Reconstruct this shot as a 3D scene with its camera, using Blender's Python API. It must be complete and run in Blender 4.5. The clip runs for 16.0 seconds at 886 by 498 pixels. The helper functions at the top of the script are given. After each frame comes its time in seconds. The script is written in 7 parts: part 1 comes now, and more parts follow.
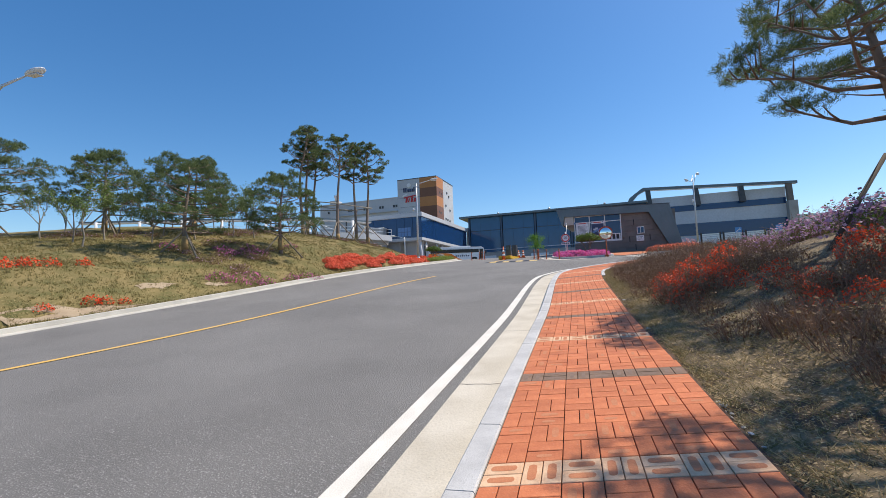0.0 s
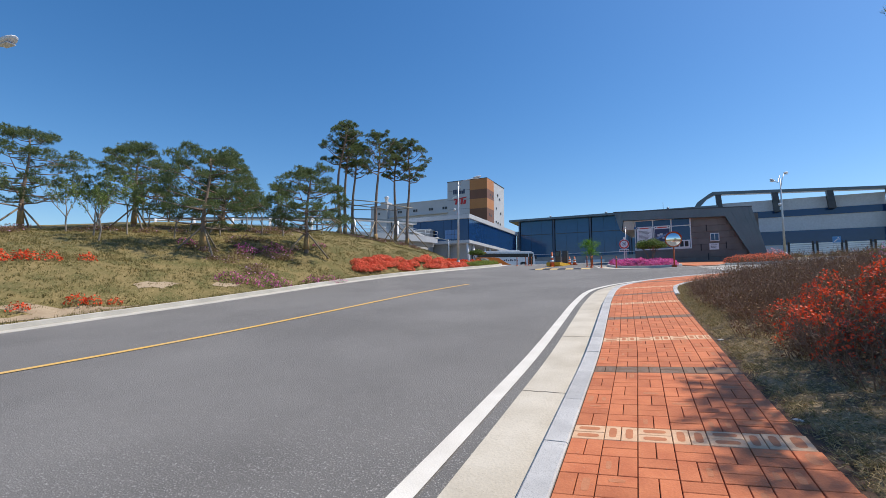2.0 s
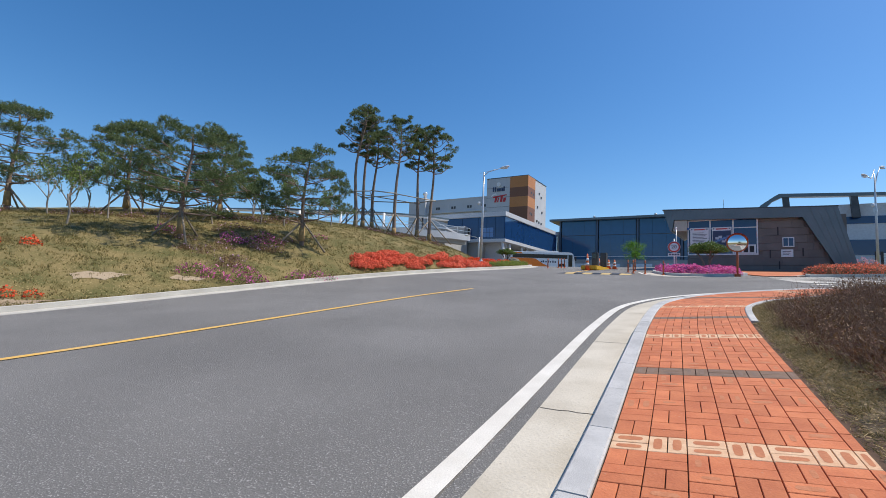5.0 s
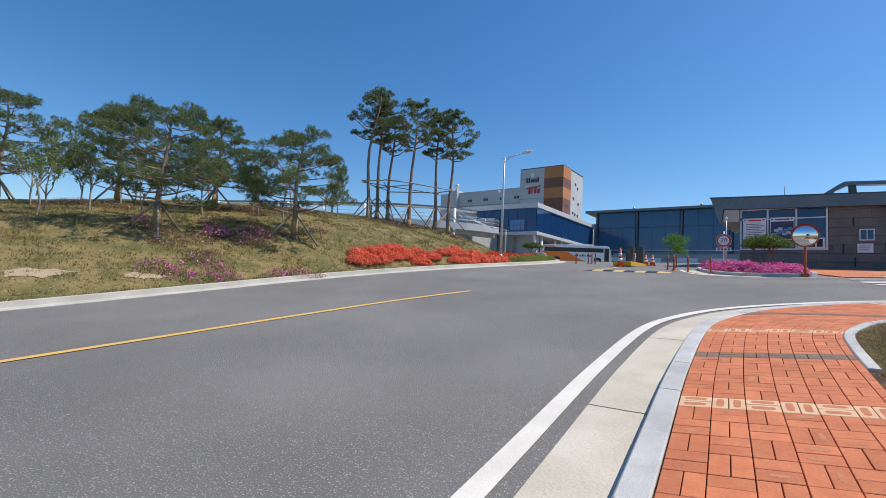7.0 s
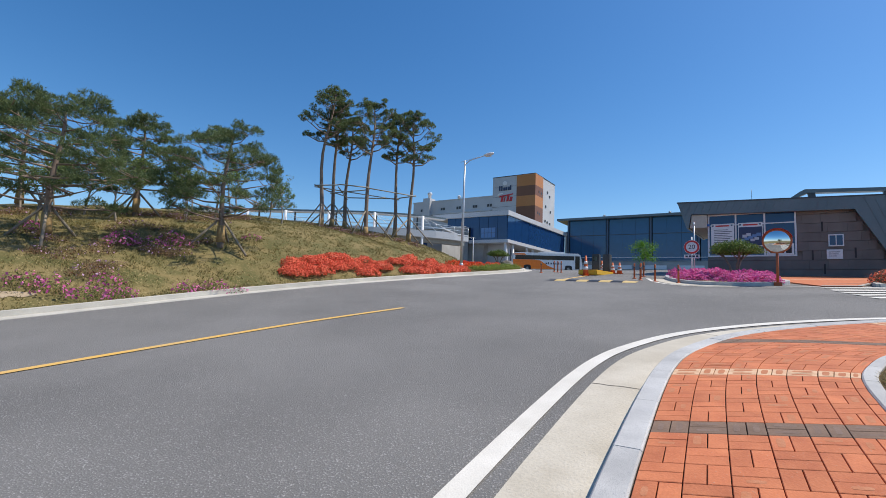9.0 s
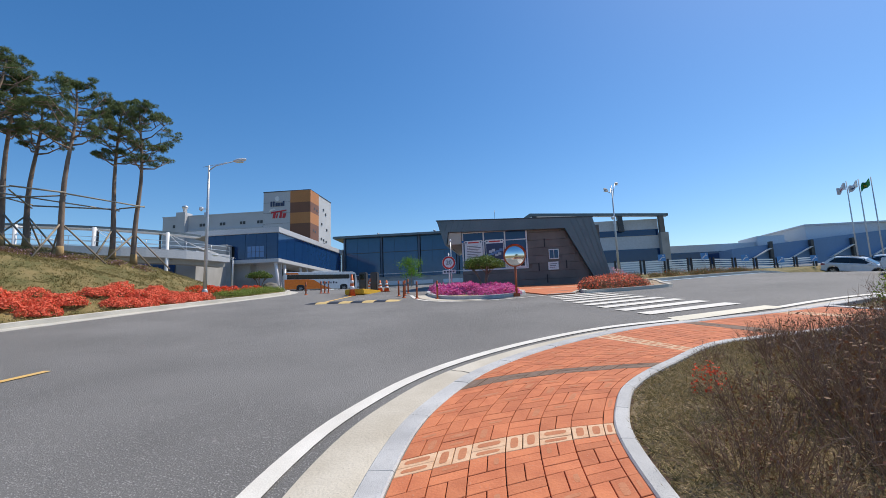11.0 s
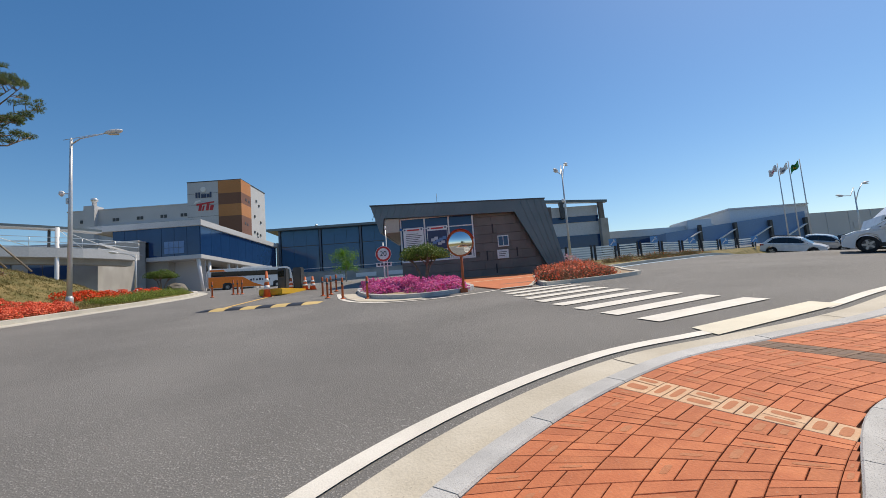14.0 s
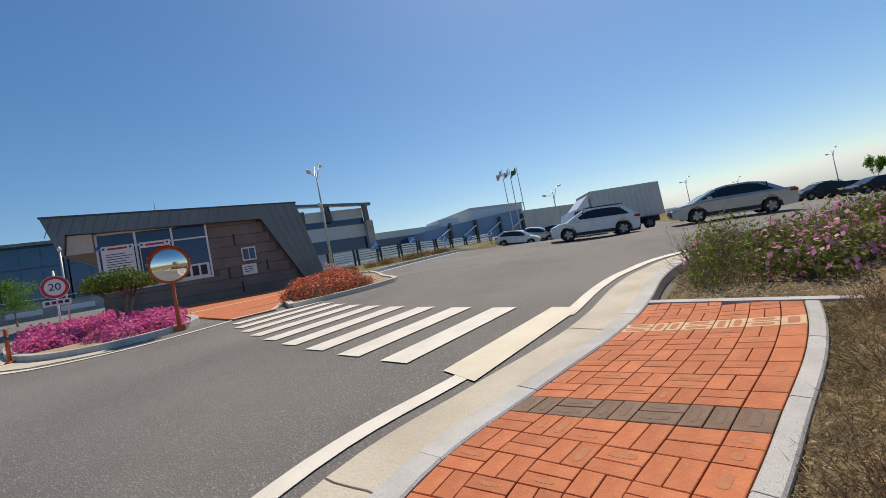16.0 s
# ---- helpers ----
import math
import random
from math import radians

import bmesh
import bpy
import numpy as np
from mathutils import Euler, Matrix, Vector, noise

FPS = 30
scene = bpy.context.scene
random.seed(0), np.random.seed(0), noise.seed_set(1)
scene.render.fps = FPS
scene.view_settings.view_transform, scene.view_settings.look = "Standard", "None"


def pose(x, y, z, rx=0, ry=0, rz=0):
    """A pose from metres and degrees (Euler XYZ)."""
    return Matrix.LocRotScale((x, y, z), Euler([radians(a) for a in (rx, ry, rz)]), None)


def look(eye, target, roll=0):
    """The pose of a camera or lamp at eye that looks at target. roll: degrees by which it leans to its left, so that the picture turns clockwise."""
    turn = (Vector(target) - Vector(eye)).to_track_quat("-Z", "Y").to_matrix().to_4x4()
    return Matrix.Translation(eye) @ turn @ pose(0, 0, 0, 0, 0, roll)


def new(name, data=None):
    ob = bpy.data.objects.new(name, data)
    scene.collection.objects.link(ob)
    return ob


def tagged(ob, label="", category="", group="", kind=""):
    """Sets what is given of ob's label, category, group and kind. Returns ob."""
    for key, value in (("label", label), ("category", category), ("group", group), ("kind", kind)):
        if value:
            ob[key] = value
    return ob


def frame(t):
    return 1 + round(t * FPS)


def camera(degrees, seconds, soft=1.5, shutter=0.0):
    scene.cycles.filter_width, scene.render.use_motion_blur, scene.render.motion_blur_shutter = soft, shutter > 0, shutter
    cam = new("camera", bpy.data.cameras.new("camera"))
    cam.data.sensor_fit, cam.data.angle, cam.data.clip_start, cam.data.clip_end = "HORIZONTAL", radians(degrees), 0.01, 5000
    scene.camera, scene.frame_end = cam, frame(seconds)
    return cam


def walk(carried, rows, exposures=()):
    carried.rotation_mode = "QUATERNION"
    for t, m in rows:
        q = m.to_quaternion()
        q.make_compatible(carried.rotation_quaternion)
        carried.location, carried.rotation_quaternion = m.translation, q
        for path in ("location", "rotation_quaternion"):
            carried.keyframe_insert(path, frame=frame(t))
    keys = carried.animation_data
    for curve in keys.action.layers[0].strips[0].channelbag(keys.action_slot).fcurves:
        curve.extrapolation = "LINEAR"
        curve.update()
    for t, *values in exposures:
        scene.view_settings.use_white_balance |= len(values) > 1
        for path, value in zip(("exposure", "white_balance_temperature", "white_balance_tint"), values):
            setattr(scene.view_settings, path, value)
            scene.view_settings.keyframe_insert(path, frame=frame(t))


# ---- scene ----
cam = camera(90.5, 16.0, soft=0.75)
PATH = [
    (0, (0.000, 0.000, 1.250), (-0.000, 2.989, 1.505), -1.97),
    (0.5, (0.176, 0.799, 1.324), (0.081, 3.781, 1.637), -1.85),
    (1, (0.372, 1.566, 1.387), (0.130, 4.540, 1.700), -1.40),
    (1.5, (0.509, 2.318, 1.430), (0.182, 5.287, 1.710), -0.74),
    (2, (0.747, 2.969, 1.515), (0.399, 5.935, 1.796), 0.13),
    (2.5, (0.924, 3.545, 1.545), (0.569, 6.513, 1.805), 0.23),
    (3, (1.118, 4.238, 1.586), (0.763, 7.208, 1.817), -0.28),
    (3.5, (1.297, 4.880, 1.626), (0.863, 7.843, 1.791), -0.18),
    (4, (1.459, 5.523, 1.717), (0.951, 8.476, 1.868), 1.37),
    (4.5, (1.683, 6.142, 1.748), (1.138, 9.085, 1.960), 2.18),
    (5, (1.862, 6.695, 1.780), (1.233, 9.616, 2.043), 2.47),
    (5.2, (1.929, 6.918, 1.810), (1.249, 9.825, 2.105), 2.47),
    (7.3, (2.688, 10.027, 2.148), (1.823, 12.893, 2.343), 2.94),
    (7.5, (2.739, 10.251, 2.162), (1.901, 13.125, 2.357), 3.19),
    (8, (2.880, 10.799, 2.207), (2.096, 13.686, 2.430), 3.38),
    (8.5, (3.092, 11.356, 2.273), (2.328, 14.246, 2.527), 2.69),
    (9, (3.235, 11.899, 2.328), (2.526, 14.801, 2.597), 2.32),
    (9.5, (3.395, 12.465, 2.371), (2.823, 15.398, 2.635), 1.90),
    (10, (3.587, 13.000, 2.445), (3.418, 15.984, 2.696), 0.34),
    (10.2, (3.673, 13.229, 2.486), (3.739, 16.214, 2.778), 0.03),
    (12.3, (4.695, 15.137, 2.730), (5.775, 17.904, 3.153), -4.70),
    (12.5, (4.753, 15.380, 2.762), (5.827, 18.152, 3.164), -4.39),
    (13, (4.863, 16.021, 2.819), (5.917, 18.804, 3.194), -3.30),
    (13.5, (5.122, 16.551, 2.840), (6.195, 19.333, 3.171), -3.08),
    (14, (5.414, 17.044, 2.899), (6.516, 19.817, 3.208), -4.40),
    (14.5, (5.727, 17.518, 2.984), (7.055, 20.192, 3.271), -6.09),
    (15, (6.194, 17.817, 3.081), (7.899, 20.275, 3.312), -8.67),
    (15.5, (6.736, 18.163, 3.142), (8.860, 20.276, 3.296), -11.26),
    (16, (7.223, 18.330, 3.206), (9.543, 20.228, 3.332), -11.00),
]
walk(cam, [(t, look(eye, target, roll)) for t, eye, target, roll in PATH],
     [(0, 0.30, 6900, 11), (1.2, 0.18, 6750, 11), (9, 0.15, 6600, 10), (12.5, 0.10, 6980, 10), (13.6, 0.06, 7350, 10), (16, -0.10, 7750, 11)])
# ---- light ----
world = bpy.data.worlds.new("world")
scene.world = world
world.use_nodes = True
wn = world.node_tree.nodes
sky = wn.new("ShaderNodeTexSky")
sky.sky_type = 'NISHITA'
sky.sun_disc = False
SUN_EL, SUN_AZ = 57.0, 73.0
sky.sun_elevation = radians(SUN_EL)
sky.sun_rotation = radians(SUN_AZ)
sky.air_density, sky.dust_density, sky.ozone_density = 1.0, 0.5, 4.0
deepen = wn.new("ShaderNodeHueSaturation")
deepen.inputs["Hue"].default_value, deepen.inputs["Saturation"].default_value = 0.501, 1.28
world.node_tree.links.new(sky.outputs[0], deepen.inputs["Color"])
# haze near the horizon stays pale blue, not yellow
parts_ = wn.new("ShaderNodeSeparateColor")
whole = wn.new("ShaderNodeCombineColor")
world.node_tree.links.new(deepen.outputs[0], parts_.inputs[0])
for channel, most in (("Red", 0.80), ("Green", 0.93)):
    cap = wn.new("ShaderNodeMath")
    cap.operation = 'MULTIPLY'
    cap.inputs[1].default_value = most
    world.node_tree.links.new(parts_.outputs["Blue"], cap.inputs[0])
    least = wn.new("ShaderNodeMath")
    least.operation = 'MINIMUM'
    world.node_tree.links.new(parts_.outputs[channel], least.inputs[0])
    world.node_tree.links.new(cap.outputs[0], least.inputs[1])
    world.node_tree.links.new(least.outputs[0], whole.inputs[channel])
world.node_tree.links.new(parts_.outputs["Blue"], whole.inputs["Blue"])
world.node_tree.links.new(whole.outputs[0], wn["Background"].inputs[0])
wn["Background"].inputs[1].default_value = 0.132
sun = new("sun", bpy.data.lights.new("sun", "SUN"))
sun.data.energy = 4.15
sun.data.angle = radians(0.55)
sun.data.color = (1.0, 0.92, 0.80)
sun_dir = Vector((math.sin(radians(SUN_AZ)) * math.cos(radians(SUN_EL)), math.cos(radians(SUN_AZ)) * math.cos(radians(SUN_EL)), math.sin(radians(SUN_EL))))
sun.matrix_world = look(tuple(sun_dir * 60), (0, 0, 0))


# ---- materials ----
def nodes_of(name):
    m = bpy.data.materials.new(name)
    m.use_nodes = True
    t = m.node_tree
    return m, t, t.nodes["Principled BSDF"]


def mat(name, a, b, scale=8.0, fine=120.0, rough=0.7, bump=0.0, metal=0.0, spec=0.4, third=None, spots=0.0, island=0.0, random_ob=0.0, stretch=(1, 1, 1), spread=(0.35, 0.65)):
    """Two colours mixed by a broad noise, a fine grain on top, bump by the grain."""
    m, t, p = nodes_of(name)
    N, L = t.nodes, t.links
    co = N.new("ShaderNodeTexCoord")
    mp = N.new("ShaderNodeMapping")
    mp.inputs["Scale"].default_value = stretch
    L.new(co.outputs["Object"], mp.inputs["Vector"])
    n1 = N.new("ShaderNodeTexNoise")
    n1.inputs["Scale"].default_value, n1.inputs["Detail"].default_value = scale, 6.0
    n2 = N.new("ShaderNodeTexNoise")
    n2.inputs["Scale"].default_value, n2.inputs["Detail"].default_value = fine, 3.0
    L.new(mp.outputs[0], n1.inputs["Vector"])
    L.new(mp.outputs[0], n2.inputs["Vector"])
    r1 = N.new("ShaderNodeMapRange")
    r1.inputs["From Min"].default_value, r1.inputs["From Max"].default_value = spread
    L.new(n1.outputs["Fac"], r1.inputs["Value"])
    mix = N.new("ShaderNodeMix")
    mix.data_type = 'RGBA'
    mix.inputs["A"].default_value, mix.inputs["B"].default_value = (*a, 1), (*b, 1)
    L.new(r1.outputs[0], mix.inputs["Factor"])
    out = mix.outputs["Result"]
    if third:
        r2 = N.new("ShaderNodeMapRange")
        r2.inputs["From Min"].default_value, r2.inputs["From Max"].default_value = 0.62 - spots, 0.68 - spots
        L.new(n2.outputs["Fac"], r2.inputs["Value"])
        mix2 = N.new("ShaderNodeMix")
        mix2.data_type = 'RGBA'
        mix2.inputs["B"].default_value = (*third, 1)
        L.new(out, mix2.inputs["A"])
        L.new(r2.outputs[0], mix2.inputs["Factor"])
        out = mix2.outputs["Result"]
    hsv = N.new("ShaderNodeHueSaturation")
    L.new(out, hsv.inputs["Color"])
    val = N.new("ShaderNodeMath")
    val.operation = 'MULTIPLY_ADD'
    val.inputs[1].default_value, val.inputs[2].default_value = 0.35, 0.825
    L.new(n2.outputs["Fac"], val.inputs[0])
    last = val.outputs[0]
    if island or random_ob:
        src = N.new("ShaderNodeNewGeometry").outputs["Random Per Island"] if island else N.new("ShaderNodeObjectInfo").outputs["Random"]
        add = N.new("ShaderNodeMath")
        add.operation = 'MULTIPLY_ADD'
        add.inputs[1].default_value = island or random_ob
        L.new(src, add.inputs[0])
        sub = N.new("ShaderNodeMath")
        sub.operation = 'SUBTRACT'
        sub.inputs[1].default_value = 0.5 * (island or random_ob)
        L.new(last, sub.inputs[0])
        L.new(sub.outputs[0], add.inputs[2])
        last = add.outputs[0]
    L.new(last, hsv.inputs["Value"])
    L.new(hsv.outputs[0], p.inputs["Base Color"])
    p.inputs["Roughness"].default_value, p.inputs["Metallic"].default_value = rough, metal
    p.inputs["Specular IOR Level"].default_value = spec
    if bump:
        bp = N.new("ShaderNodeBump")
        bp.inputs["Strength"].default_value, bp.inputs["Distance"].default_value = min(1.0, bump), 0.01
        L.new(n2.outputs["Fac"], bp.inputs["Height"])
        L.new(bp.outputs[0], p.inputs["Normal"])
    return m


def leafy(name, a, b, through_light=0.25, rough=0.6):
    """Foliage: a colour per clump, and some light through."""
    m, t, p = nodes_of(name)
    N, L = t.nodes, t.links
    geo = N.new("ShaderNodeNewGeometry")
    mix = N.new("ShaderNodeMix")
    mix.data_type = 'RGBA'
    mix.inputs["A"].default_value, mix.inputs["B"].default_value = (*a, 1), (*b, 1)
    L.new(geo.outputs["Random Per Island"], mix.inputs["Factor"])
    L.new(mix.outputs["Result"], p.inputs["Base Color"])
    p.inputs["Roughness"].default_value = rough
    p.inputs["Specular IOR Level"].default_value = 0.25
    tr = N.new("ShaderNodeBsdfTranslucent")
    L.new(mix.outputs["Result"], tr.inputs["Color"])
    ms = N.new("ShaderNodeMixShader")
    ms.inputs[0].default_value = through_light
    L.new(p.outputs[0], ms.inputs[1])
    L.new(tr.outputs[0], ms.inputs[2])
    L.new(ms.outputs[0], N["Material Output"].inputs["Surface"])
    return m


ASPHALT = mat("asphalt", (0.142, 0.139, 0.133), (0.190, 0.186, 0.178), 0.35, 70, 0.85, 1.0, third=(0.33, 0.32, 0.31), spots=0.035)
WHITE_PAINT = mat("road_paint_white", (0.78, 0.75, 0.68), (0.68, 0.65, 0.58), 2.5, 80, 0.6, 0.3, third=(0.5, 0.48, 0.44), spots=-0.06)
CREAM_PAINT = mat("road_paint_cream", (0.74, 0.69, 0.55), (0.66, 0.61, 0.48), 2.5, 80, 0.6, 0.3, third=(0.5, 0.47, 0.4), spots=-0.04)
YELLOW_PAINT = mat("road_paint_yellow", (0.80, 0.48, 0.11), (0.70, 0.46, 0.17), 2.5, 80, 0.6, 0.3)
CONCRETE = mat("gutter_concrete", (0.50, 0.455, 0.37), (0.61, 0.565, 0.475), 1.6, 45, 0.85, 0.5, third=(0.33, 0.30, 0.25), spots=-0.045)
GRANITE = mat("granite", (0.45, 0.45, 0.445), (0.57, 0.57, 0.56), 3.0, 160, 0.7, 0.3, third=(0.28, 0.285, 0.29), spots=0.06, random_ob=0.14)
KERB_CONC = mat("kerb_concrete", (0.47, 0.45, 0.40), (0.57, 0.55, 0.49), 1.5, 70, 0.8, 0.3)
BRICK = mat("brick_red", (0.49, 0.148, 0.064), (0.585, 0.195, 0.085), 5.0, 60, 0.8, 0.35, third=(0.44, 0.20, 0.12), spots=-0.035, random_ob=0.24)
BRICK_I = mat("brick_red_rest", (0.49, 0.148, 0.064), (0.585, 0.195, 0.085), 5.0, 60, 0.8, 0.35, third=(0.44, 0.20, 0.12), spots=-0.035, island=0.24)
BRICK_LIGHT = mat("brick_cream", (0.70, 0.48, 0.31), (0.62, 0.38, 0.23), 9.0, 60, 0.8, 0.3, random_ob=0.12)
BRICK_OVAL = mat("brick_oval_red", (0.52, 0.21, 0.10), (0.46, 0.17, 0.08), 8.0, 60, 0.8, 0.3)
BRICK_DARK = mat("brick_brown", (0.19, 0.125, 0.088), (0.25, 0.165, 0.118), 6.0, 60, 0.85, 0.3, random_ob=0.2)
BEDDING = mat("joint_sand", (0.075, 0.045, 0.03), (0.12, 0.075, 0.05), 4, 90, 0.95, 0.3)
GRASS = mat("dry_grass", (0.22, 0.17, 0.07), (0.105, 0.10, 0.032), 1.1, 20, 0.95, 1.0, third=(0.30, 0.235, 0.11), spots=0.03, spread=(0.38, 0.62))
STRAW_SOIL = mat("straw_litter", (0.25, 0.185, 0.105), (0.075, 0.053, 0.034), 2.2, 34, 0.95, 1.0, third=(0.40, 0.30, 0.175), spots=0.04, spread=(0.38, 0.62))
SOIL = mat("pale_soil", (0.40, 0.315, 0.215), (0.29, 0.22, 0.145), 1.5, 18, 0.95, 0.8)
DARKGLASS = mat("blue_glass", (0.008, 0.038, 0.12), (0.011, 0.05, 0.15), 0.05, 1.0, 0.06, 0, spec=0.6)
ROOFZINC = mat("zinc_roof", (0.13, 0.165, 0.18), (0.17, 0.205, 0.22), 0.6, 25, 0.42, 0.1, metal=0.3)
STONE = mat("wall_stone", (0.155, 0.138, 0.124), (0.20, 0.178, 0.16), 1.2, 45, 0.75, 0.25, random_ob=0.14)
GREYPANEL = mat("grey_panel", (0.50, 0.51, 0.53), (0.56, 0.57, 0.59), 0.15, 6, 0.5, 0.0)
WHITEPANEL = mat("white_panel", (0.50, 0.51, 0.525), (0.56, 0.57, 0.58), 0.15, 6, 0.5, 0.0)
CONCRETE_WALL = mat("fair_concrete", (0.33, 0.32, 0.30), (0.42, 0.41, 0.39), 0.4, 12, 0.85, 0.2)
BARK = mat("pine_bark", (0.29, 0.215, 0.165), (0.18, 0.135, 0.105), 6, 40, 0.9, 0.9, stretch=(1, 1, 0.35))
NEEDLE = leafy("pine_needles", (0.085, 0.135, 0.055), (0.20, 0.245, 0.105), 0.4)
POLE_PAINT = mat("pole_paint", (0.55, 0.57, 0.58), (0.62, 0.64, 0.65), 2, 30, 0.35, 0.0, metal=0.3)
RED_AZ = leafy("azalea_red", (0.75, 0.06, 0.02), (0.85, 0.14, 0.05), 0.3)
PINK_AZ = leafy("azalea_pink", (0.62, 0.10, 0.33), (0.72, 0.24, 0.48), 0.3)
GREEN_LEAF = leafy("shrub_green", (0.07, 0.13, 0.02), (0.16, 0.22, 0.05), 0.3)
TWIG = leafy("shrub_twigs", (0.16, 0.095, 0.07), (0.32, 0.22, 0.15), 0.1)
ORANGE = mat("cladding_orange", (0.50, 0.20, 0.06), (0.54, 0.23, 0.08), 0.1, 4, 0.5)
BROWN = mat("cladding_brown", (0.20, 0.085, 0.045), (0.23, 0.10, 0.055), 0.1, 4, 0.5)


# ---- helpers for meshes ----
def part(name, bm, material, parent=None, label=""):
    me = bpy.data.meshes.new(name)
    bm.to_mesh(me)
    bm.free()
    me.materials.append(material)
    ob = new(name, me)
    if parent is not None:
        ob.parent = parent
    return tagged(ob, label)


def mesh_of(name, verts, faces, material, parent=None, label="", smooth=False):
    me = bpy.data.meshes.new(name)
    me.from_pydata([tuple(v) for v in verts], [], faces)
    me.materials.append(material)
    if smooth:
        me.polygons.foreach_set("use_smooth", [True] * len(me.polygons))
    ob = new(name, me)
    if parent is not None:
        ob.parent = parent
    return tagged(ob, label)


def thing(name, x, y, z, label, category, group="", turn=0.0, kind=""):
    ob = new(name)
    ob.empty_display_size = 0.2
    ob.matrix_world = pose(x, y, z, 0, 0, turn)
    return tagged(ob, label, category, group, kind)


def box(bm, x0, x1, y0, y1, z0, z1, bevel=0.0):
    vs = [bm.verts.new(v) for v in ((x0, y0, z0), (x1, y0, z0), (x1, y1, z0), (x0, y1, z0), (x0, y0, z1), (x1, y0, z1), (x1, y1, z1), (x0, y1, z1))]
    fs = [bm.faces.new([vs[i] for i in f]) for f in ((0, 3, 2, 1), (4, 5, 6, 7), (0, 1, 5, 4), (1, 2, 6, 5), (2, 3, 7, 6), (3, 0, 4, 7))]
    if bevel:
        es = list({e for f in fs for e in f.edges})
        bmesh.ops.bevel(bm, geom=es, offset=bevel, segments=2, affect='EDGES')
    return bm


def boxed(x0, x1, y0, y1, z0, z1, bevel=0.0):
    return box(bmesh.new(), x0, x1, y0, y1, z0, z1, bevel)


def prism(bm, outline, y0, y1):
    """An outline in x, z drawn out from y0 to y1."""
    a = [bm.verts.new((x, y0, z)) for x, z in outline]
    b = [bm.verts.new((x, y1, z)) for x, z in outline]
    n = len(a)
    bm.faces.new(a)
    bm.faces.new(b[::-1])
    for i in range(n):
        bm.faces.new((a[i], b[i], b[(i + 1) % n], a[(i + 1) % n]))
    bmesh.ops.recalc_face_normals(bm, faces=bm.faces)
    return bm


def tube(bm, points, radii, sides=8, cap=True):
    """A round tube through points, with a radius at each."""
    rings = []
    pts = [Vector(p) for p in points]
    side = None
    for i, p in enumerate(pts):
        d = (pts[min(i + 1, len(pts) - 1)] - pts[max(i - 1, 0)]).normalized()
        if side is None:
            side = d.orthogonal().normalized()
        side = (side - d * side.dot(d)).normalized()
        up = d.cross(side)
        rings.append([bm.verts.new(p + (side * math.cos(2 * math.pi * k / sides) + up * math.sin(2 * math.pi * k / sides)) * radii[i]) for k in range(sides)])
    for a, b in zip(rings, rings[1:]):
        for k in range(sides):
            f = bm.faces.new((a[k], a[(k + 1) % sides], b[(k + 1) % sides], b[k]))
            f.smooth = True
    if cap:
        bm.faces.new(rings[0][::-1])
        bm.faces.new(rings[-1])
    return bm


def lathe(bm, profile, sides=16, at=(0, 0, 0)):
    """A profile of (radius, z) turned round the upright axis."""
    rings = [[bm.verts.new((at[0] + max(r, 1e-4) * math.cos(2 * math.pi * k / sides), at[1] + max(r, 1e-4) * math.sin(2 * math.pi * k / sides), at[2] + z)) for k in range(sides)] for r, z in profile]
    for a, b in zip(rings, rings[1:]):
        for k in range(sides):
            f = bm.faces.new((a[k], a[(k + 1) % sides], b[(k + 1) % sides], b[k]))
            f.smooth = True
    bm.faces.new(rings[0][::-1])
    bm.faces.new(rings[-1])
    return bm


def spline(points, step=0.25):
    """Catmull-Rom through points, at about even steps."""
    p = [Vector((*q, 0)) for q in points]
    p = [2 * p[0] - p[1]] + p + [2 * p[-1] - p[-2]]
    out = []
    for i in range(1, len(p) - 2):
        n = max(2, int((p[i + 1] - p[i]).length / step))
        for k in range(n):
            t = k / n
            a, b, c, d = p[i - 1], p[i], p[i + 1], p[i + 2]
            out.append(0.5 * (2 * b + (c - a) * t + (2 * a - 5 * b + 4 * c - d) * t * t + (3 * b - a - 3 * c + d) * t ** 3))
    out.append(p[-2])
    return [(q.x, q.y) for q in out]


def offset(line, d):
    """A line moved by d to its right."""
    out = []
    for i, (x, y) in enumerate(line):
        x0, y0 = line[max(i - 1, 0)]
        x1, y1 = line[min(i + 1, len(line) - 1)]
        n = math.hypot(x1 - x0, y1 - y0)
        out.append((x + d * (y1 - y0) / n, y - d * (x1 - x0) / n))
    return out


def smooth01(u):
    u = max(0.0, min(1.0, u))
    return u * u * (3 - 2 * u)


def sp(u):
    return u if u > 30 else math.log1p(math.exp(max(u, -40)))


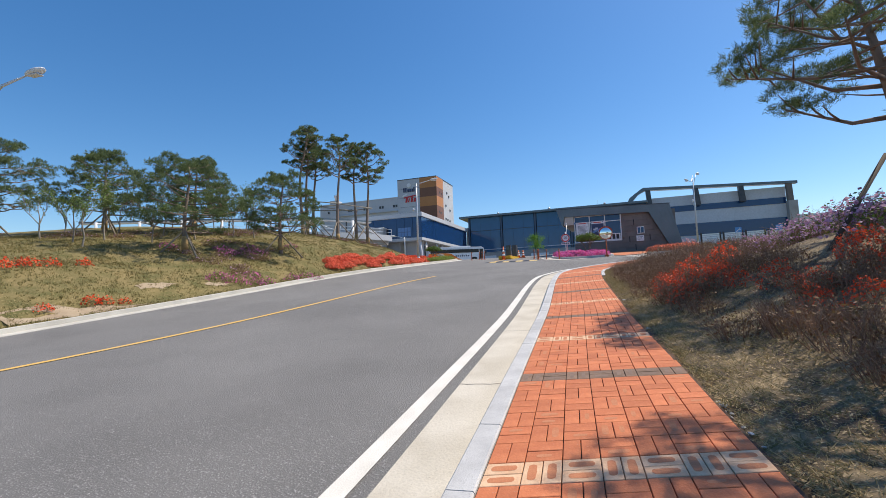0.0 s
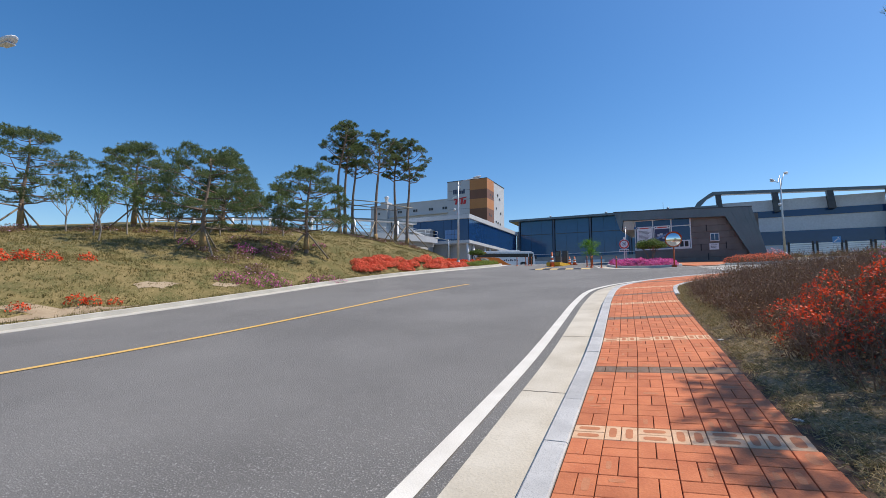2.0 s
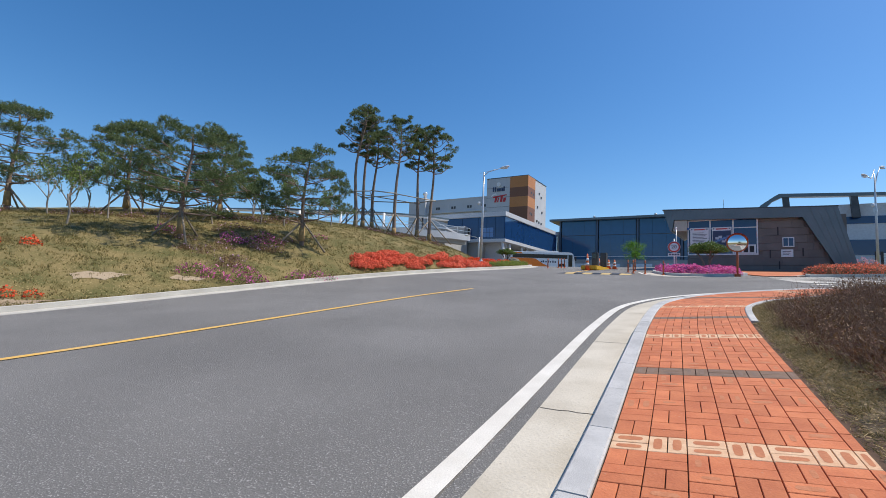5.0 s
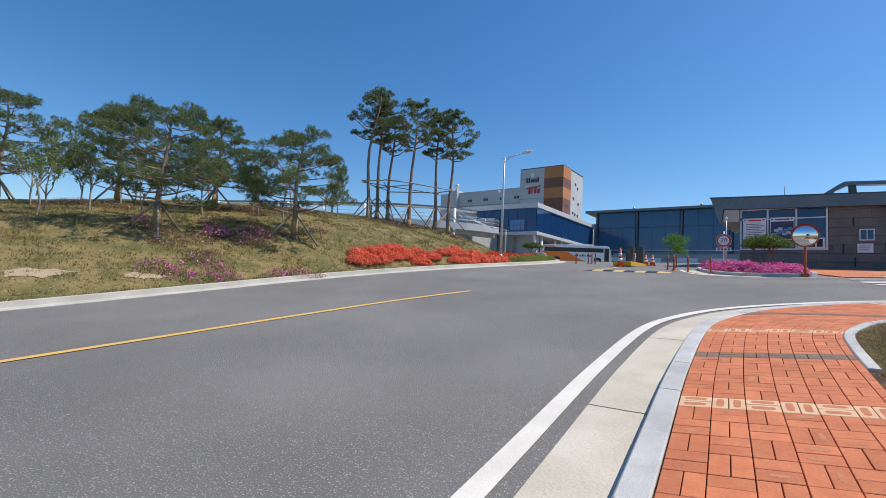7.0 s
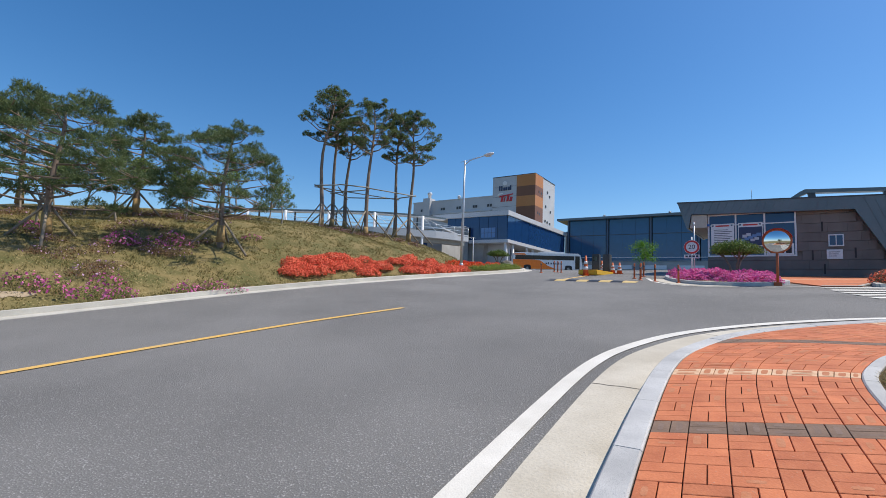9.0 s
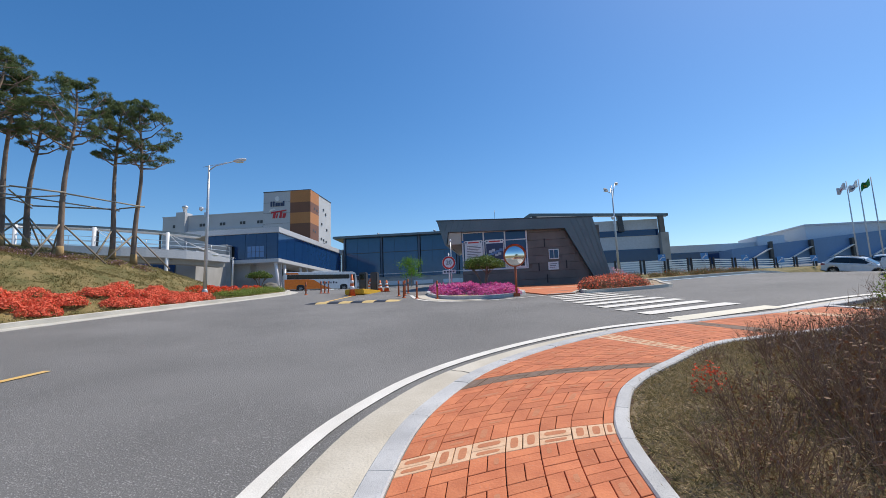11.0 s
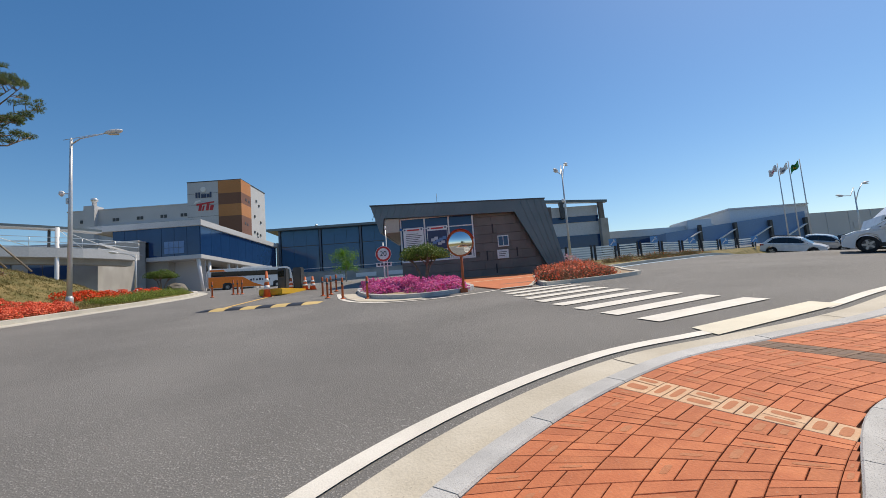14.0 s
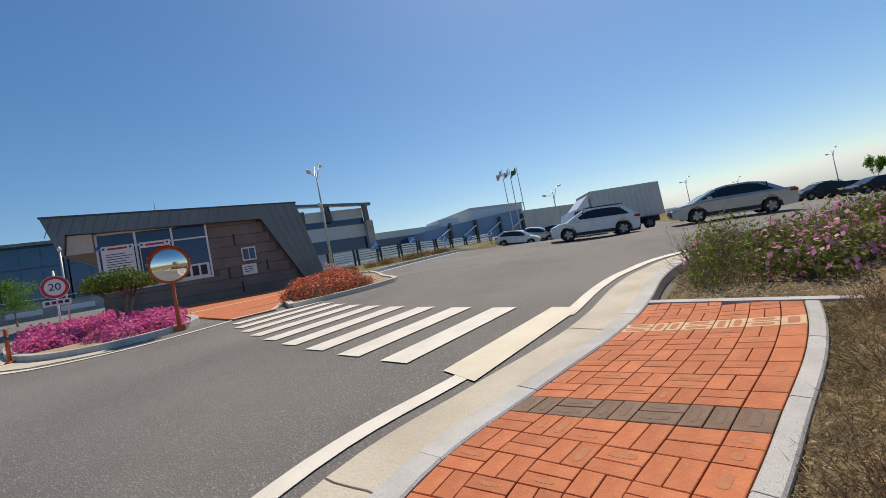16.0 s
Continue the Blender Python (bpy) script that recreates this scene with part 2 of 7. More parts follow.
def road_z(x, y):
    """Height of the road's surface: uphill ahead, easing off past the junction."""
    x, y = max(-45.0, min(75.0, x)), max(-40.0, min(170.0, y))
    return -0.6718 + 0.0314 * (x - 4 * sp((x - 28) / 4) * smooth01((34 - y) / 8)) + 0.1041 * y - 0.0062 * sp((y - 21) / 4) - 0.2928 * sp((y - 45) / 6) + 0.0421 * (x - 4 * sp((x - 28) / 4)) / (1 + math.exp(min(50.0, (y - 27) / 3))) + 0.1227 * sp(-x / 3) + 0.0018 * y * sp(-x / 3) + 0.2233 * sp((5 - y) / 3) - 0.33 * smooth01((x - 19) / 9) * smooth01((31 - y) / 6) - 0.9 * smooth01((x - 31) / 10) * smooth01((44 - y) / 4) * smooth01((y - 25) / 6) - 0.09 * sp((y - 50) / 6)


# ---- lines of the plan ----
KERB = spline([(-4.6, -13), (-3.1, -8), (-1.7, -3.2), (-0.78, 0), (0.15, 3.2), (0.74, 5.2), (1.42, 7.4), (2.1, 9.6), (2.96, 12.6), (3.66, 15.0), (4.46, 17.3), (5.15, 18.4), (6.0, 19.2), (7.3, 19.85), (8.8, 20.22), (10.0, 20.13), (11.3, 19.98), (12.4, 19.97), (14.0, 20.12), (15.2, 20.05), (16.6, 19.6), (19.0, 17.6), (23.0, 13.0), (27, 5), (29, -10)], 0.2)
LEFT = spline([(-19.5, -14), (-16.4, 0), (-13.9, 8.0), (-12.3, 12.5), (-10.5, 16.9), (-8.2, 22.6), (-6.6, 26.0), (-3.6, 31.5), (-0.9, 37.0), (0.6, 40.5), (1.4, 44.0), (1.2, 48), (-0.5, 54), (-5, 62), (-14, 70)], 0.4)
ENDX = 12.38
WALK_W = 1.5
U0 = 0.155


def arr(line):
    return np.array(line)


def side(line, x, y):
    """Signed distance of points from a line, to its right positive."""
    p = arr(line)
    a, b = p[:-1], p[1:]
    d = b - a
    best = np.full(x.shape, 1e9)
    sign = np.zeros(x.shape)
    for (ax, ay), (dx, dy) in zip(a, d):
        t = np.clip(((x - ax) * dx + (y - ay) * dy) / (dx * dx + dy * dy), 0, 1)
        ex, ey = x - ax - t * dx, y - ay - t * dy
        r = ex * ex + ey * ey
        near = r < best
        best = np.where(near, r, best)
        sign = np.where(near, np.sign(ex * dy - ey * dx), sign)
    return np.sqrt(best) * sign


def edge_u(x):
    """How far the sidewalk's inner edge lies from the kerb; narrower past the corner."""
    return 1.79 - 0.15 * smooth01((x - 0.6) / 1.5) - 0.13 * smooth01((x - 7.0) / 1.6)


EDGE = [q for p_, q0 in zip(KERB, offset(KERB, 1.0)) for q in [(p_[0] + (q0[0] - p_[0]) * edge_u(p_[0]), p_[1] + (q0[1] - p_[1]) * edge_u(p_[0]))] if q[0] < ENDX]
EDGE += [(12.55, 18.42), (12.5, 19.6)] + [q for q in offset(KERB, 0.24) if q[0] > 12.6]


def np_road(x, y):
    return np.array([road_z(float(a), float(b)) for a, b in zip(x.ravel(), y.ravel())]).reshape(x.shape)


def s01(u):
    u = np.clip(u, 0, 1)
    return u * u * (3 - 2 * u)


def left_rise(d, y):
    """How far the mound stands above the road, d metres behind the kerb."""
    d = np.maximum(d - 3.5 * s01((y - 35.5) / 5.5), 0)
    h = 3.4 - 2.4 * s01((y - 46) / 9)
    crest = 1 - s01((d - 17) / 22) * 0.9
    return 0.13 + h * (1 - np.exp(-np.maximum(d - 0.85, 0) / 6.5)) * crest


def right_rise(d, x, y):
    h = 1.2 - 0.85 * s01((y - 7.0) / 7.0)
    h = h + 0.5 * s01((x - 12.5) / 4)
    return np.where(d < 0.06, -0.02, 0.098 + h * s01(d / 4.6) + 0.02 * s01(d / 0.4))


def soil_np(x, y):
    """Height of the ground sheet, and which of the banks it is."""
    z = np_road(x, y)
    dl = -side(LEFT, x, y)
    dr = side(EDGE, x, y)
    base = z - 0.07
    left = (dl > 0.22) & (y < 68)
    right = dr > np.where(x > 12.5, -0.12, -0.42)
    lump = np.array([noise.noise(Vector((a * 0.5, b * 0.5, 0.0))) * 0.10 + noise.noise(Vector((a * 1.7, b * 1.7, 3.0))) * 0.035 for a, b in zip(x.ravel(), y.ravel())]).reshape(x.shape)
    out = np.where(left, z + left_rise(dl, y) + lump * s01(dl / 2), base)
    out = np.where(right, z + right_rise(dr, x, y) + lump * s01((dr - 0.35) / 1.0), out)
    return out, left, right


def steps(fine0, fine1, fine, far0, far1):
    out = list(np.arange(fine0, fine1, fine))
    s, v = fine, fine1
    while v < far1:
        out.append(v)
        s *= 1.25
        v += s
    s, v, low = fine, fine0, []
    while v > far0:
        s *= 1.25
        v -= s
        low.append(v)
    return low[::-1] + out + [far1]


gx, gy = np.meshgrid(steps(-26, 20, 0.27, -3000, 3000), steps(-5, 52, 0.27, -3000, 3000))
gz, on_left, on_right = soil_np(gx, gy)
rows_n, cols_n = gx.shape
GXS, GYS = gx[0], gy[:, 0]


def soil_z(x, y):
    """Height of the ground sheet at a place."""
    i = max(0, min(cols_n - 2, int(np.searchsorted(GXS, x)) - 1))
    j = max(0, min(rows_n - 2, int(np.searchsorted(GYS, y)) - 1))
    u, v = (x - GXS[i]) / (GXS[i + 1] - GXS[i]), (y - GYS[j]) / (GYS[j + 1] - GYS[j])
    return float((gz[j, i] * (1 - u) + gz[j, i + 1] * u) * (1 - v) + (gz[j + 1, i] * (1 - u) + gz[j + 1, i + 1] * u) * v)


quads = [(r * cols_n + c, r * cols_n + c + 1, (r + 1) * cols_n + c + 1, (r + 1) * cols_n + c) for r in range(rows_n - 1) for c in range(cols_n - 1)]
ground = mesh_of("ground", np.stack([gx.ravel(), gy.ravel(), gz.ravel()], 1), quads, GRASS, None, "", True)
ground.data.materials.append(STRAW_SOIL)
ground.data.polygons.foreach_set("material_index", (on_right[:-1, :-1] & (gx[:-1, :-1] < 40) & (gy[:-1, :-1] > -20)).ravel().astype(np.int32))
tagged(ground, "dry yellow-green grass slopes on both sides of a road", "ground", "", "structure")

# asphalt
ax_, ay_ = np.meshgrid(np.arange(-24, 66, 0.75), np.arange(-14, 118, 0.75))
keep_l, keep_r = side(LEFT, ax_, ay_), side(KERB, ax_, ay_)
az_ = np_road(ax_, ay_)
rn, cn = ax_.shape
okv = (keep_l > -0.25) & (keep_r < 0.12) | (ay_ > 60)
faces = [(r * cn + c, r * cn + c + 1, (r + 1) * cn + c + 1, (r + 1) * cn + c) for r in range(rn - 1) for c in range(cn - 1) if okv[r:r + 2, c:c + 2].any()]
# cells over the edges slip under kerb and bank
az_ = np.where((keep_r > 0.1) & (ay_ < 60), az_ - 0.02, az_)
road = mesh_of("road", np.stack([ax_.ravel(), ay_.ravel(), az_.ravel()], 1), faces, ASPHALT, None, "", True)
tagged(road, "wide grey asphalt road climbing to a factory gate", "road", "", "structure")


def ribbon(name, line, d0, d1, lift, material, parent=None, label="", thick=0.0):
    """A strip between two offsets of a line, on the road; thick: how deep its sides go."""
    a, b = offset(line, d0), offset(line, d1)
    v, f = [], []
    for (x0, y0), (x1, y1) in zip(a, b):
        za, zb = road_z(x0, y0) + lift, road_z(x1, y1) + lift
        v += [(x0, y0, za), (x1, y1, zb), (x0, y0, za - thick), (x1, y1, zb - thick)]
    for i in range(len(a) - 1):
        k = 4 * i
        f.append((k, k + 1, k + 5, k + 4))
        if thick:
            f += [(k + 2, k, k + 4, k + 6), (k + 1, k + 3, k + 7, k + 5)]
    if thick:
        n = 4 * (len(a) - 1)
        f += [(0, 2, 3, 1), (n, n + 1, n + 3, n + 2)]
    return mesh_of(name, v, f, material, parent, label)


def between(line, test):
    return [q for q in line if test(*q)]


EDGE_LINE = between(KERB, lambda x, y: x < 10.55)
paint = thing("road_marking", 0, 0, 0, "white edge line painted along the gutter", "marking", kind="structure")
ribbon("edge_line", EDGE_LINE, -0.885, -0.71, 0.012, WHITE_PAINT, paint)
ribbon("edge_line", between(KERB, lambda x, y: x > 12.35 and y > 12), -0.885, -0.71, 0.012, WHITE_PAINT, paint)
gutter = ribbon("gutter", KERB, -0.56, -0.03, 0.016, CONCRETE, None, "", 0.05)
tagged(gutter, "pale concrete gutter strip along the kerb", "gutter", "", "structure")
SEAM = mat("seam_dirt", (0.12, 0.105, 0.085), (0.17, 0.15, 0.12), 6, 60, 0.95)
yellow = ribbon("centre_line", spline([(-17.5, -12), (-12.6, 2.6), (-10.6, 4.8), (-8.5, 7.25), (-6.8, 9.9), (-5.42, 12.5), (-4.25, 15.1), (-3.1, 17.75), (-1.85, 20.4), (-0.42, 22.8)], 0.4), -0.085, 0.085, 0.012, YELLOW_PAINT)
tagged(yellow, "single yellow centre line on the asphalt", "marking", "", "structure")
lkerb = ribbon("kerb_left", LEFT, -0.22, 0.0, 0.15, KERB_CONC, None, "", 0.2)
tagged(lkerb, "pale concrete kerb at the foot of the grass mound", "kerb", "", "structure")
lgut = ribbon("gutter_left", LEFT, 0.0, 0.5, 0.014, KERB_CONC, None, "", 0.05)
tagged(lgut, "pale concrete gutter beside the kerb", "gutter", "", "structure")

# arc length along the kerb
KS = np.concatenate([[0], np.cumsum(np.hypot(*np.diff(arr(KERB), axis=0).T))])


def on_kerb(s, u):
    """The plan place at length s along the kerb, u to its right; and the heading there."""
    k = arr(KERB)
    x, y = np.interp(s, KS, k[:, 0]), np.interp(s, KS, k[:, 1])
    x2, y2 = np.interp(s + 0.3, KS, k[:, 0]), np.interp(s + 0.3, KS, k[:, 1])
    x1, y1 = np.interp(s - 0.3, KS, k[:, 0]), np.interp(s - 0.3, KS, k[:, 1])
    n = math.hypot(x2 - x1, y2 - y1)
    dx, dy = (x2 - x1) / n, (y2 - y1) / n
    return x + u * dy, y - u * dx, math.degrees(math.atan2(dy, dx))


def s_at(test):
    return next(float(KS[i]) for i, q in enumerate(KERB) if test(*q))


S_END = s_at(lambda x, y: x > ENDX)
sr = random.Random(21)
for k in range(11):
    s_j = 9.6 + 3.05 * k
    line_ = [on_kerb(s_j + sr.uniform(-0.012, 0.012), -0.555 + 0.52 * i / 6)[:2] for i in range(7)]
    ribbon("gutter_joint", line_, -0.006, 0.006, 0.0195, SEAM, gutter)
WALKLINE = between(KERB, lambda x, y: x < ENDX)
bed = ribbon("sidewalk", WALKLINE, 0.10, 1.83, 0.095, BEDDING, None, "", 0.1)
tagged(bed, "red brick sidewalk with cream and brown cross bands", "sidewalk", "", "structure")


# ---- more materials ----
WHITE_M = mat("white_metal", (0.72, 0.73, 0.74), (0.78, 0.79, 0.80), 1.0, 20, 0.4)
ALU = mat("aluminium", (0.62, 0.63, 0.64), (0.70, 0.71, 0.72), 1.0, 40, 0.35, metal=0.6)
BEIGE = mat("soffit_beige", (0.52, 0.46, 0.38), (0.58, 0.52, 0.44), 0.6, 12, 0.7)
BLACK = mat("black_plastic", (0.018, 0.018, 0.02), (0.03, 0.03, 0.032), 3, 40, 0.5)
DARKGREY = mat("dark_grey_metal", (0.06, 0.065, 0.07), (0.09, 0.095, 0.1), 1, 20, 0.45, metal=0.3)
RUBBER = mat("tyre_rubber", (0.015, 0.015, 0.016), (0.03, 0.03, 0.03), 4, 60, 0.85)
CARGLASS = mat("tinted_glass", (0.01, 0.012, 0.015), (0.014, 0.016, 0.02), 0.5, 2, 0.05, spec=0.6)
CAR_WHITE = mat("car_paint_white", (0.72, 0.73, 0.74), (0.76, 0.77, 0.78), 0.4, 3, 0.18, spec=0.6)
CAR_SILVER = mat("car_paint_silver", (0.42, 0.44, 0.46), (0.46, 0.48, 0.50), 0.4, 3, 0.25, metal=0.55)
CAR_DARK = mat("car_paint_dark", (0.03, 0.032, 0.038), (0.04, 0.043, 0.05), 0.4, 3, 0.18, spec=0.6)
RED_LENS = mat("lamp_lens_red", (0.35, 0.01, 0.01), (0.4, 0.02, 0.015), 1, 10, 0.2)
CLEAR_LENS = mat("lamp_lens_clear", (0.65, 0.67, 0.7), (0.7, 0.72, 0.74), 1, 10, 0.12)
SAFETY = mat("safety_orange", (0.62, 0.13, 0.03), (0.56, 0.11, 0.03), 2, 30, 0.55)
POST_ORANGE = mat("mirror_post_orange", (0.48, 0.11, 0.03), (0.42, 0.10, 0.035), 2, 30, 0.5)
YELLOW = mat("safety_yellow", (0.68, 0.42, 0.03), (0.62, 0.38, 0.04), 2, 20, 0.6)
SIGN_WHITE = mat("sign_white", (0.76, 0.76, 0.76), (0.8, 0.8, 0.8), 1, 10, 0.45)
SIGN_RED = mat("sign_red", (0.55, 0.03, 0.03), (0.6, 0.04, 0.035), 1, 10, 0.45)
SIGN_BLUE = mat("sign_blue", (0.03, 0.16, 0.45), (0.04, 0.19, 0.5), 1, 10, 0.45)
INK = mat("sign_ink", (0.03, 0.035, 0.06), (0.05, 0.055, 0.08), 1, 10, 0.5)
LOGO_RED = mat("logo_red", (0.55, 0.03, 0.04), (0.6, 0.05, 0.05), 0.2, 4, 0.5)
LOGO_NAVY = mat("logo_navy", (0.04, 0.06, 0.12), (0.05, 0.07, 0.14), 0.2, 4, 0.5)
PALE_BLUE = mat("wall_blue", (0.13, 0.25, 0.46), (0.16, 0.29, 0.50), 0.1, 3, 0.45)
FARWHITE = mat("far_cladding", (0.52, 0.55, 0.58), (0.58, 0.61, 0.64), 0.1, 3, 0.55)
STRAW = mat("straw_wrap", (0.42, 0.29, 0.13), (0.34, 0.22, 0.10), 6, 50, 0.95, 0.8, stretch=(1, 1, 5))
STAKE = mat("wood_stake", (0.24, 0.19, 0.14), (0.32, 0.27, 0.20), 3, 40, 0.85, 0.3, stretch=(1, 1, 0.2))
BAMBOO = mat("bamboo_pole", (0.36, 0.33, 0.27), (0.28, 0.25, 0.2), 3, 40, 0.7)
# the haze of distance is put into this blue-green hill colour
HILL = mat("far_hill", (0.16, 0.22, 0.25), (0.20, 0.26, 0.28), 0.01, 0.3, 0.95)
HALLGLASS = mat("hall_glass", (0.010, 0.075, 0.17), (0.016, 0.095, 0.21), 0.05, 1.0, 0.08, 0, spec=0.6)
MIRROR_M, _t, _p = nodes_of("mirror")
_p.inputs["Base Color"].default_value, _p.inputs["Metallic"].default_value, _p.inputs["Roughness"].default_value = (0.82, 0.84, 0.83, 1), 1.0, 0.015


def slab(name, parent, material, x0, x1, y0, y1, z0, z1, bevel=0.0, label=""):
    return part(name, boxed(x0, x1, y0, y1, z0, z1, bevel), material, parent, label)


def glyphs(name, text, size, material, parent, m):
    """Raised figures as a mesh, from the built-in font."""
    cu = bpy.data.curves.new(name, 'FONT')
    cu.body, cu.size, cu.extrude, cu.align_x, cu.align_y = text, size, 0.003, 'CENTER', 'CENTER'
    tmp = bpy.data.objects.new(name, cu)
    me = bpy.data.meshes.new_from_object(tmp)
    bpy.data.objects.remove(tmp)
    me.materials.clear()
    me.materials.append(material)
    ob = new(name, me)
    ob.parent = parent
    ob.matrix_basis = m
    return ob


# ---- gate house ----
GATE = (11.98, 39.67, 3.62)
gate = thing("gate_house", *GATE, "low gate house of brown stone with a folded dark zinc roof", "building", turn=-24.9)
core = bmesh.new()
box(core, 0.0, 8.2, 0.3, 5.6, -0.8, 3.5)
body = part("wall", core, STONE, gate, "brown stone wall")
roof_b = bmesh.new()
prism(roof_b, [(-1.5, 4.32), (7.8, 3.92), (8.6, 0.36), (7.68, 0.36), (6.2, 3.36), (0.0, 3.55), (-0.8, 3.6), (-0.92, 2.8), (-1.04, 2.8)], -0.14, 6.0)
roof = part("roof", roof_b, ROOFZINC, gate, "dark grey standing-seam zinc roof folded down at one end")
for i in range(21):
    x = -1.15 + i * 0.36
    top = 4.32 - (x + 1.5) * 0.0430
    low = 3.55 - max(0, x) * 0.0306
    if x < 6.15:
        part("seam", prism(bmesh.new(), [(x - 0.28, low - 0.005), (x - 0.26, low - 0.005), (x + 0.02, top), (x, top)], -0.165, -0.139), ROOFZINC, roof)
for i in range(4):
    u = (i + 0.5) / 4
    xt, xb = 6.35 + 1.42 * u, 7.72 + 0.84 * u
    part("seam", prism(bmesh.new(), [(xb - 0.012, 0.37), (xb + 0.012, 0.37), (xt + 0.012, 3.92), (xt - 0.012, 3.92)], -0.165, -0.139), ROOFZINC, roof)
part("roof_trim", prism(bmesh.new(), [(-1.53, 4.30), (7.84, 3.90), (7.84, 3.96), (-1.53, 4.37)], -0.17, 6.02), DARKGREY, roof)
part("soffit", prism(bmesh.new(), [(-0.78, 3.56), (-0.02, 3.53), (-0.02, 2.8), (-0.88, 2.8)], -0.02, 5.4), BEIGE, gate, "beige plastered recess under the eave")
# shop-front window
glassframe = slab("window_frame", gate, WHITE_M, 0.0, 3.98, 0.18, 0.26, 1.12, 1.2)
slab("window_rail", glassframe, WHITE_M, 0.0, 3.98, 0.18, 0.26, 3.46, 3.53)
slab("window_rail", glassframe, WHITE_M, 0.08, 3.90, 0.19, 0.25, 2.88, 2.94)
for x in (0.0, 1.3, 2.6, 3.9):
    slab("mullion", glassframe, WHITE_M, x, x + 0.08, 0.175, 0.255, 1.2, 3.46)
for x0, x1 in ((0.08, 1.3), (1.38, 2.6), (2.68, 3.9)):
    for z0, z1 in ((1.2, 2.88), (2.94, 3.46)):
        slab("pane", glassframe, DARKGLASS, x0, x1, 0.22, 0.235, z0, z1)
slab("ticket_frame", glassframe, WHITE_M, 2.7, 3.86, 0.15, 0.23, 1.2, 1.78)
for x in (2.98, 3.32, 3.66 - 0.02):
    slab("ticket_pane", glassframe, BLACK, x - 0.12, x + 0.12, 0.14, 0.16, 1.28, 1.7)
for x0, colour in ((0.17, 0), (1.46, 1)):
    post_ = slab("poster", gate, SIGN_WHITE, x0, x0 + 1.1, 0.10, 0.13, 1.72 if colour == 0 else 1.66, 2.98)
    slab("heading", post_, SIGN_RED, x0 + 0.22, x0 + 0.88, 0.092, 0.1, 2.82, 2.9)
    for sx in (0.05, 0.95):
        slab("mark", post_, LOGO_NAVY, x0 + sx, x0 + sx + 0.08, 0.092, 0.1, 2.84, 2.92)
    if colour == 0:
        for k in range(8):
            slab("text_bar", post_, INK, x0 + 0.14, x0 + 0.8 + 0.1 * ((k * 5) % 3), 0.092, 0.1, 2.62 - k * 0.1, 2.65 - k * 0.1)
    else:
        slab("picture", post_, LOGO_NAVY, x0 + 0.03, x0 + 1.07, 0.092, 0.1, 1.72, 2.74)
        for k in range(9):
            slab("picture_shape", post_, FARWHITE if k % 2 else PALE_BLUE, x0 + 0.1 + 0.1 * k * 0.9, x0 + 0.3 + 0.09 * k, 0.086, 0.093, 1.95 + 0.07 * ((k * 3) % 5), 2.08 + 0.08 * ((k * 3) % 5))
slab("number_sign", gate, SIGN_BLUE, -0.02, 0.1, 0.1, 0.16, 2.88, 3.0)
# small window, plaque, slots
win = slab("small_window", gate, WHITE_M, 5.2, 5.78, 0.1, 0.2, 1.58, 2.18)
for x in (5.25, 5.51):
    slab("pane", win, DARKGLASS, x, x + 0.22, 0.09, 0.101, 1.64, 2.12)
plaq = slab("plaque", gate, SIGN_WHITE, 5.12, 5.72, 0.09, 0.12, 0.95, 1.42)
for k in range(3):
    slab("text_bar", plaq, INK, 5.2, 5.62 - 0.06 * k, 0.082, 0.09, 1.28 - 0.1 * k, 1.31 - 0.1 * k)
for x, z in ((4.95, 2.35), (4.55, 0.9), (6.15, 1.0), (5.0, 0.2)):
    slab("slot", gate, BLACK, x, x + 0.07, 0.155, 0.17, z, z + 0.5)
part("antenna", tube(bmesh.new(), [(2.0, 2, 4.1), (2.0, 2, 5.2)], [0.015, 0.01], 6), DARKGREY, gate)

# ---- factory behind ----
SITE = (-4.43, 92.87, 0.0)
office = thing("factory_office", *SITE, "factory office with a blue glass upper storey over a bus canopy", "building", turn=-20.2)
slab("core_wall", office, DARKGREY, -13.6, -0.6, 0.7, 33, 11.9, 16.4)
for k in range(4):
    slab("glass_panel", office, DARKGLASS, -8.0 + 1.95 * k + 0.03, -8.0 + 1.95 * (k + 1) - 0.03, 0.2, 0.3, 11.9, 16.4)
for k in range(3):
    slab("glass_panel", office, DARKGLASS, -13.6 + 1.86 * k + 0.03, -13.6 + 1.86 * (k + 1) - 0.03, 0.4, 0.5, 14.3, 16.4)
for k in range(10):
    slab("glass_panel", office, DARKGLASS, -0.22, -0.12, 0.3 + 3.25 * k + 0.03, 0.3 + 3.25 * (k + 1) - 0.03, 11.9, 16.4)
slab("fascia", office, WHITEPANEL, -17, 0.15, -0.12, 33.3, 16.4, 17.35, 0.05)
slab("roof_deck", office, ROOFZINC, -16.8, -0.1, 0.1, 33, 17.35, 17.42)
slab("soffit", office, WHITEPANEL, -8.2, 0.15, -0.12, 33.3, 11.25, 11.9, 0.05)
slab("end_fin", office, CONCRETE_WALL, -0.2, 0.3, 33.35, 34.6, 6, 17.6)
slab("lower_wall", office, CONCRETE_WALL, -14, -5.6, 1.2, 33, 4.0, 14.25)
slab("lower_white_wall", office, GREYPANEL, -5.6, -0.9, 3.0, 3.4, 4.0, 11.25)
slab("rear_wall", office, DARKGREY, -5.6, -4.9, 3.4, 33, 4.0, 11.25)
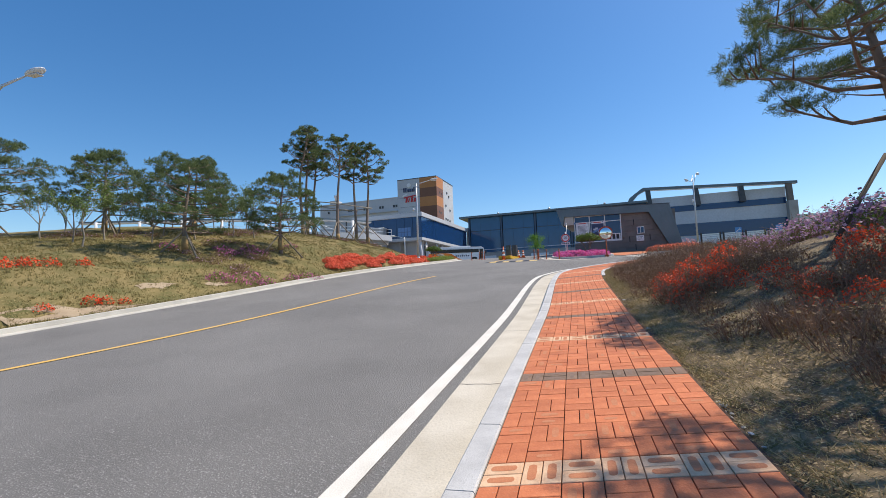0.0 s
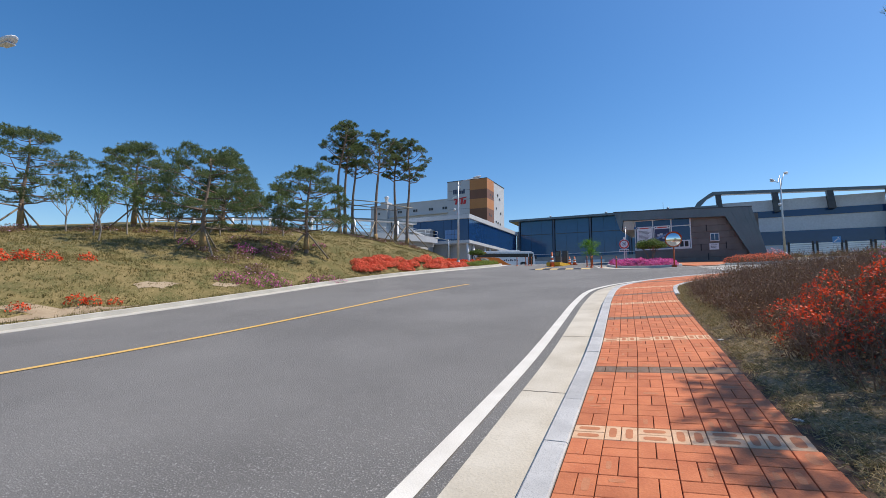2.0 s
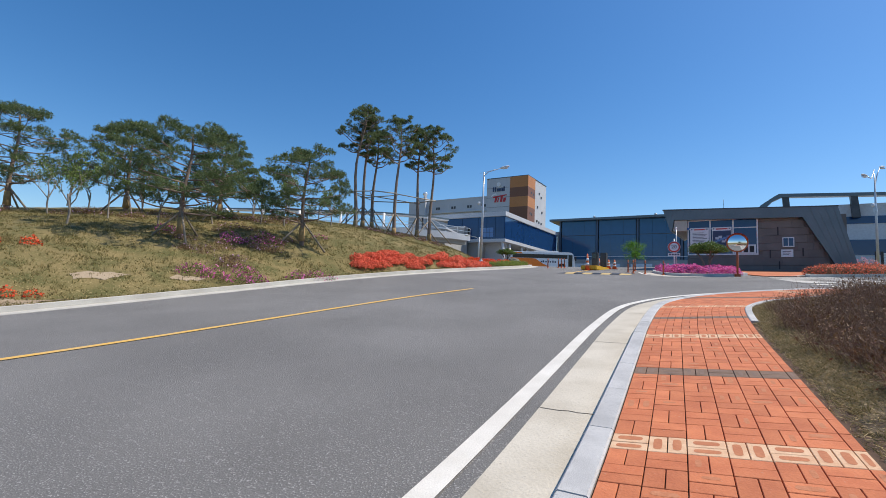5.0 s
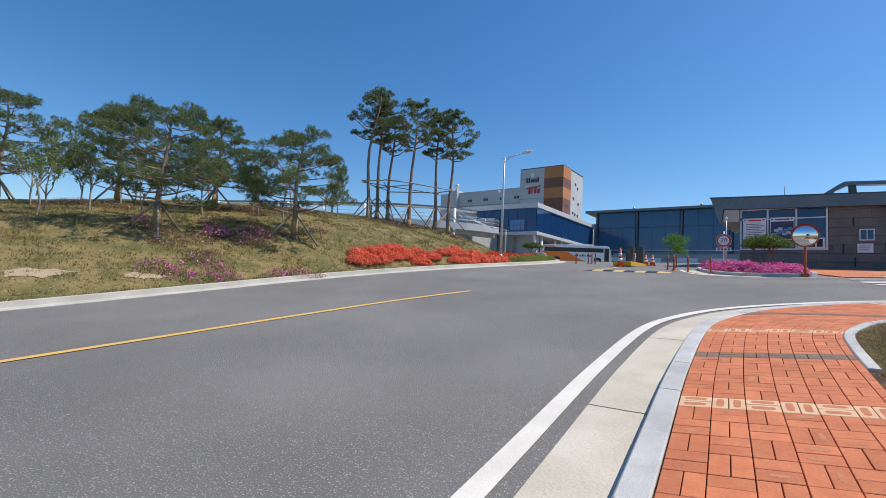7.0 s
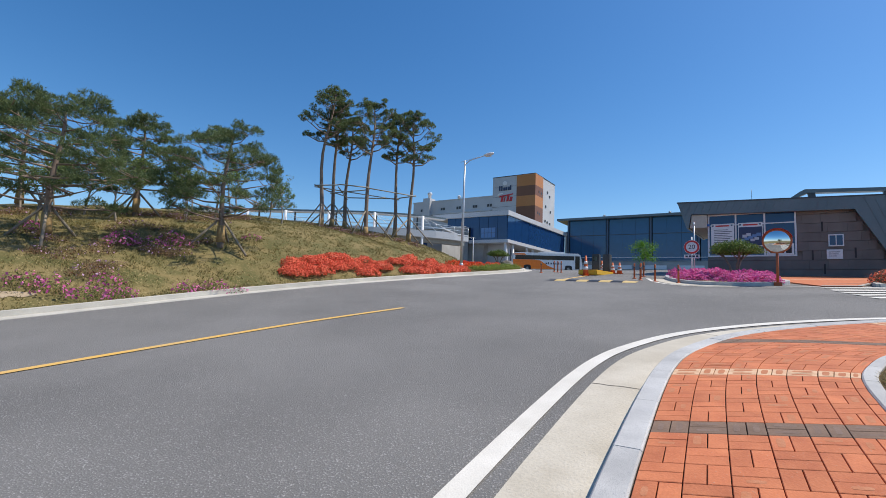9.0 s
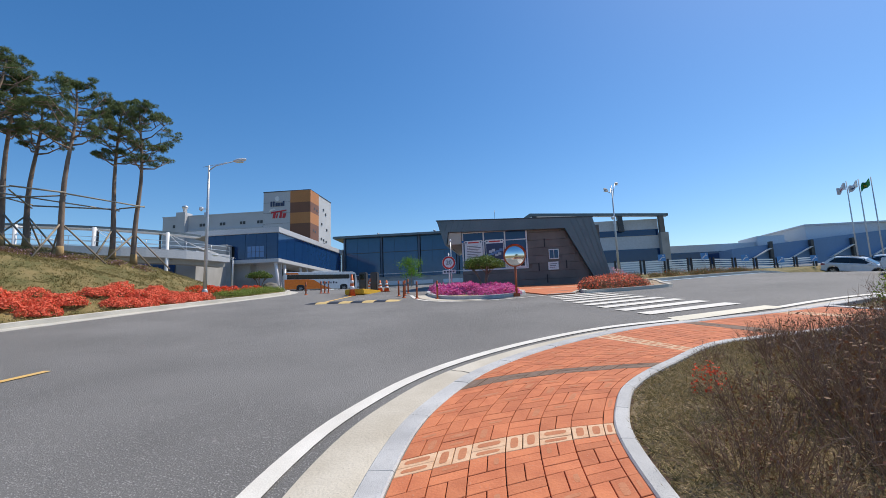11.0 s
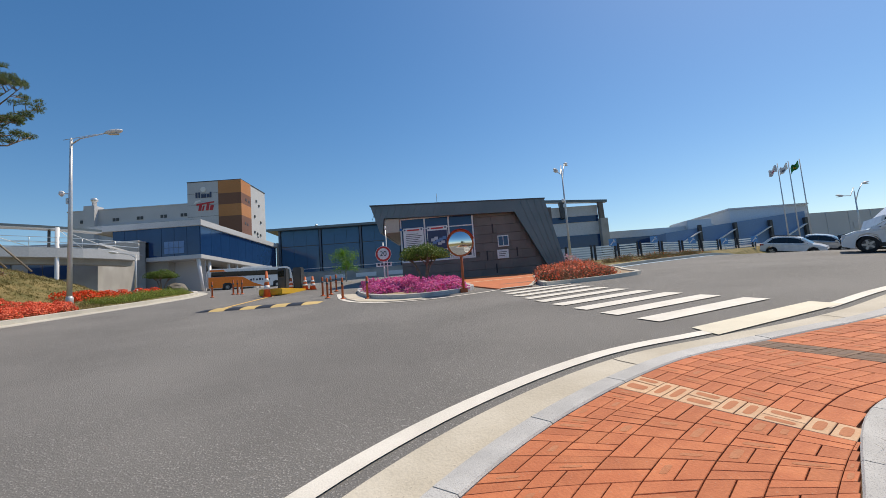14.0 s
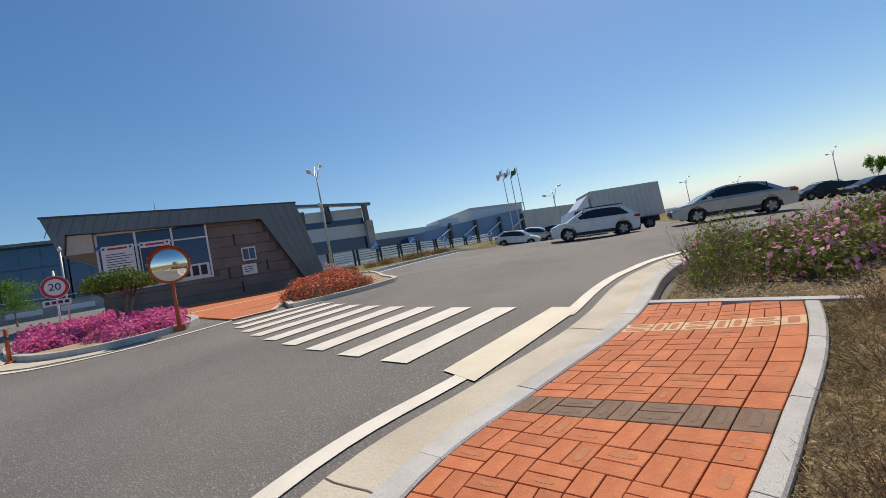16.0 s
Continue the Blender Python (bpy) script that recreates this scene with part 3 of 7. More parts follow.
for y in (2.2, 12.0, 22.0, 31.0):
    part("slanted_column", tube(bmesh.new(), [(-0.6, y, 4.5), (0.9 - 1.6, y - 1.6, 11.3)], [0.2, 0.3], 8), WHITE_M, office)
    part("slanted_column", tube(bmesh.new(), [(0.3, y + 0.6, 4.5), (-0.7, y + 1.6, 11.3)], [0.2, 0.3], 8), WHITE_M, office)
slab("end_wall", office, CONCRETE_WALL, -14.6, -8.4, -1.6, 0.1, 4.0, 14.3)
slab("end_wall_cap", office, GREYPANEL, -14.7, -8.3, -1.65, 0.12, 14.3, 14.45)
# the lit look is put into the panel's pale blue; no light behind it
slab("lit_window", office, PALE_BLUE, -5.6, -2.6, 0.16, 0.21, 12.3, 14.2)
for k in range(3):
    slab("window_bar", office, DARKGREY, -4.9 + 0.75 * k, -4.86 + 0.75 * k, 0.13, 0.17, 12.3, 14.2)
slab("window_bar", office, DARKGREY, -5.6, -2.6, 0.13, 0.17, 13.2, 13.25)

tower = thing("factory_tower", *SITE, "tall grey factory tower with orange and brown cladding", "building", turn=-20.2)
slab("wall", tower, GREYPANEL, -32.5, -17.5, 55.7, 73.5, 5, 39.85)
slab("parapet", tower, DARKGREY, -32.6, -17.4, 55.6, 73.6, 39.85, 40.1)
for i, (z0, z1) in enumerate(((36.2, 39.9), (33.0, 36.2), (29.6, 33.0), (20.0, 29.6))):
    slab("cladding", tower, (ORANGE, BROWN)[i % 2], -23.8, -17.36, 55.55, 62.2, z0, z1)
for k in range(1, 6):
    slab("panel_joint", tower, DARKGREY, -32.5, -23.8, 55.66, 55.71, 20 + 3.3 * k, 20.06 + 3.3 * k)
for y, z in ((58.3, 34.2), (60.3, 34.0), (66, 35.5), (68, 34.4), (64.5, 30.5), (69, 29.3), (57.5, 27.2), (59, 27.0), (64.2, 25.6), (66.2, 25.4), (68.5, 25.2), (66.4, 24.2)):
    slab("small_window", tower, DARKGREY, -17.45, -17.3, y, y + 0.8, z, z + 0.7)
lg = part("logo_ring", lathe(bmesh.new(), [(0.75, 0), (0.75, 0.15)], 16), SIGN_WHITE, tower)
lg.matrix_basis = pose(-28.0, 55.66, 37.7, 90, 0, 0)
for q in range(6):
    w = (0.55, 0.5, 0.7, 0.6, 0.7, 0.45)[q]
    x = -30.2 + 0.8 * q
    slab("logo_bar", tower, LOGO_NAVY, x, x + w, 55.58, 55.7, 35.3, 36.9 if q in (0, 1, 5) else 36.35)
part("logo_stroke", prism(bmesh.new(), [(-30.0, 33.1), (-25.1, 33.75), (-25.0, 34.1), (-29.9, 33.6)], 55.55, 55.7), LOGO_RED, tower)
for q, (w, top_) in enumerate(((0.75, 33.3), (0.4, 33.0), (0.75, 33.5), (0.9, 33.0))):
    x = -29.5 + 1.05 * q
    part("logo_bar", prism(bmesh.new(), [(x, 31.6), (x + w, 31.6), (x + w + 0.35, top_), (x + 0.35, top_)], 55.56, 55.7), LOGO_RED, tower)
part("logo_patch", prism(bmesh.new(), [(-30.8, 33.6), (-30.2, 34.4), (-29.0, 34.7), (-28.6, 34.3), (-29.6, 34.0)], 55.57, 55.7), SIGN_WHITE, tower)
wing = thing("factory_wing", *SITE, "long grey factory wing with small square windows", "building", turn=-20.2)
slab("wall", wing, GREYPANEL, -66, -32.6, 56, 72, 5, 33.8)
slab("parapet", wing, WHITEPANEL, -66.2, -32.6, 55.9, 72.1, 33.8, 34.1)
slab("stair_tower", wing, GREYPANEL, -60.5, -57.5, 54.5, 58, 5, 35.0)
slab("ledge", wing, WHITEPANEL, -57, -32.6, 55.4, 56, 28.9, 29.3)
part("roof_vent", lathe(bmesh.new(), [(0.6, 0), (0.6, 1.6), (0.9, 1.7), (0.9, 2.3), (0.3, 2.6)], 12, (-59, 56.5, 35.0)), ALU, wing)
for x in (-53.5, -46.8, -40.2, -34.6, -62.5):
    for dx in (0, 1.0):
        slab("small_window", wing, DARKGREY, x + dx, x + dx + 0.75, 55.9, 56.02, 30.4, 31.3)

PILASTER = mat("pilaster_blue_grey", (0.075, 0.11, 0.16), (0.095, 0.135, 0.185), 0.3, 8, 0.5)
glasshall = thing("glass_hall", *SITE, "long factory hall with a blue glass front", "building", turn=-20.2)
slab("core_wall", glasshall, DARKGREY, 0.5, 46.5, 34.6, 50, 5, 20.2)
slab("roof_edge", glasshall, ROOFZINC, -2, 47, 32.2, 50, 20.2, 20.75, 0.05)
slab("base_wall", glasshall, CONCRETE_WALL, 0.5, 46.5, 32.6, 34.6, 5, 10.3)
for k in range(5):
    x = 0.6 + 9.3 * k
    slab("pilaster", glasshall, PILASTER, x - 0.2, x + 0.2, 33.2, 33.9, 10.3, 20.2)
    for j in range(3):
        for z0, z1 in ((10.3, 16.4), (16.5, 20.2)):
            slab("glass_panel", glasshall, HALLGLASS, x + 0.4 + 2.85 * j, x + 0.36 + 2.85 * (j + 1), 33.5, 33.6, z0, z1)
    slab("transom", glasshall, DARKGREY, x + 0.35, x + 8.9, 33.46, 33.6, 16.38, 16.52)
slab("hand_rail", glasshall, WHITE_M, 1, 40, 31.4, 31.5, 10.9, 11.0)
for k in range(6):
    slab("low_sign", glasshall, SIGN_WHITE, 4 + 7 * k, 8.6 + 7 * k, 31.3, 31.36, 8.3, 9.2)
slab("front_wall", glasshall, CONCRETE_WALL, 1, 46, 31.4, 31.8, 6, 9.9)
for x in (9, 23, 37):
    part("roof_vent", lathe(bmesh.new(), [(0.25, 0), (0.25, 0.4), (0.4, 0.45), (0.1, 0.7)], 10, (x, 34, 20.75)), ALU, glasshall)

framed = thing("framed_hall", SITE[0] - 0.6, SITE[1] + 0.2, 0.5, "grey factory hall behind a dark open roof frame", "building", turn=-20.2)
slab("wall", framed, FARWHITE, 49, 78.6, 41.2, 60, 5, 22.0)
slab("glass_band", framed, DARKGLASS, 49, 78.6, 41.05, 41.2, 17.9, 19.4)
slab("glass_band", framed, DARKGLASS, 49, 78.6, 41.05, 41.2, 11.5, 14.6)
slab("sill_line", framed, GREYPANEL, 49, 78.6, 41.08, 41.2, 19.4, 19.55)
part("frame_beam", prism(bmesh.new(), [(42.5, 19.6), (44, 22.4), (46.6, 24.3), (47.4, 24.75), (80.6, 22.9), (80.6, 22.3), (47.8, 24.0), (46.2, 23.2), (44.6, 21.4), (43.6, 19.4)], 39.4, 40.9), ROOFZINC, framed)
for x in (48.2, 59.2, 68.9, 78.7):
    part("frame_post", prism(bmesh.new(), [(x, 10 if x > 78 else 19), (x + 1.2, 10 if x > 78 else 19), (x + 0.8, 24.3 - (x - 47.4) * 0.0557), (x - 0.3, 24.3 - (x - 47.4) * 0.0557)], 39.5, 40.6), DARKGREY if x < 70 else STONE, framed)
slab("end_pier", framed, CONCRETE_WALL, 78.5, 80.3, 39.4, 41.2, 5, 18.3)

# far buildings past the car park
far = thing("distant_plant", *SITE, "distant pale factory halls with a blue ramp wall", "building", turn=-20.2)
slab("low_hall", far, FARWHITE, 82, 112, 48, 70, 5, 16.2)
slab("glass_band", far, DARKGLASS, 82, 112, 47.8, 48, 11.0, 14.3)
part("ramp_wall", prism(bmesh.new(), [(94, 6), (130, 6), (130, 16.9), (94, 13.9)], 40, 46), PALE_BLUE, far)
slab("roof_room", far, FARWHITE, 104, 110.5, 47, 55, 13, 17.6)
slab("upper_hall", far, FARWHITE, 115, 136, 46, 75, 5, 19.4)
slab("upper_roof", far, GREYPANEL, 114.6, 136.4, 45.6, 75, 19.4, 19.8)
slab("right_hall", far, WHITEPANEL, 128.5, 190, 44, 80, 5, 16.7)
for k in range(10):
    slab("panel_joint", far, GREYPANEL, 133 + 6 * k, 133.2 + 6 * k, 43.9, 44, 8, 16.6)
slab("loading_hatch", far, GREYPANEL, 146, 150, 43.85, 43.95, 12, 13.6)
for k in range(4):
    x = 97 + 9 * k
    part("brace", prism(bmesh.new(), [(x, 11.0), (x + 0.5, 11.0), (x + 5.5, 13.6), (x + 5.0, 13.6)], 38.9, 39.6), SIGN_WHITE, far)
    slab("brace_post", far, DARKGREY, x + 5.0, x + 5.7, 39, 39.8, 8, 15.2)

# far hills; their haze is only HILL's colour
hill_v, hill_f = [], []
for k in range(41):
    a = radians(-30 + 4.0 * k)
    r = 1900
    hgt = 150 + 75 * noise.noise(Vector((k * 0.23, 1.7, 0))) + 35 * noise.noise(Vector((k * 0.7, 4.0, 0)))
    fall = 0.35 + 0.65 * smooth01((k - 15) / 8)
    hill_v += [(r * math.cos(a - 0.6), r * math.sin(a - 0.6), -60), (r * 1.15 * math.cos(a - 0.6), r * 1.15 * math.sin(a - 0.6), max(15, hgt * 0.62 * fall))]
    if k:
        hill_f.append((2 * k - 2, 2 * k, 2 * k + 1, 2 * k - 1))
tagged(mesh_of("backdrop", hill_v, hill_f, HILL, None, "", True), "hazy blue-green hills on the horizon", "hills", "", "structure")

# foot bridge on the slope behind the tall pines
BR = [(-58, 68.5), (-45, 69.2), (-33, 70.4), (-22, 72.2), (-14.4, 76.2), (-10.5, 80.4)]
bridge = thing("foot_bridge", -33, 70.4, road_z(-33, 70.4), "white foot bridge with a thin canopy curving to the factory office", "bridge")
bz = road_z(-33, 70.4)


def swept(line, w, z0, z1):
    a, b = offset(line, -w), offset(line, w)
    bm = bmesh.new()
    prev = None
    for (x0, y0), (x1, y1) in zip(a, b):
        ring = [bm.verts.new((x + 33, y - 70.4, z - bz)) for x, y, z in ((x0, y0, z0), (x1, y1, z0), (x1, y1, z1), (x0, y0, z1))]
        if prev:
            for i in range(4):
                bm.faces.new((prev[i], prev[(i + 1) % 4], ring[(i + 1) % 4], ring[i]))
        else:
            bm.faces.new(ring[::-1])
        prev = ring
    bm.faces.new(prev)
    bmesh.ops.recalc_face_normals(bm, faces=bm.faces)
    return bm


BRS = spline(BR, 2.0)
part("deck", swept(BRS, 1.7, 9.8, 10.8), WHITEPANEL, bridge)
part("under_beam", swept(BRS, 0.7, 9.2, 9.8), CONCRETE_WALL, bridge)
ROOFS = offset(BRS[:-1], -1.6)
part("roof_edge", swept(ROOFS, 0.75, 13.25, 13.5), ROOFZINC, bridge)
part("roof_lining", swept(ROOFS, 0.7, 13.16, 13.25), WHITE_M, bridge)
for sgn in (1.6, -1.6):
    for z in (11.3, 11.85):
        part("rail", swept(offset(BRS, sgn), 0.03, z, z + 0.05), ALU, bridge)
for i in range(2, len(BRS), 1):
    x, y = offset(BRS, 1.6)[i]
    part("rail_post", tube(bmesh.new(), [(x + 33, y - 70.4, 10.8 - bz), (x + 33, y - 70.4, 11.9 - bz)], [0.03, 0.03], 6), ALU, bridge)
for i in range(2, len(BRS) - 2, 3):
    x, y = offset(BRS, 1.45)[i]
    part("column", tube(bmesh.new(), [(x + 33, y - 70.4, 2.0 - bz), (x + 33, y - 70.4, 12.95 - bz)], [0.2, 0.2], 10), WHITE_M, bridge)
    x2, y2 = ROOFS[i]
    part("roof_arm", tube(bmesh.new(), [(x + 33, y - 70.4, 12.8 - bz), (x2 + 33, y2 - 70.4, 13.2 - bz)], [0.09, 0.06], 6), WHITE_M, bridge)
    part("roof_post", tube(bmesh.new(), [(x2 + 33, y2 - 70.4, 10.8 - bz), (x2 + 33, y2 - 70.4, 13.2 - bz)], [0.14, 0.14], 8), DARKGREY, bridge)
    for n_ in (1, 2):
        if i + n_ < len(BRS):
            x3, y3 = offset(BRS, 1.55)[i + n_]
            part("stay_rod", tube(bmesh.new(), [(x + 33, y - 70.4, 12.8 - bz), (x3 + 33, y3 - 70.4, 10.85 - bz)], [0.03, 0.03], 5), WHITE_M, bridge)
under = thing("lower_building", -33, 84, road_z(-33, 84), "low grey concrete building behind the foot bridge", "building", turn=-6)
slab("wall", under, CONCRETE_WALL, -26, 19, 0, 14, -2, 4.6)
slab("parapet", under, WHITEPANEL, -26.2, 19.2, -0.15, 14.2, 4.6, 4.85)
for k in range(7):
    win_ = slab("window", under, DARKGREY, -24 + 6 * k, -19.6 + 6 * k, -0.06, 0.02, 0.6, 3.6)
    for n_ in range(3):
        slab("pane", win_, DARKGLASS, -23.95 + 6 * k + 1.44 * n_, -22.6 + 6 * k + 1.44 * n_, -0.08, -0.05, 0.65, 3.55)


# ---- kerbs, crossing, island ----
def patch(name, outline, lift, material, thick=0.0, parent=None, label=""):
    """A flat piece over the road with the given outline."""
    bm = bmesh.new()
    top = [bm.verts.new((x, y, road_z(x, y) + lift)) for x, y in outline]
    bm.faces.new(top)
    if thick:
        low = [bm.verts.new((x, y, road_z(x, y) + lift - thick)) for x, y in outline]
        n = len(top)
        for i in range(n):
            bm.faces.new((top[i], low[i], low[(i + 1) % n], top[(i + 1) % n]))
    bmesh.ops.recalc_face_normals(bm, faces=bm.faces)
    return part(name, bm, material, parent, label)


zebra = thing("crosswalk", 0, 0, 0, "white zebra crossing painted on the asphalt", "marking", kind="structure")
for k in range(1, 10):
    y, x = 20.9 + 0.84 * k, 10.42 + 0.018 * k * k
    patch("stripe", [(x, y), (x + 2.3, y - 0.05), (x + 2.3, y + 0.36), (x, y + 0.41)], 0.014, WHITE_PAINT, 0, zebra)
patch("stripe", [(10.22, 20.72), (12.72, 20.72), (12.72, 21.14), (10.36, 21.18)], 0.014, CREAM_PAINT, 0, zebra, "cream stripe along the gutter")

SEGS = []
s_here = s_at(lambda x, y: y > -6)
while s_here < KS[-1] - 12:
    SEGS.append((s_here, s_here + 0.992))
    s_here += 1.0
kerbs = thing("kerb", 0, 0, 0, "pale grey granite kerb stones along the sidewalk", "kerb", kind="structure")


def stone_run(name, s0, s1, u0, u1, z0, z1, parent, material, edge=0.012, inner=False):
    """A kerb stone that follows the kerb line, with a chamfered top."""
    v, f = [], []
    n = 5
    prof = ((u0, z0), (u0, z1 - edge), (u0 + edge, z1), (u1 - edge, z1), (u1, z1 - edge), (u1, z0))
    for i in range(n + 1):
        s = s0 + (s1 - s0) * i / n
        shift = edge_u(on_kerb(s, 0)[0]) if inner else 0.0
        for u, z in prof:
            x, y, _h = on_kerb(s, u + shift)
            v.append((x, y, road_z(x, y) + z))
    m = len(prof)
    for i in range(n):
        for j in range(m - 1):
            a = i * m + j
            f.append((a, a + m, a + m + 1, a + 1))
    f += [tuple(range(m)), tuple(range(n * m, n * m + m))[::-1]]
    return mesh_of(name, v, f, material, parent)


for a, b in SEGS:
    stone_run("kerb_stone", a, b, -0.035, 0.148, -0.08, 0.125 + random.uniform(-0.003, 0.003), kerbs, GRANITE)
S_IN = s_at(lambda x, y: y > 15.6)
edge_k = thing("edging", 0, 0, 0, "granite edging between brick sidewalk and planting bed", "kerb", kind="structure")
s_here = S_IN
while s_here < S_END - 0.3:
    stone_run("edging_stone", s_here, min(s_here + 0.99, S_END), 0.0, 0.115, -0.05, 0.13, edge_k, GRANITE, 0.012, True)
    s_here += 1.0
ends = [on_kerb(S_END + 0.08, U0 + 1.78 * k / 6)[:2] for k in range(7)]
ribbon("edging_stone", ends[:4], -0.06, 0.06, 0.132, GRANITE, edge_k, "", 0.2)
ribbon("edging_stone", ends[3:], -0.06, 0.06, 0.132, GRANITE, edge_k, "", 0.2)

ISLAND = [(8.75, 34.9), (8.62, 33.4), (8.7, 32.0), (9.1, 30.9), (9.8, 30.35), (10.7, 30.3), (11.6, 30.7), (12.1, 31.4), (12.5, 33.0), (12.9, 35.4), (13.3, 38.2), (11.9, 38.9), (10.6, 38.4), (9.2, 36.6)]


def ring_kerb(name, outline, w, h, material, label):
    line = spline(outline + outline[:1], 0.4)
    ob = ribbon(name, line, -w / 2, w / 2, h, material, None, "", h + 0.1)
    return tagged(ob, label, "kerb", "", "structure")


ring_kerb("island_kerb", ISLAND, 0.18, 0.14, GRANITE, "granite kerb round the azalea island")
patch("island_soil", ISLAND, 0.10, SOIL, 0, None)["kind"] = "structure"
outer = spline([(12.6, 29.7), (11.2, 29.35), (9.8, 29.35), (8.6, 30.0), (7.95, 31.3), (7.75, 33.0), (8.0, 35.6)], 0.4)
tagged(ribbon("island_line", outer, -0.08, 0.08, 0.012, WHITE_PAINT), "white line painted round the island", "marking", "", "structure")
patch("island_apron", [(8.6, 30.4), (9.8, 29.6), (9.8, 30.4), (8.9, 31.0), (8.55, 32.4), (8.6, 35), (8.1, 35.2), (7.95, 33), (8.05, 31.4)], 0.01, CONCRETE, 0)["kind"] = "structure"
PLAZA = [(12.25, 29.5), (13.3, 29.3), (14.2, 30.6), (15.4, 32.3), (16.6, 34.4), (18.2, 36.6), (13.6, 38.7), (13.0, 35.4), (12.6, 32.8)]
plaza = tagged(patch("plaza", PLAZA, 0.04, BRICK_I, 0.1), "red brick path to the gate house door", "path", "", "structure")
patch("border", [(12.25, 29.5), (13.3, 29.3), (13.42, 29.45), (12.3, 29.68)], 0.046, KERB_CONC, 0.03, plaza, "pale kerb at the path's mouth")
patch("band", [(12.95, 34.2), (16.35, 33.75), (16.5, 33.98), (12.98, 34.45)], 0.046, BRICK_LIGHT, 0.01, plaza)
patch("band", [(12.62, 31.3), (14.55, 31.0), (14.7, 31.22), (12.66, 31.55)], 0.046, BRICK_DARK, 0.01, plaza)
ribbon("border", spline([(13.35, 29.4), (14.25, 30.55), (15.45, 32.2), (16.7, 34.3)], 0.5), -0.12, 0.0, 0.05, KERB_CONC, plaza, "", 0.03)
BED = [(13.5, 28.85), (15.3, 28.4), (16.9, 28.55), (17.6, 29.2), (18.8, 31.0), (20.6, 33.4), (21.6, 35.6), (20.0, 37.0), (18.4, 36.3), (16.8, 34.2), (15.5, 32.1), (14.3, 30.4)]
ring_kerb("bed_kerb", BED, 0.16, 0.13, KERB_CONC, "pale kerb round the red azalea bed")
patch("bed_soil", BED, 0.09, SOIL, 0)["kind"] = "structure"
VERGE = [(20.9, 34.5), (24.5, 35.6), (29, 36.5), (34, 37.3), (38.6, 38.0), (40.5, 39.6), (46.5, 41.6), (46.5, 43.2), (35, 43.2), (25, 43.2), (22.5, 41), (21.0, 38.2)]
patch("verge", VERGE, 0.10, GRASS, 0.12)["kind"] = "structure"
BAY_BLUE = mat("bay_paint_blue", (0.42, 0.56, 0.66), (0.36, 0.50, 0.60), 2, 40, 0.7)
tagged(ribbon("verge_kerb", spline([(20.9, 34.5), (24.5, 35.6), (29, 36.5), (34, 37.3), (38.6, 38.0)], 0.6), -0.08, 0.08, 0.15, KERB_CONC, None, "", 0.2), "pale kerb before the fence strip", "kerb", "", "structure")
tagged(ribbon("blue_line", spline([(20.6, 33.95), (24.5, 35.1), (29, 36.0), (34, 36.8), (38.8, 37.4)], 0.6), -0.16, 0.16, 0.012, BAY_BLUE), "blue line marking parking bays", "marking", "", "structure")


# ---- street furniture ----
def street_lamp(x, y, z, h, arm_turn, arms=1, extras=True, label="grey steel street lamp with a curved arm"):
    t = thing("street_lamp", x, y, z, label, "street lamp", "street lamps", turn=arm_turn)
    part("base_plate", boxed(-0.2, 0.2, -0.2, 0.2, -0.1, 0.04, 0.01), CONCRETE, t)
    part("pole", tube(bmesh.new(), [(0, 0, 0), (0, 0, h * 0.6), (0, 0, h)], [0.1, 0.075, 0.05] if arms == 1 else [0.085, 0.06, 0.035], 10), POLE_PAINT, t)
    part("collar", lathe(bmesh.new(), [(0.14, 0.02), (0.14, 0.35), (0.1, 0.42)], 10), POLE_PAINT, t)
    for k in range(arms):
        sgn = 1 if k == 0 else -1
        up = 0.28 if arms == 1 else (0.75, 0.55)[k]
        ln = 1.35 if arms == 1 else (0.75, 0.95)[k]
        part("arm", tube(bmesh.new(), [(0, 0, h - 0.55 * sgn * (arms == 2) - 0.28), (sgn * 0.35, 0, h - 0.02 - 0.35 * k), (sgn * ln, 0, h + up * 0.75 - 0.75 * k)], [0.032, 0.03, 0.025], 8), POLE_PAINT, t)
        if arms == 1:
            part("tie_rod", tube(bmesh.new(), [(-0.3, 0, h - 0.08), (sgn * ln * 0.7, 0, h + 0.16)], [0.012, 0.012], 6), POLE_PAINT, t)
        hb = bmesh.new()
        bmesh.ops.create_uvsphere(hb, u_segments=12, v_segments=8, radius=0.5, matrix=Matrix.Translation((sgn * (ln + 0.27), 0, h + up * 0.75 + 0.05 - 0.75 * k)) @ Matrix.Rotation(-sgn * 0.15, 4, 'Y') @ Matrix.Diagonal((0.75, 0.3, 0.2, 1) if arms == 1 else (0.62, 0.24, 0.14, 1)))
        head = part("lamp_head", hb, WHITE_M, t)
        part("lens", boxed(sgn * (ln + 0.27) - 0.2, sgn * (ln + 0.27) + 0.2, -0.1, 0.1, h + up * 0.75 - 0.07 - 0.75 * k, h + up * 0.75 - 0.04 - 0.75 * k, 0.01), CLEAR_LENS, head)
    if extras:
        part("camera_bracket", tube(bmesh.new(), [(0, 0, h * 0.66), (-0.28, 0, h * 0.665)], [0.02, 0.02], 6), POLE_PAINT, t)
        part("security_camera", lathe(bmesh.new(), [(0.02, -0.1), (0.1, -0.02), (0.1, 0.1), (0.03, 0.14)], 10, (-0.33, 0, h * 0.66)), SIGN_WHITE, t)
        part("junction_box", boxed(-0.12, -0.04, -0.1, 0.1, h * 0.6, h * 0.62 + 0.1), POLE_PAINT, t)
    return t


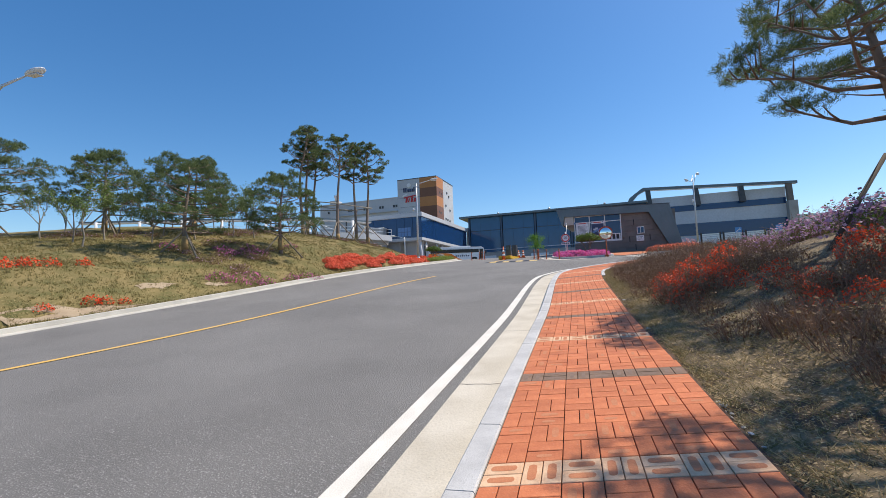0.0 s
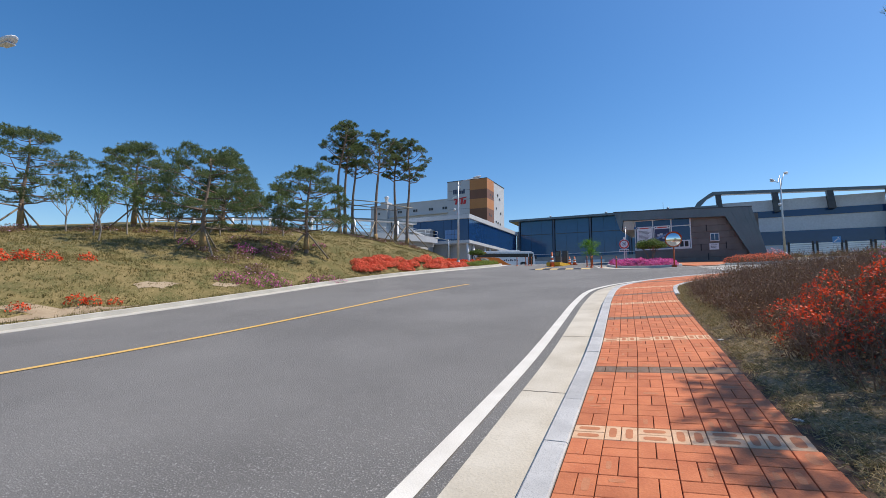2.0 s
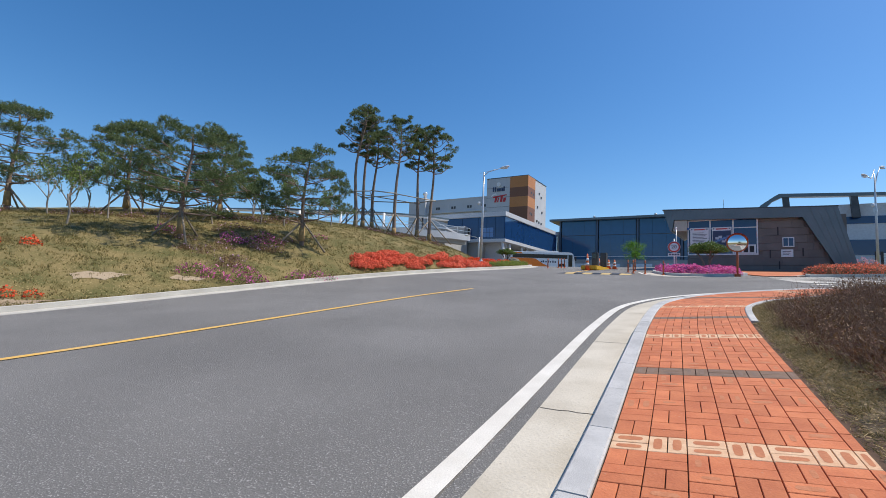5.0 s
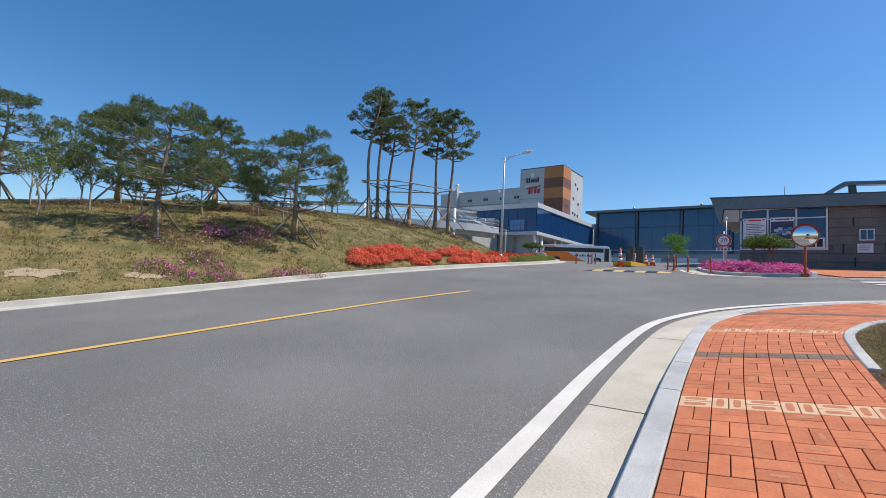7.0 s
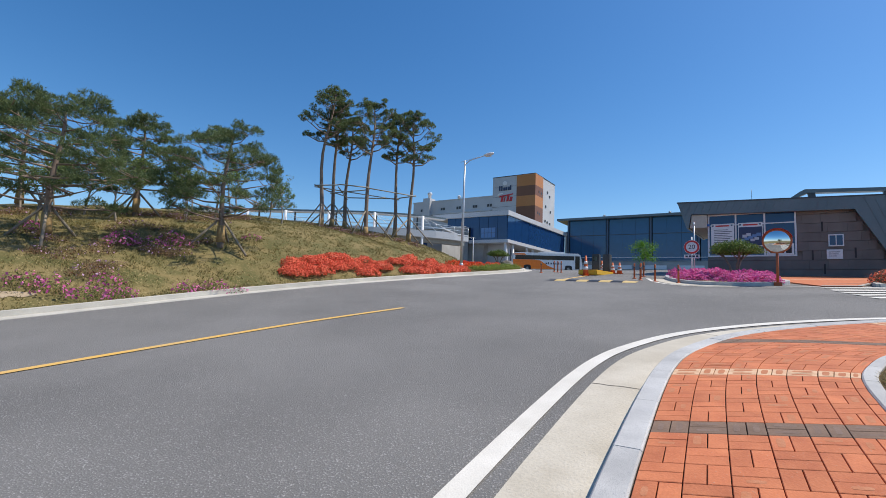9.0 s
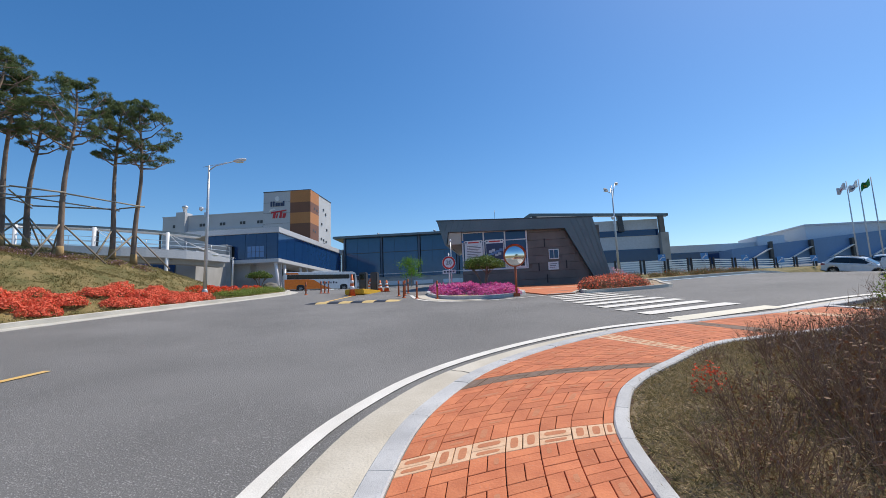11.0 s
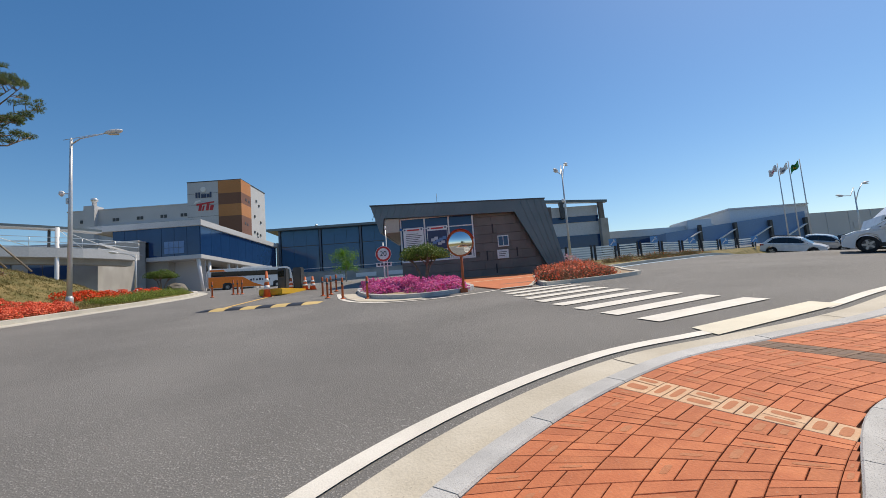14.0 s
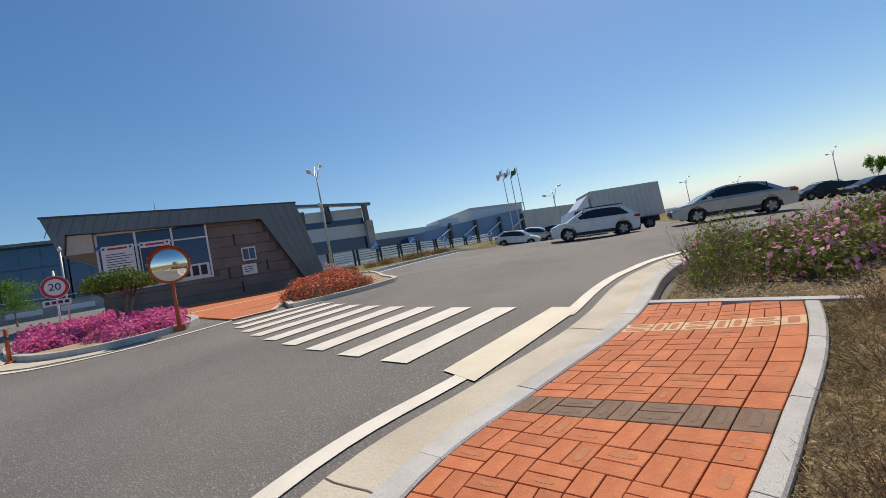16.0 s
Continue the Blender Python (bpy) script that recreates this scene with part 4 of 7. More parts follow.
street_lamp(-2.23, 39.33, soil_z(-2.23, 39.33), 7.1, -12)
street_lamp(-13.6, 12.95, soil_z(-13.6, 12.95), 7.8 - soil_z(-13.6, 12.95), -12, extras=False)
street_lamp(23.6, 40.5, road_z(23.6, 40.5), 6.4, 35, 2, True, "grey twin-arm street lamp by the gate house")
street_lamp(48.0, 36.6, road_z(48, 36.6), 4.8, -20, 2, False, "grey twin-arm street lamp in the car park")
street_lamp(95, 33, road_z(95, 33), 6.0, -30, 2, False, "grey twin-arm street lamp in the car park")
street_lamp(112, 27, road_z(112, 27), 6.0, -30, 2, False, "grey twin-arm street lamp in the car park")
street_lamp(86, 14, road_z(86, 14), 6.0, -30, 2, False, "grey twin-arm street lamp in the car park")
street_lamp(-5.4, 62.0, road_z(-5.4, 62), 3.4, 180, 1, False, "short grey lamp beside the office wall")

# convex mirror
MX, MY = 11.33, 30.35
mirror = thing("traffic_mirror", MX, MY, road_z(MX, MY) + 0.1, "round convex traffic mirror on an orange post", "traffic mirror", turn=-20)
part("post", tube(bmesh.new(), [(0, 0, -0.2), (0, 0, 1.35)], [0.045, 0.045], 12), POST_ORANGE, mirror)
part("post_foot", boxed(-0.12, 0.12, -0.1, 0.1, -0.12, 0.03, 0.01), POST_ORANGE, mirror)
rim = lathe(bmesh.new(), [(0.37, -0.05), (0.447, -0.045), (0.452, 0.0), (0.437, 0.015)], 36)
rim_o = part("rim", rim, POST_ORANGE, mirror)
capb = bmesh.new()
rings = [(0.437 * k / 8, 0.075 * (1 - (k / 8) ** 2)) for k in range(9)][::-1]
lathe(capb, rings, 36)
glass_o = part("mirror_face", capb, MIRROR_M, mirror, "bulging mirror face")
visor = bmesh.new()
prevv = None
for k in range(17):
    a = radians(15 + 150 * k / 16)
    pair = [visor.verts.new((0.452 * math.cos(a), 0.452 * math.sin(a), 0.0)), visor.verts.new((0.47 * math.cos(a), 0.47 * math.sin(a), 0.12))]
    if prevv:
        visor.faces.new((prevv[0], pair[0], pair[1], prevv[1]))
    prevv = pair
vis_o = part("visor", visor, SIGN_RED, mirror)
for o in (rim_o, glass_o, vis_o):
    o.matrix_basis = pose(0, -0.06, 1.53, 93, 0, 0)
part("bracket", boxed(-0.05, 0.05, -0.04, 0.06, 1.3, 1.7, 0.008), POST_ORANGE, mirror)

# speed sign
SX, SY = 10.0, 35.6
speed = thing("speed_sign", SX, SY, road_z(SX, SY), "round white speed sign reading 20 with a red ring", "road sign", turn=-20)
part("post", tube(bmesh.new(), [(0, 0, -0.1), (0, 0, 2.05)], [0.03, 0.03], 8), SIGN_WHITE, speed)
for nm, r, z, m_ in (("red_ring", 0.33, 0.0, SIGN_RED), ("face", 0.245, 0.012, SIGN_WHITE)):
    o = part(nm, lathe(bmesh.new(), [(r, -0.01), (r, 0.01)], 28), m_, speed)
    o.matrix_basis = pose(0, -0.05 - z, 1.55, 90, 0, 0)
o = part("white_border", lathe(bmesh.new(), [(0.345, -0.01), (0.345, 0.008)], 28), SIGN_WHITE, speed)
o.matrix_basis = pose(0, -0.045, 1.55, 90, 0, 0)
glyphs("figures", "20", 0.3, INK, speed, pose(0, -0.078, 1.55, 90, 0, 0))
sub = slab("plate", speed, SIGN_WHITE, -0.33, 0.33, -0.06, -0.045, 1.0, 1.18)
for k in range(4):
    slab("text_bar", sub, INK, -0.27 + 0.15 * k, -0.17 + 0.15 * k, -0.066, -0.06, 1.05, 1.14)
post2 = thing("marker_post", 10.4, 36.6, road_z(10.4, 36.6), "thin grey post with a white cap by the gate", "post")
part("pole", tube(bmesh.new(), [(0, 0, -0.1), (0, 0, 2.7)], [0.03, 0.03], 8), POLE_PAINT, post2)
part("cap", lathe(bmesh.new(), [(0.05, 2.7), (0.06, 2.76), (0.02, 2.84)], 8), SIGN_WHITE, post2)


def bollard(x, y, h=0.75):
    t = thing("bollard", x, y, road_z(x, y), "slim orange flexible bollard with a reflective band", "bollard", "bollards at the gate")
    part("foot", lathe(bmesh.new(), [(0.1, 0), (0.1, 0.02), (0.05, 0.05)], 10), SAFETY, t)
    part("post", lathe(bmesh.new(), [(0.04, 0.03), (0.04, h), (0.02, h + 0.03)], 10), POST_ORANGE, t)
    part("band", lathe(bmesh.new(), [(0.043, h * 0.7), (0.043, h * 0.82)], 10), DARKGREY, t)


for q in ((7.38, 35.6), (7.4, 34.2), (7.75, 35.95), (8.2, 37.6), (7.8, 33.1), (8.5, 32.15), (2.7, 41.6), (3.55, 43.0), (3.78, 42.75), (4.0, 42.5)):
    bollard(*q)


def cone(x, y, h=0.95):
    t = thing("traffic_cone", x, y, road_z(x, y), "orange traffic cone with white bands", "traffic cone", "traffic cones")
    part("base", boxed(-0.2, 0.2, -0.2, 0.2, 0, 0.04, 0.01), SAFETY, t)
    r = lambda z: 0.17 - 0.13 * z / h
    part("body", lathe(bmesh.new(), [(r(0.03), 0.03), (r(h), h)], 14), SAFETY, t)
    for a, b in ((0.3, 0.45), (0.58, 0.72)):
        part("band", lathe(bmesh.new(), [(r(a * h) + 0.004, a * h), (r(b * h) + 0.004, b * h)], 14), SIGN_WHITE, t)


for q in ((5.25, 38.2, 1.15), (6.4, 41.4, 0.7), (7.1, 41.3, 0.7), (7.45, 40.9, 0.7), (6.7, 43.5, 0.8)):
    cone(*q)

BX, BY = 6.05, 40.1
barrier = thing("barrier_island", BX, BY, road_z(BX, BY), "gate barrier machines on a yellow painted island", "barrier", turn=-25)
part("plinth", boxed(-0.55, 0.55, -1.6, 2.6, -0.1, 0.2, 0.04), YELLOW, barrier)
part("machine_box", boxed(-0.22, 0.2, -0.3, 0.1, 0.2, 1.22, 0.04), DARKGREY, barrier)
part("machine_box", boxed(-0.15, 0.28, 1.4, 1.9, 0.2, 1.35, 0.04), DARKGREY, barrier)
part("screen", boxed(-0.16, 0.12, -0.32, -0.29, 0.8, 1.1), CARGLASS, barrier)
lines = thing("gate_marking", 0, 0, 0, "yellow guide lines painted before the barrier", "marking", kind="structure")
patch("guide_line", [(3.55, 33.7), (3.75, 33.75), (5.6, 38.6), (5.45, 38.7)], 0.012, YELLOW_PAINT, 0, lines)
bump = thing("speed_bump", 3.64, 33.75, road_z(3.64, 33.75), "rubber speed bump in black and cream blocks", "speed bump", turn=-18.2)
PALE_YELLOW = mat("worn_yellow_rubber", (0.62, 0.46, 0.20), (0.55, 0.40, 0.17), 3, 40, 0.8)
for k in range(-1, 7):
    x0, x1 = 0.5 * k, 0.5 * k + 0.49
    g0, g1 = [road_z(3.64 + 0.95 * x, 33.75 - 0.312 * x) - road_z(3.64, 33.75) for x in (x0, x1)]
    h0, h1 = (0.005 if k == -1 else 0.055), (0.005 if k == 6 else 0.055)
    bb_ = bmesh.new()
    rows_ = [[bb_.verts.new((x + 0.1 * yy_, yy_, g + 0.105 * yy_ + h * hh_)) for yy_, hh_ in ((-0.45, 0.0), (-0.3, 0.75), (-0.12, 1.0), (0.12, 1.0), (0.3, 0.75), (0.45, 0.0))] for x, g, h in ((x0, g0, h0), (x1, g1, h1))]
    for i in range(5):
        bb_.faces.new((rows_[0][i], rows_[1][i], rows_[1][i + 1], rows_[0][i + 1]))
    for r_w in rows_:
        bb_.faces.new(r_w)
    bmesh.ops.recalc_face_normals(bb_, faces=bb_.faces)
    part("block", bb_, PALE_YELLOW if k % 2 == 0 else BLACK, bump)

# fence with blue signs
FX, FY, FA = 24.9, 42.4, 0.6
fence = thing("slat_fence", FX, FY, road_z(FX, FY), "low fence of pale horizontal slats between dark posts", "fence", turn=FA)
FL = 19.8
for k in range(10):
    x = FL * k / 9
    zz = road_z(FX + x, FY) - road_z(FX, FY)
    for dx in (-0.17, 0.17):
        slab("post", fence, BLACK, x + dx - 0.06, x + dx + 0.06, -0.05, 0.05, zz - 0.3, zz + 1.22)
    if k < 9:
        z2 = road_z(FX + x + FL / 9, FY) - road_z(FX, FY)
        for j in range(6):
            zb = 0.16 + 0.17 * j
            part("slat", prism(bmesh.new(), [(x + 0.25, zz + zb), (x + FL / 9 - 0.25, z2 + zb), (x + FL / 9 - 0.25, z2 + zb + 0.1), (x + 0.25, zz + zb + 0.1)], -0.02, 0.02), ALU, fence)
SIGN_SKY = mat("sign_pale_blue", (0.10, 0.30, 0.62), (0.13, 0.34, 0.66), 1, 10, 0.4)
for k, x in enumerate((3.2, 7.1, 11.0, 14.6, 18.2)):
    sx, sy = FX + x, FY - 0.9
    sg = thing("parking_sign", sx, sy, road_z(sx, sy), "blue parking sign with a white figure symbol", "road sign", "parking signs", turn=-28)
    part("post", tube(bmesh.new(), [(0, 0, -0.1), (0, 0, 1.55)], [0.025, 0.025], 8), POLE_PAINT, sg)
    pn = slab("panel", sg, SIGN_SKY, -0.26, 0.26, -0.04, -0.025, 1.05, 1.55)
    part("symbol", prism(bmesh.new(), [(-0.2, 1.12), (-0.12, 1.12), (0.05, 1.3), (0.2, 1.3), (0.2, 1.36), (0.02, 1.36), (-0.05, 1.3)], -0.046, -0.04), SIGN_WHITE, pn)
    part("symbol_head", lathe(bmesh.new(), [(0.05, -0.003), (0.05, 0.003)], 10), SIGN_WHITE, pn).matrix_basis = pose(0.1, -0.043, 1.45, 90, 0, 0)

for k, (col, x, y) in enumerate(((SIGN_WHITE, 54.4, 45.4), (SIGN_WHITE, 54.8, 44.6), (mat("flag_green", (0.02, 0.22, 0.06), (0.03, 0.27, 0.08), 2, 20, 0.8), 55.2, 43.8))):
    fz = road_z(x, y)
    fl = thing("flagpole", x, y, fz, "tall steel flagpole with a small hanging flag", "flagpole", "flagpoles", turn=-58)
    part("pole", tube(bmesh.new(), [(0, 0, -0.2), (0, 0, 13.7 - fz)], [0.07, 0.04], 8), POLE_PAINT, fl)
    fb = bmesh.new()
    grid = [[fb.verts.new((-0.1 - 0.7 * i / 9, 0.2 * math.sin(i * 1.1 + k), 13.5 - fz - 0.65 * j / 4 - 0.55 * (i / 9) ** 1.4 + 0.12 * math.sin(i * 0.9 + k) + 0.04 * math.sin(i + j))) for i in range(10)] for j in range(5)]
    for j in range(4):
        for i in range(9):
            f_ = fb.faces.new((grid[j][i], grid[j][i + 1], grid[j + 1][i + 1], grid[j + 1][i]))
            f_.material_index = 1 if (j == 2 and 3 <= i <= 5) else 0
    ob = part("flag", fb, col, fl)
    ob.data.materials.append((LOGO_RED, LOGO_NAVY, YELLOW)[k])
    sol = ob.modifiers.new("thickness", 'SOLIDIFY')
    sol.thickness = 0.01


# ---- vehicles ----
def wheel_at(parent, x, y, r, side_y):
    w = part("wheel", tube(bmesh.new(), [(x, y - 0.11, r), (x, y + 0.11, r)], [r * 0.6, r * 0.6], 16), DARKGREY, parent)
    tb = bmesh.new()
    sides = 22
    prof = [(r * 0.62, -0.11), (r * 0.93, -0.115), (r, -0.07), (r, 0.07), (r * 0.93, 0.115), (r * 0.62, 0.11)]
    rg = [[tb.verts.new((x + pr * math.cos(2 * math.pi * k / sides), y + py, r + pr * math.sin(2 * math.pi * k / sides))) for k in range(sides)] for pr, py in prof]
    for a, b in zip(rg, rg[1:]):
        for k in range(sides):
            tb.faces.new((a[k], a[(k + 1) % sides], b[(k + 1) % sides], b[k]))
    part("tyre", tb, RUBBER, w)
    rb_ = bmesh.new()
    for k in range(5):
        a = 2 * math.pi * k / 5
        c, s = math.cos(a), math.sin(a)
        p = [(-0.05, 0.08 * r), (0.05, 0.08 * r), (0.035, 0.62 * r), (-0.035, 0.62 * r)]
        rb_.faces.new([rb_.verts.new((x + c * v - s * u, y + side_y * 0.115, r + s * v + c * u)) for u, v in p])
    part("rim", rb_, CAR_SILVER, w)


def car(x, y, turn, paint_m, kind, label):
    """Front at +x. kind: suv or sedan."""
    t = thing("car", x, y, road_z(x, y), label, "car", "parked cars", turn=turn)
    suv = kind == "suv"
    L, W, hood, belt, top, r = (4.35, 1.8, 1.02, 1.02, 1.56, 0.35) if suv else (4.6, 1.8, 0.92, 0.95, 1.44, 0.32)
    h = L / 2
    fw, rw = 1.32, -1.36
    low = [(-h + 0.02, 0.45), (-h, 0.75), (-h + 0.06, belt), (-1.0, belt + 0.02), (0.95, belt - 0.02), (h - 0.5, hood - 0.08), (h - 0.1, hood - 0.24), (h, 0.6), (h - 0.03, 0.3)]
    def arch(cx):
        return [(cx + (r + 0.07) * math.cos(a), r + (r + 0.07) * math.sin(a)) for a in [radians(d) for d in (-5, 25, 55, 90, 125, 155, 185)]]
    outline = low + [(fw + r + 0.08, 0.22)] + arch(fw) + [(fw - r - 0.08, 0.22), (rw + r + 0.08, 0.22)] + arch(rw) + [(rw - r - 0.08, 0.24), (-h + 0.1, 0.28)]
    bb = bmesh.new()
    prism(bb, outline, -W / 2, W / 2)
    es = [e for e in bb.edges if abs(e.verts[0].co.y - e.verts[1].co.y) < 1e-5 and min(e.verts[0].co.z, e.verts[1].co.z) > 0.5]
    bmesh.ops.bevel(bb, geom=es, offset=0.07, segments=3, affect='EDGES')
    body_ = part("body", bb, paint_m, t)
    if suv:
        roofp = [(-h + 0.12, belt - 0.05), (-h + 0.52, top - 0.2), (-h + 0.75, top - 0.07), (-0.9, top - 0.01), (-0.1, top), (0.45, top - 0.08), (1.3, belt - 0.05)]
    else:
        roofp = [(-h + 0.35, belt - 0.04), (-1.25, top - 0.1), (-0.7, top), (0.1, top), (0.45, top - 0.06), (1.4, belt - 0.06)]
    cb = bmesh.new()
    a = [cb.verts.new((px, (-W / 2 + 0.06 + 0.2 * (pz - belt) / (top - belt)), pz)) for px, pz in roofp]
    b = [cb.verts.new((px, -(-W / 2 + 0.06 + 0.2 * (pz - belt) / (top - belt)), pz)) for px, pz in roofp]
    n = len(a)
    cb.faces.new(a)
    cb.faces.new(b[::-1])
    for i in range(n):
        cb.faces.new((a[i], b[i], b[(i + 1) % n], a[(i + 1) % n]))
    bmesh.ops.recalc_face_normals(cb, faces=cb.faces)
    part("cabin", cb, paint_m, body_)
    cx = sum(p[0] for p in roofp) / n
    inner = [(cx + (px - cx) * (0.84 if pz < belt else 0.88) + (0.12 if px < -1.2 else 0), belt + 0.03 + max(0, (pz - belt)) * 0.80) for px, pz in roofp]
    for sgn in (-1, 1):
        gb_ = bmesh.new()
        vs = [gb_.verts.new((px, sgn * (W / 2 - 0.06 - 0.2 * (pz - belt) / (top - belt) + 0.012), pz)) for px, pz in inner]
        gb_.faces.new(vs)
        sg_ = part("side_glass", gb_, CARGLASS, body_)
        for px in (-0.35, 0.5, -1.3):
            pb = bmesh.new()
            edge_y = [sgn * (W / 2 - 0.06 - 0.2 * (pz - belt) / (top - belt) + 0.018) for pz in (belt + 0.04, top - 0.12)]
            pb.faces.new([pb.verts.new(v) for v in ((px - 0.03, edge_y[0], belt + 0.04), (px + 0.03, edge_y[0], belt + 0.04), (px + 0.01, edge_y[1], top - 0.12), (px - 0.05, edge_y[1], top - 0.12))])
            part("pillar", pb, BLACK, sg_)
        part("door_mirror", boxed(0.72, 0.92, sgn * W / 2 - 0.1 + 0.1 * sgn, sgn * W / 2 + 0.1 + 0.1 * sgn, belt - 0.03, belt + 0.12, 0.03), paint_m, body_)
        part("head_lamp", boxed(h - 0.42, h - 0.04, sgn * (W / 2 - 0.2) - 0.16, sgn * (W / 2 - 0.2) + 0.16, 0.66, 0.8, 0.03), CLEAR_LENS, body_)
        part("tail_lamp", boxed(-h - 0.01, -h + 0.3, sgn * (W / 2 - 0.16) - 0.17, sgn * (W / 2 - 0.16) + 0.168, belt - 0.2, belt - 0.05, 0.03), RED_LENS, body_)
        part("sill", boxed(-1.0, 1.0, sgn * W / 2 - 0.05, sgn * W / 2 + 0.012, 0.26, 0.42, 0.01), BLACK, body_)
        for px in (0.1, -0.95):
            part("door_handle", boxed(px - 0.1, px + 0.1, sgn * W / 2 - 0.01, sgn * W / 2 + 0.03, belt - 0.16, belt - 0.12, 0.005), paint_m, body_)
    for (p0, p1), nm in (((roofp[-2], roofp[-1]), "windscreen"), ((roofp[0], roofp[1]), "rear_window")):
        wb = bmesh.new()
        d = 0.012 if nm == "windscreen" else -0.012
        q = []
        for px, pz in ((p0[0] * 0.9 + p1[0] * 0.1, p0[1] * 0.9 + p1[1] * 0.1), (p0[0] * 0.1 + p1[0] * 0.9, p0[1] * 0.1 + p1[1] * 0.9)):
            wy = W / 2 - 0.16 - 0.2 * (pz - belt) / (top - belt)
            q.append([wb.verts.new((px + d, -wy, pz + 0.01)), wb.verts.new((px + d, wy, pz + 0.01))])
        wb.faces.new((q[0][0], q[0][1], q[1][1], q[1][0]))
        part(nm, wb, CARGLASS, body_)
    part("grille", boxed(h - 0.02, h + 0.015, -0.5, 0.5, 0.4, 0.62, 0.01), BLACK, body_)
    part("plate", boxed(-h - 0.015, -h + 0.02, -0.26, 0.26, 0.6, 0.72), SIGN_WHITE, body_)
    part("bumper", boxed(-h - 0.02, -h + 0.1, -W / 2 + 0.1, W / 2 - 0.1, 0.3, 0.5, 0.03), BLACK, body_)
    if suv:
        for sgn in (-1, 1):
            part("roof_rail", boxed(-1.5, 0.3, sgn * 0.6 - 0.02, sgn * 0.6 + 0.02, top + 0.02, top + 0.06, 0.008), BLACK, body_)
    for wx in (fw, rw):
        for sgn in (-1, 1):
            wheel_at(t, wx, sgn * (W / 2 - 0.1), r, sgn)
    return t


def tilt_to_slope(ob, turn):
    """Lay a vehicle on the sloping road."""
    x, y, _z = ob.matrix_world.translation
    n = Vector((road_z(x - 1, y) - road_z(x + 1, y), road_z(x, y - 1) - road_z(x, y + 1), 2)).normalized()
    fwd = Vector((math.cos(radians(turn)), math.sin(radians(turn)), 0))
    fwd = (fwd - n * fwd.dot(n)).normalized()
    m = Matrix((fwd, n.cross(fwd), n)).transposed().to_4x4()
    m.translation = (x, y, road_z(x, y))
    ob.matrix_world = m


CAR_RED = mat("car_paint_red", (0.3, 0.02, 0.03), (0.34, 0.03, 0.035), 0.4, 3, 0.18, spec=0.6)
for x, y, turn, pm, kind, lab in ((30.15, 26.85, 117, CAR_WHITE, "suv", "silver-white crossover car parked on the slope"),
                                  (30.2, 20.8, 107, CAR_SILVER, "sedan", "silver sedan car parked behind the shrubs"),
                                  (45.7, 40.2, -68, CAR_WHITE, "suv", "white crossover car parked beside the fence"),
                                  (50.6, 40.6, -68, CAR_SILVER, "sedan", "silver sedan car in the parking row"),
                                  (53.5, 39.4, -68, CAR_DARK, "sedan", "dark sedan car in the parking row"),
                                  (49.5, 35.0, 112, CAR_DARK, "suv", "dark crossover car in the parking row"),
                                  (38.5, 22.6, 107, CAR_RED, "sedan", "dark red sedan car parked behind the silver one"),
                                  (49.0, 24.6, 120, CAR_DARK, "sedan", "dark sedan car in the parking row"),
                                  (52.0, 23.4, 120, CAR_WHITE, "sedan", "white sedan car in the parking row"),
                                  (62.0, 16.8, 120, CAR_DARK, "suv", "dark crossover car in the parking row"),
                                  (65.0, 15.2, 120, CAR_DARK, "sedan", "dark sedan car in the parking row"),
                                  (60.0, 13.2, 120, CAR_DARK, "sedan", "dark sedan car in the parking row"),
                                  (66.5, 11.0, 120, CAR_SILVER, "suv", "silver crossover car in the parking row"),
                                  (58.0, 9.5, 120, CAR_DARK, "suv", "dark crossover car in the parking row")):
    tilt_to_slope(car(x, y, turn, pm, kind, lab), turn)

BOX_GREY = mat("cargo_box_grey", (0.50, 0.53, 0.50), (0.56, 0.59, 0.56), 0.6, 8, 0.5)
truck = thing("box_truck", 37.6, 28.0, road_z(37.6, 28.0), "white box truck with ribbed cargo body", "truck", turn=138)
part("cargo_box", boxed(-3.0, 1.9, -1.05, 1.05, 0.85, 3.05, 0.03), BOX_GREY, truck)
for k in range(13):
    for sgn in (-1, 1):
        slab("rib", truck, BOX_GREY, -2.85 + 0.38 * k, -2.78 + 0.38 * k, sgn * 1.06 - 0.012, sgn * 1.06 + 0.012, 0.95, 2.95)
part("rear_frame", boxed(-3.06, -3.0, -1.05, 1.05, 0.85, 3.05, 0.02), ALU, truck)
for y in (-0.52, 0.02):
    slab("rear_door", truck, SIGN_WHITE, -3.09, -3.06, y, y + 0.5, 0.95, 2.95)
part("cab", prism(bmesh.new(), [(2.0, 0.5), (3.55, 0.5), (3.55, 1.1), (3.2, 2.0), (2.0, 2.05)], -0.95, 0.95), CAR_WHITE, truck)
part("cab_window", prism(bmesh.new(), [(2.3, 1.2), (3.4, 1.2), (3.12, 1.9), (2.3, 1.92)], -0.96, 0.96), CARGLASS, truck)
part("wind_deflector", prism(bmesh.new(), [(2.0, 2.05), (2.9, 2.05), (2.0, 2.85)], -0.85, 0.85), CAR_WHITE, truck)
part("chassis", boxed(-3.0, 3.0, -0.45, 0.45, 0.5, 0.85), BLACK, truck)
for wx in (-1.9, 2.7):
    for sgn in (-1, 1):
        wheel_at(truck, wx, sgn * 0.85, 0.38, sgn)
tilt_to_slope(truck, 138)

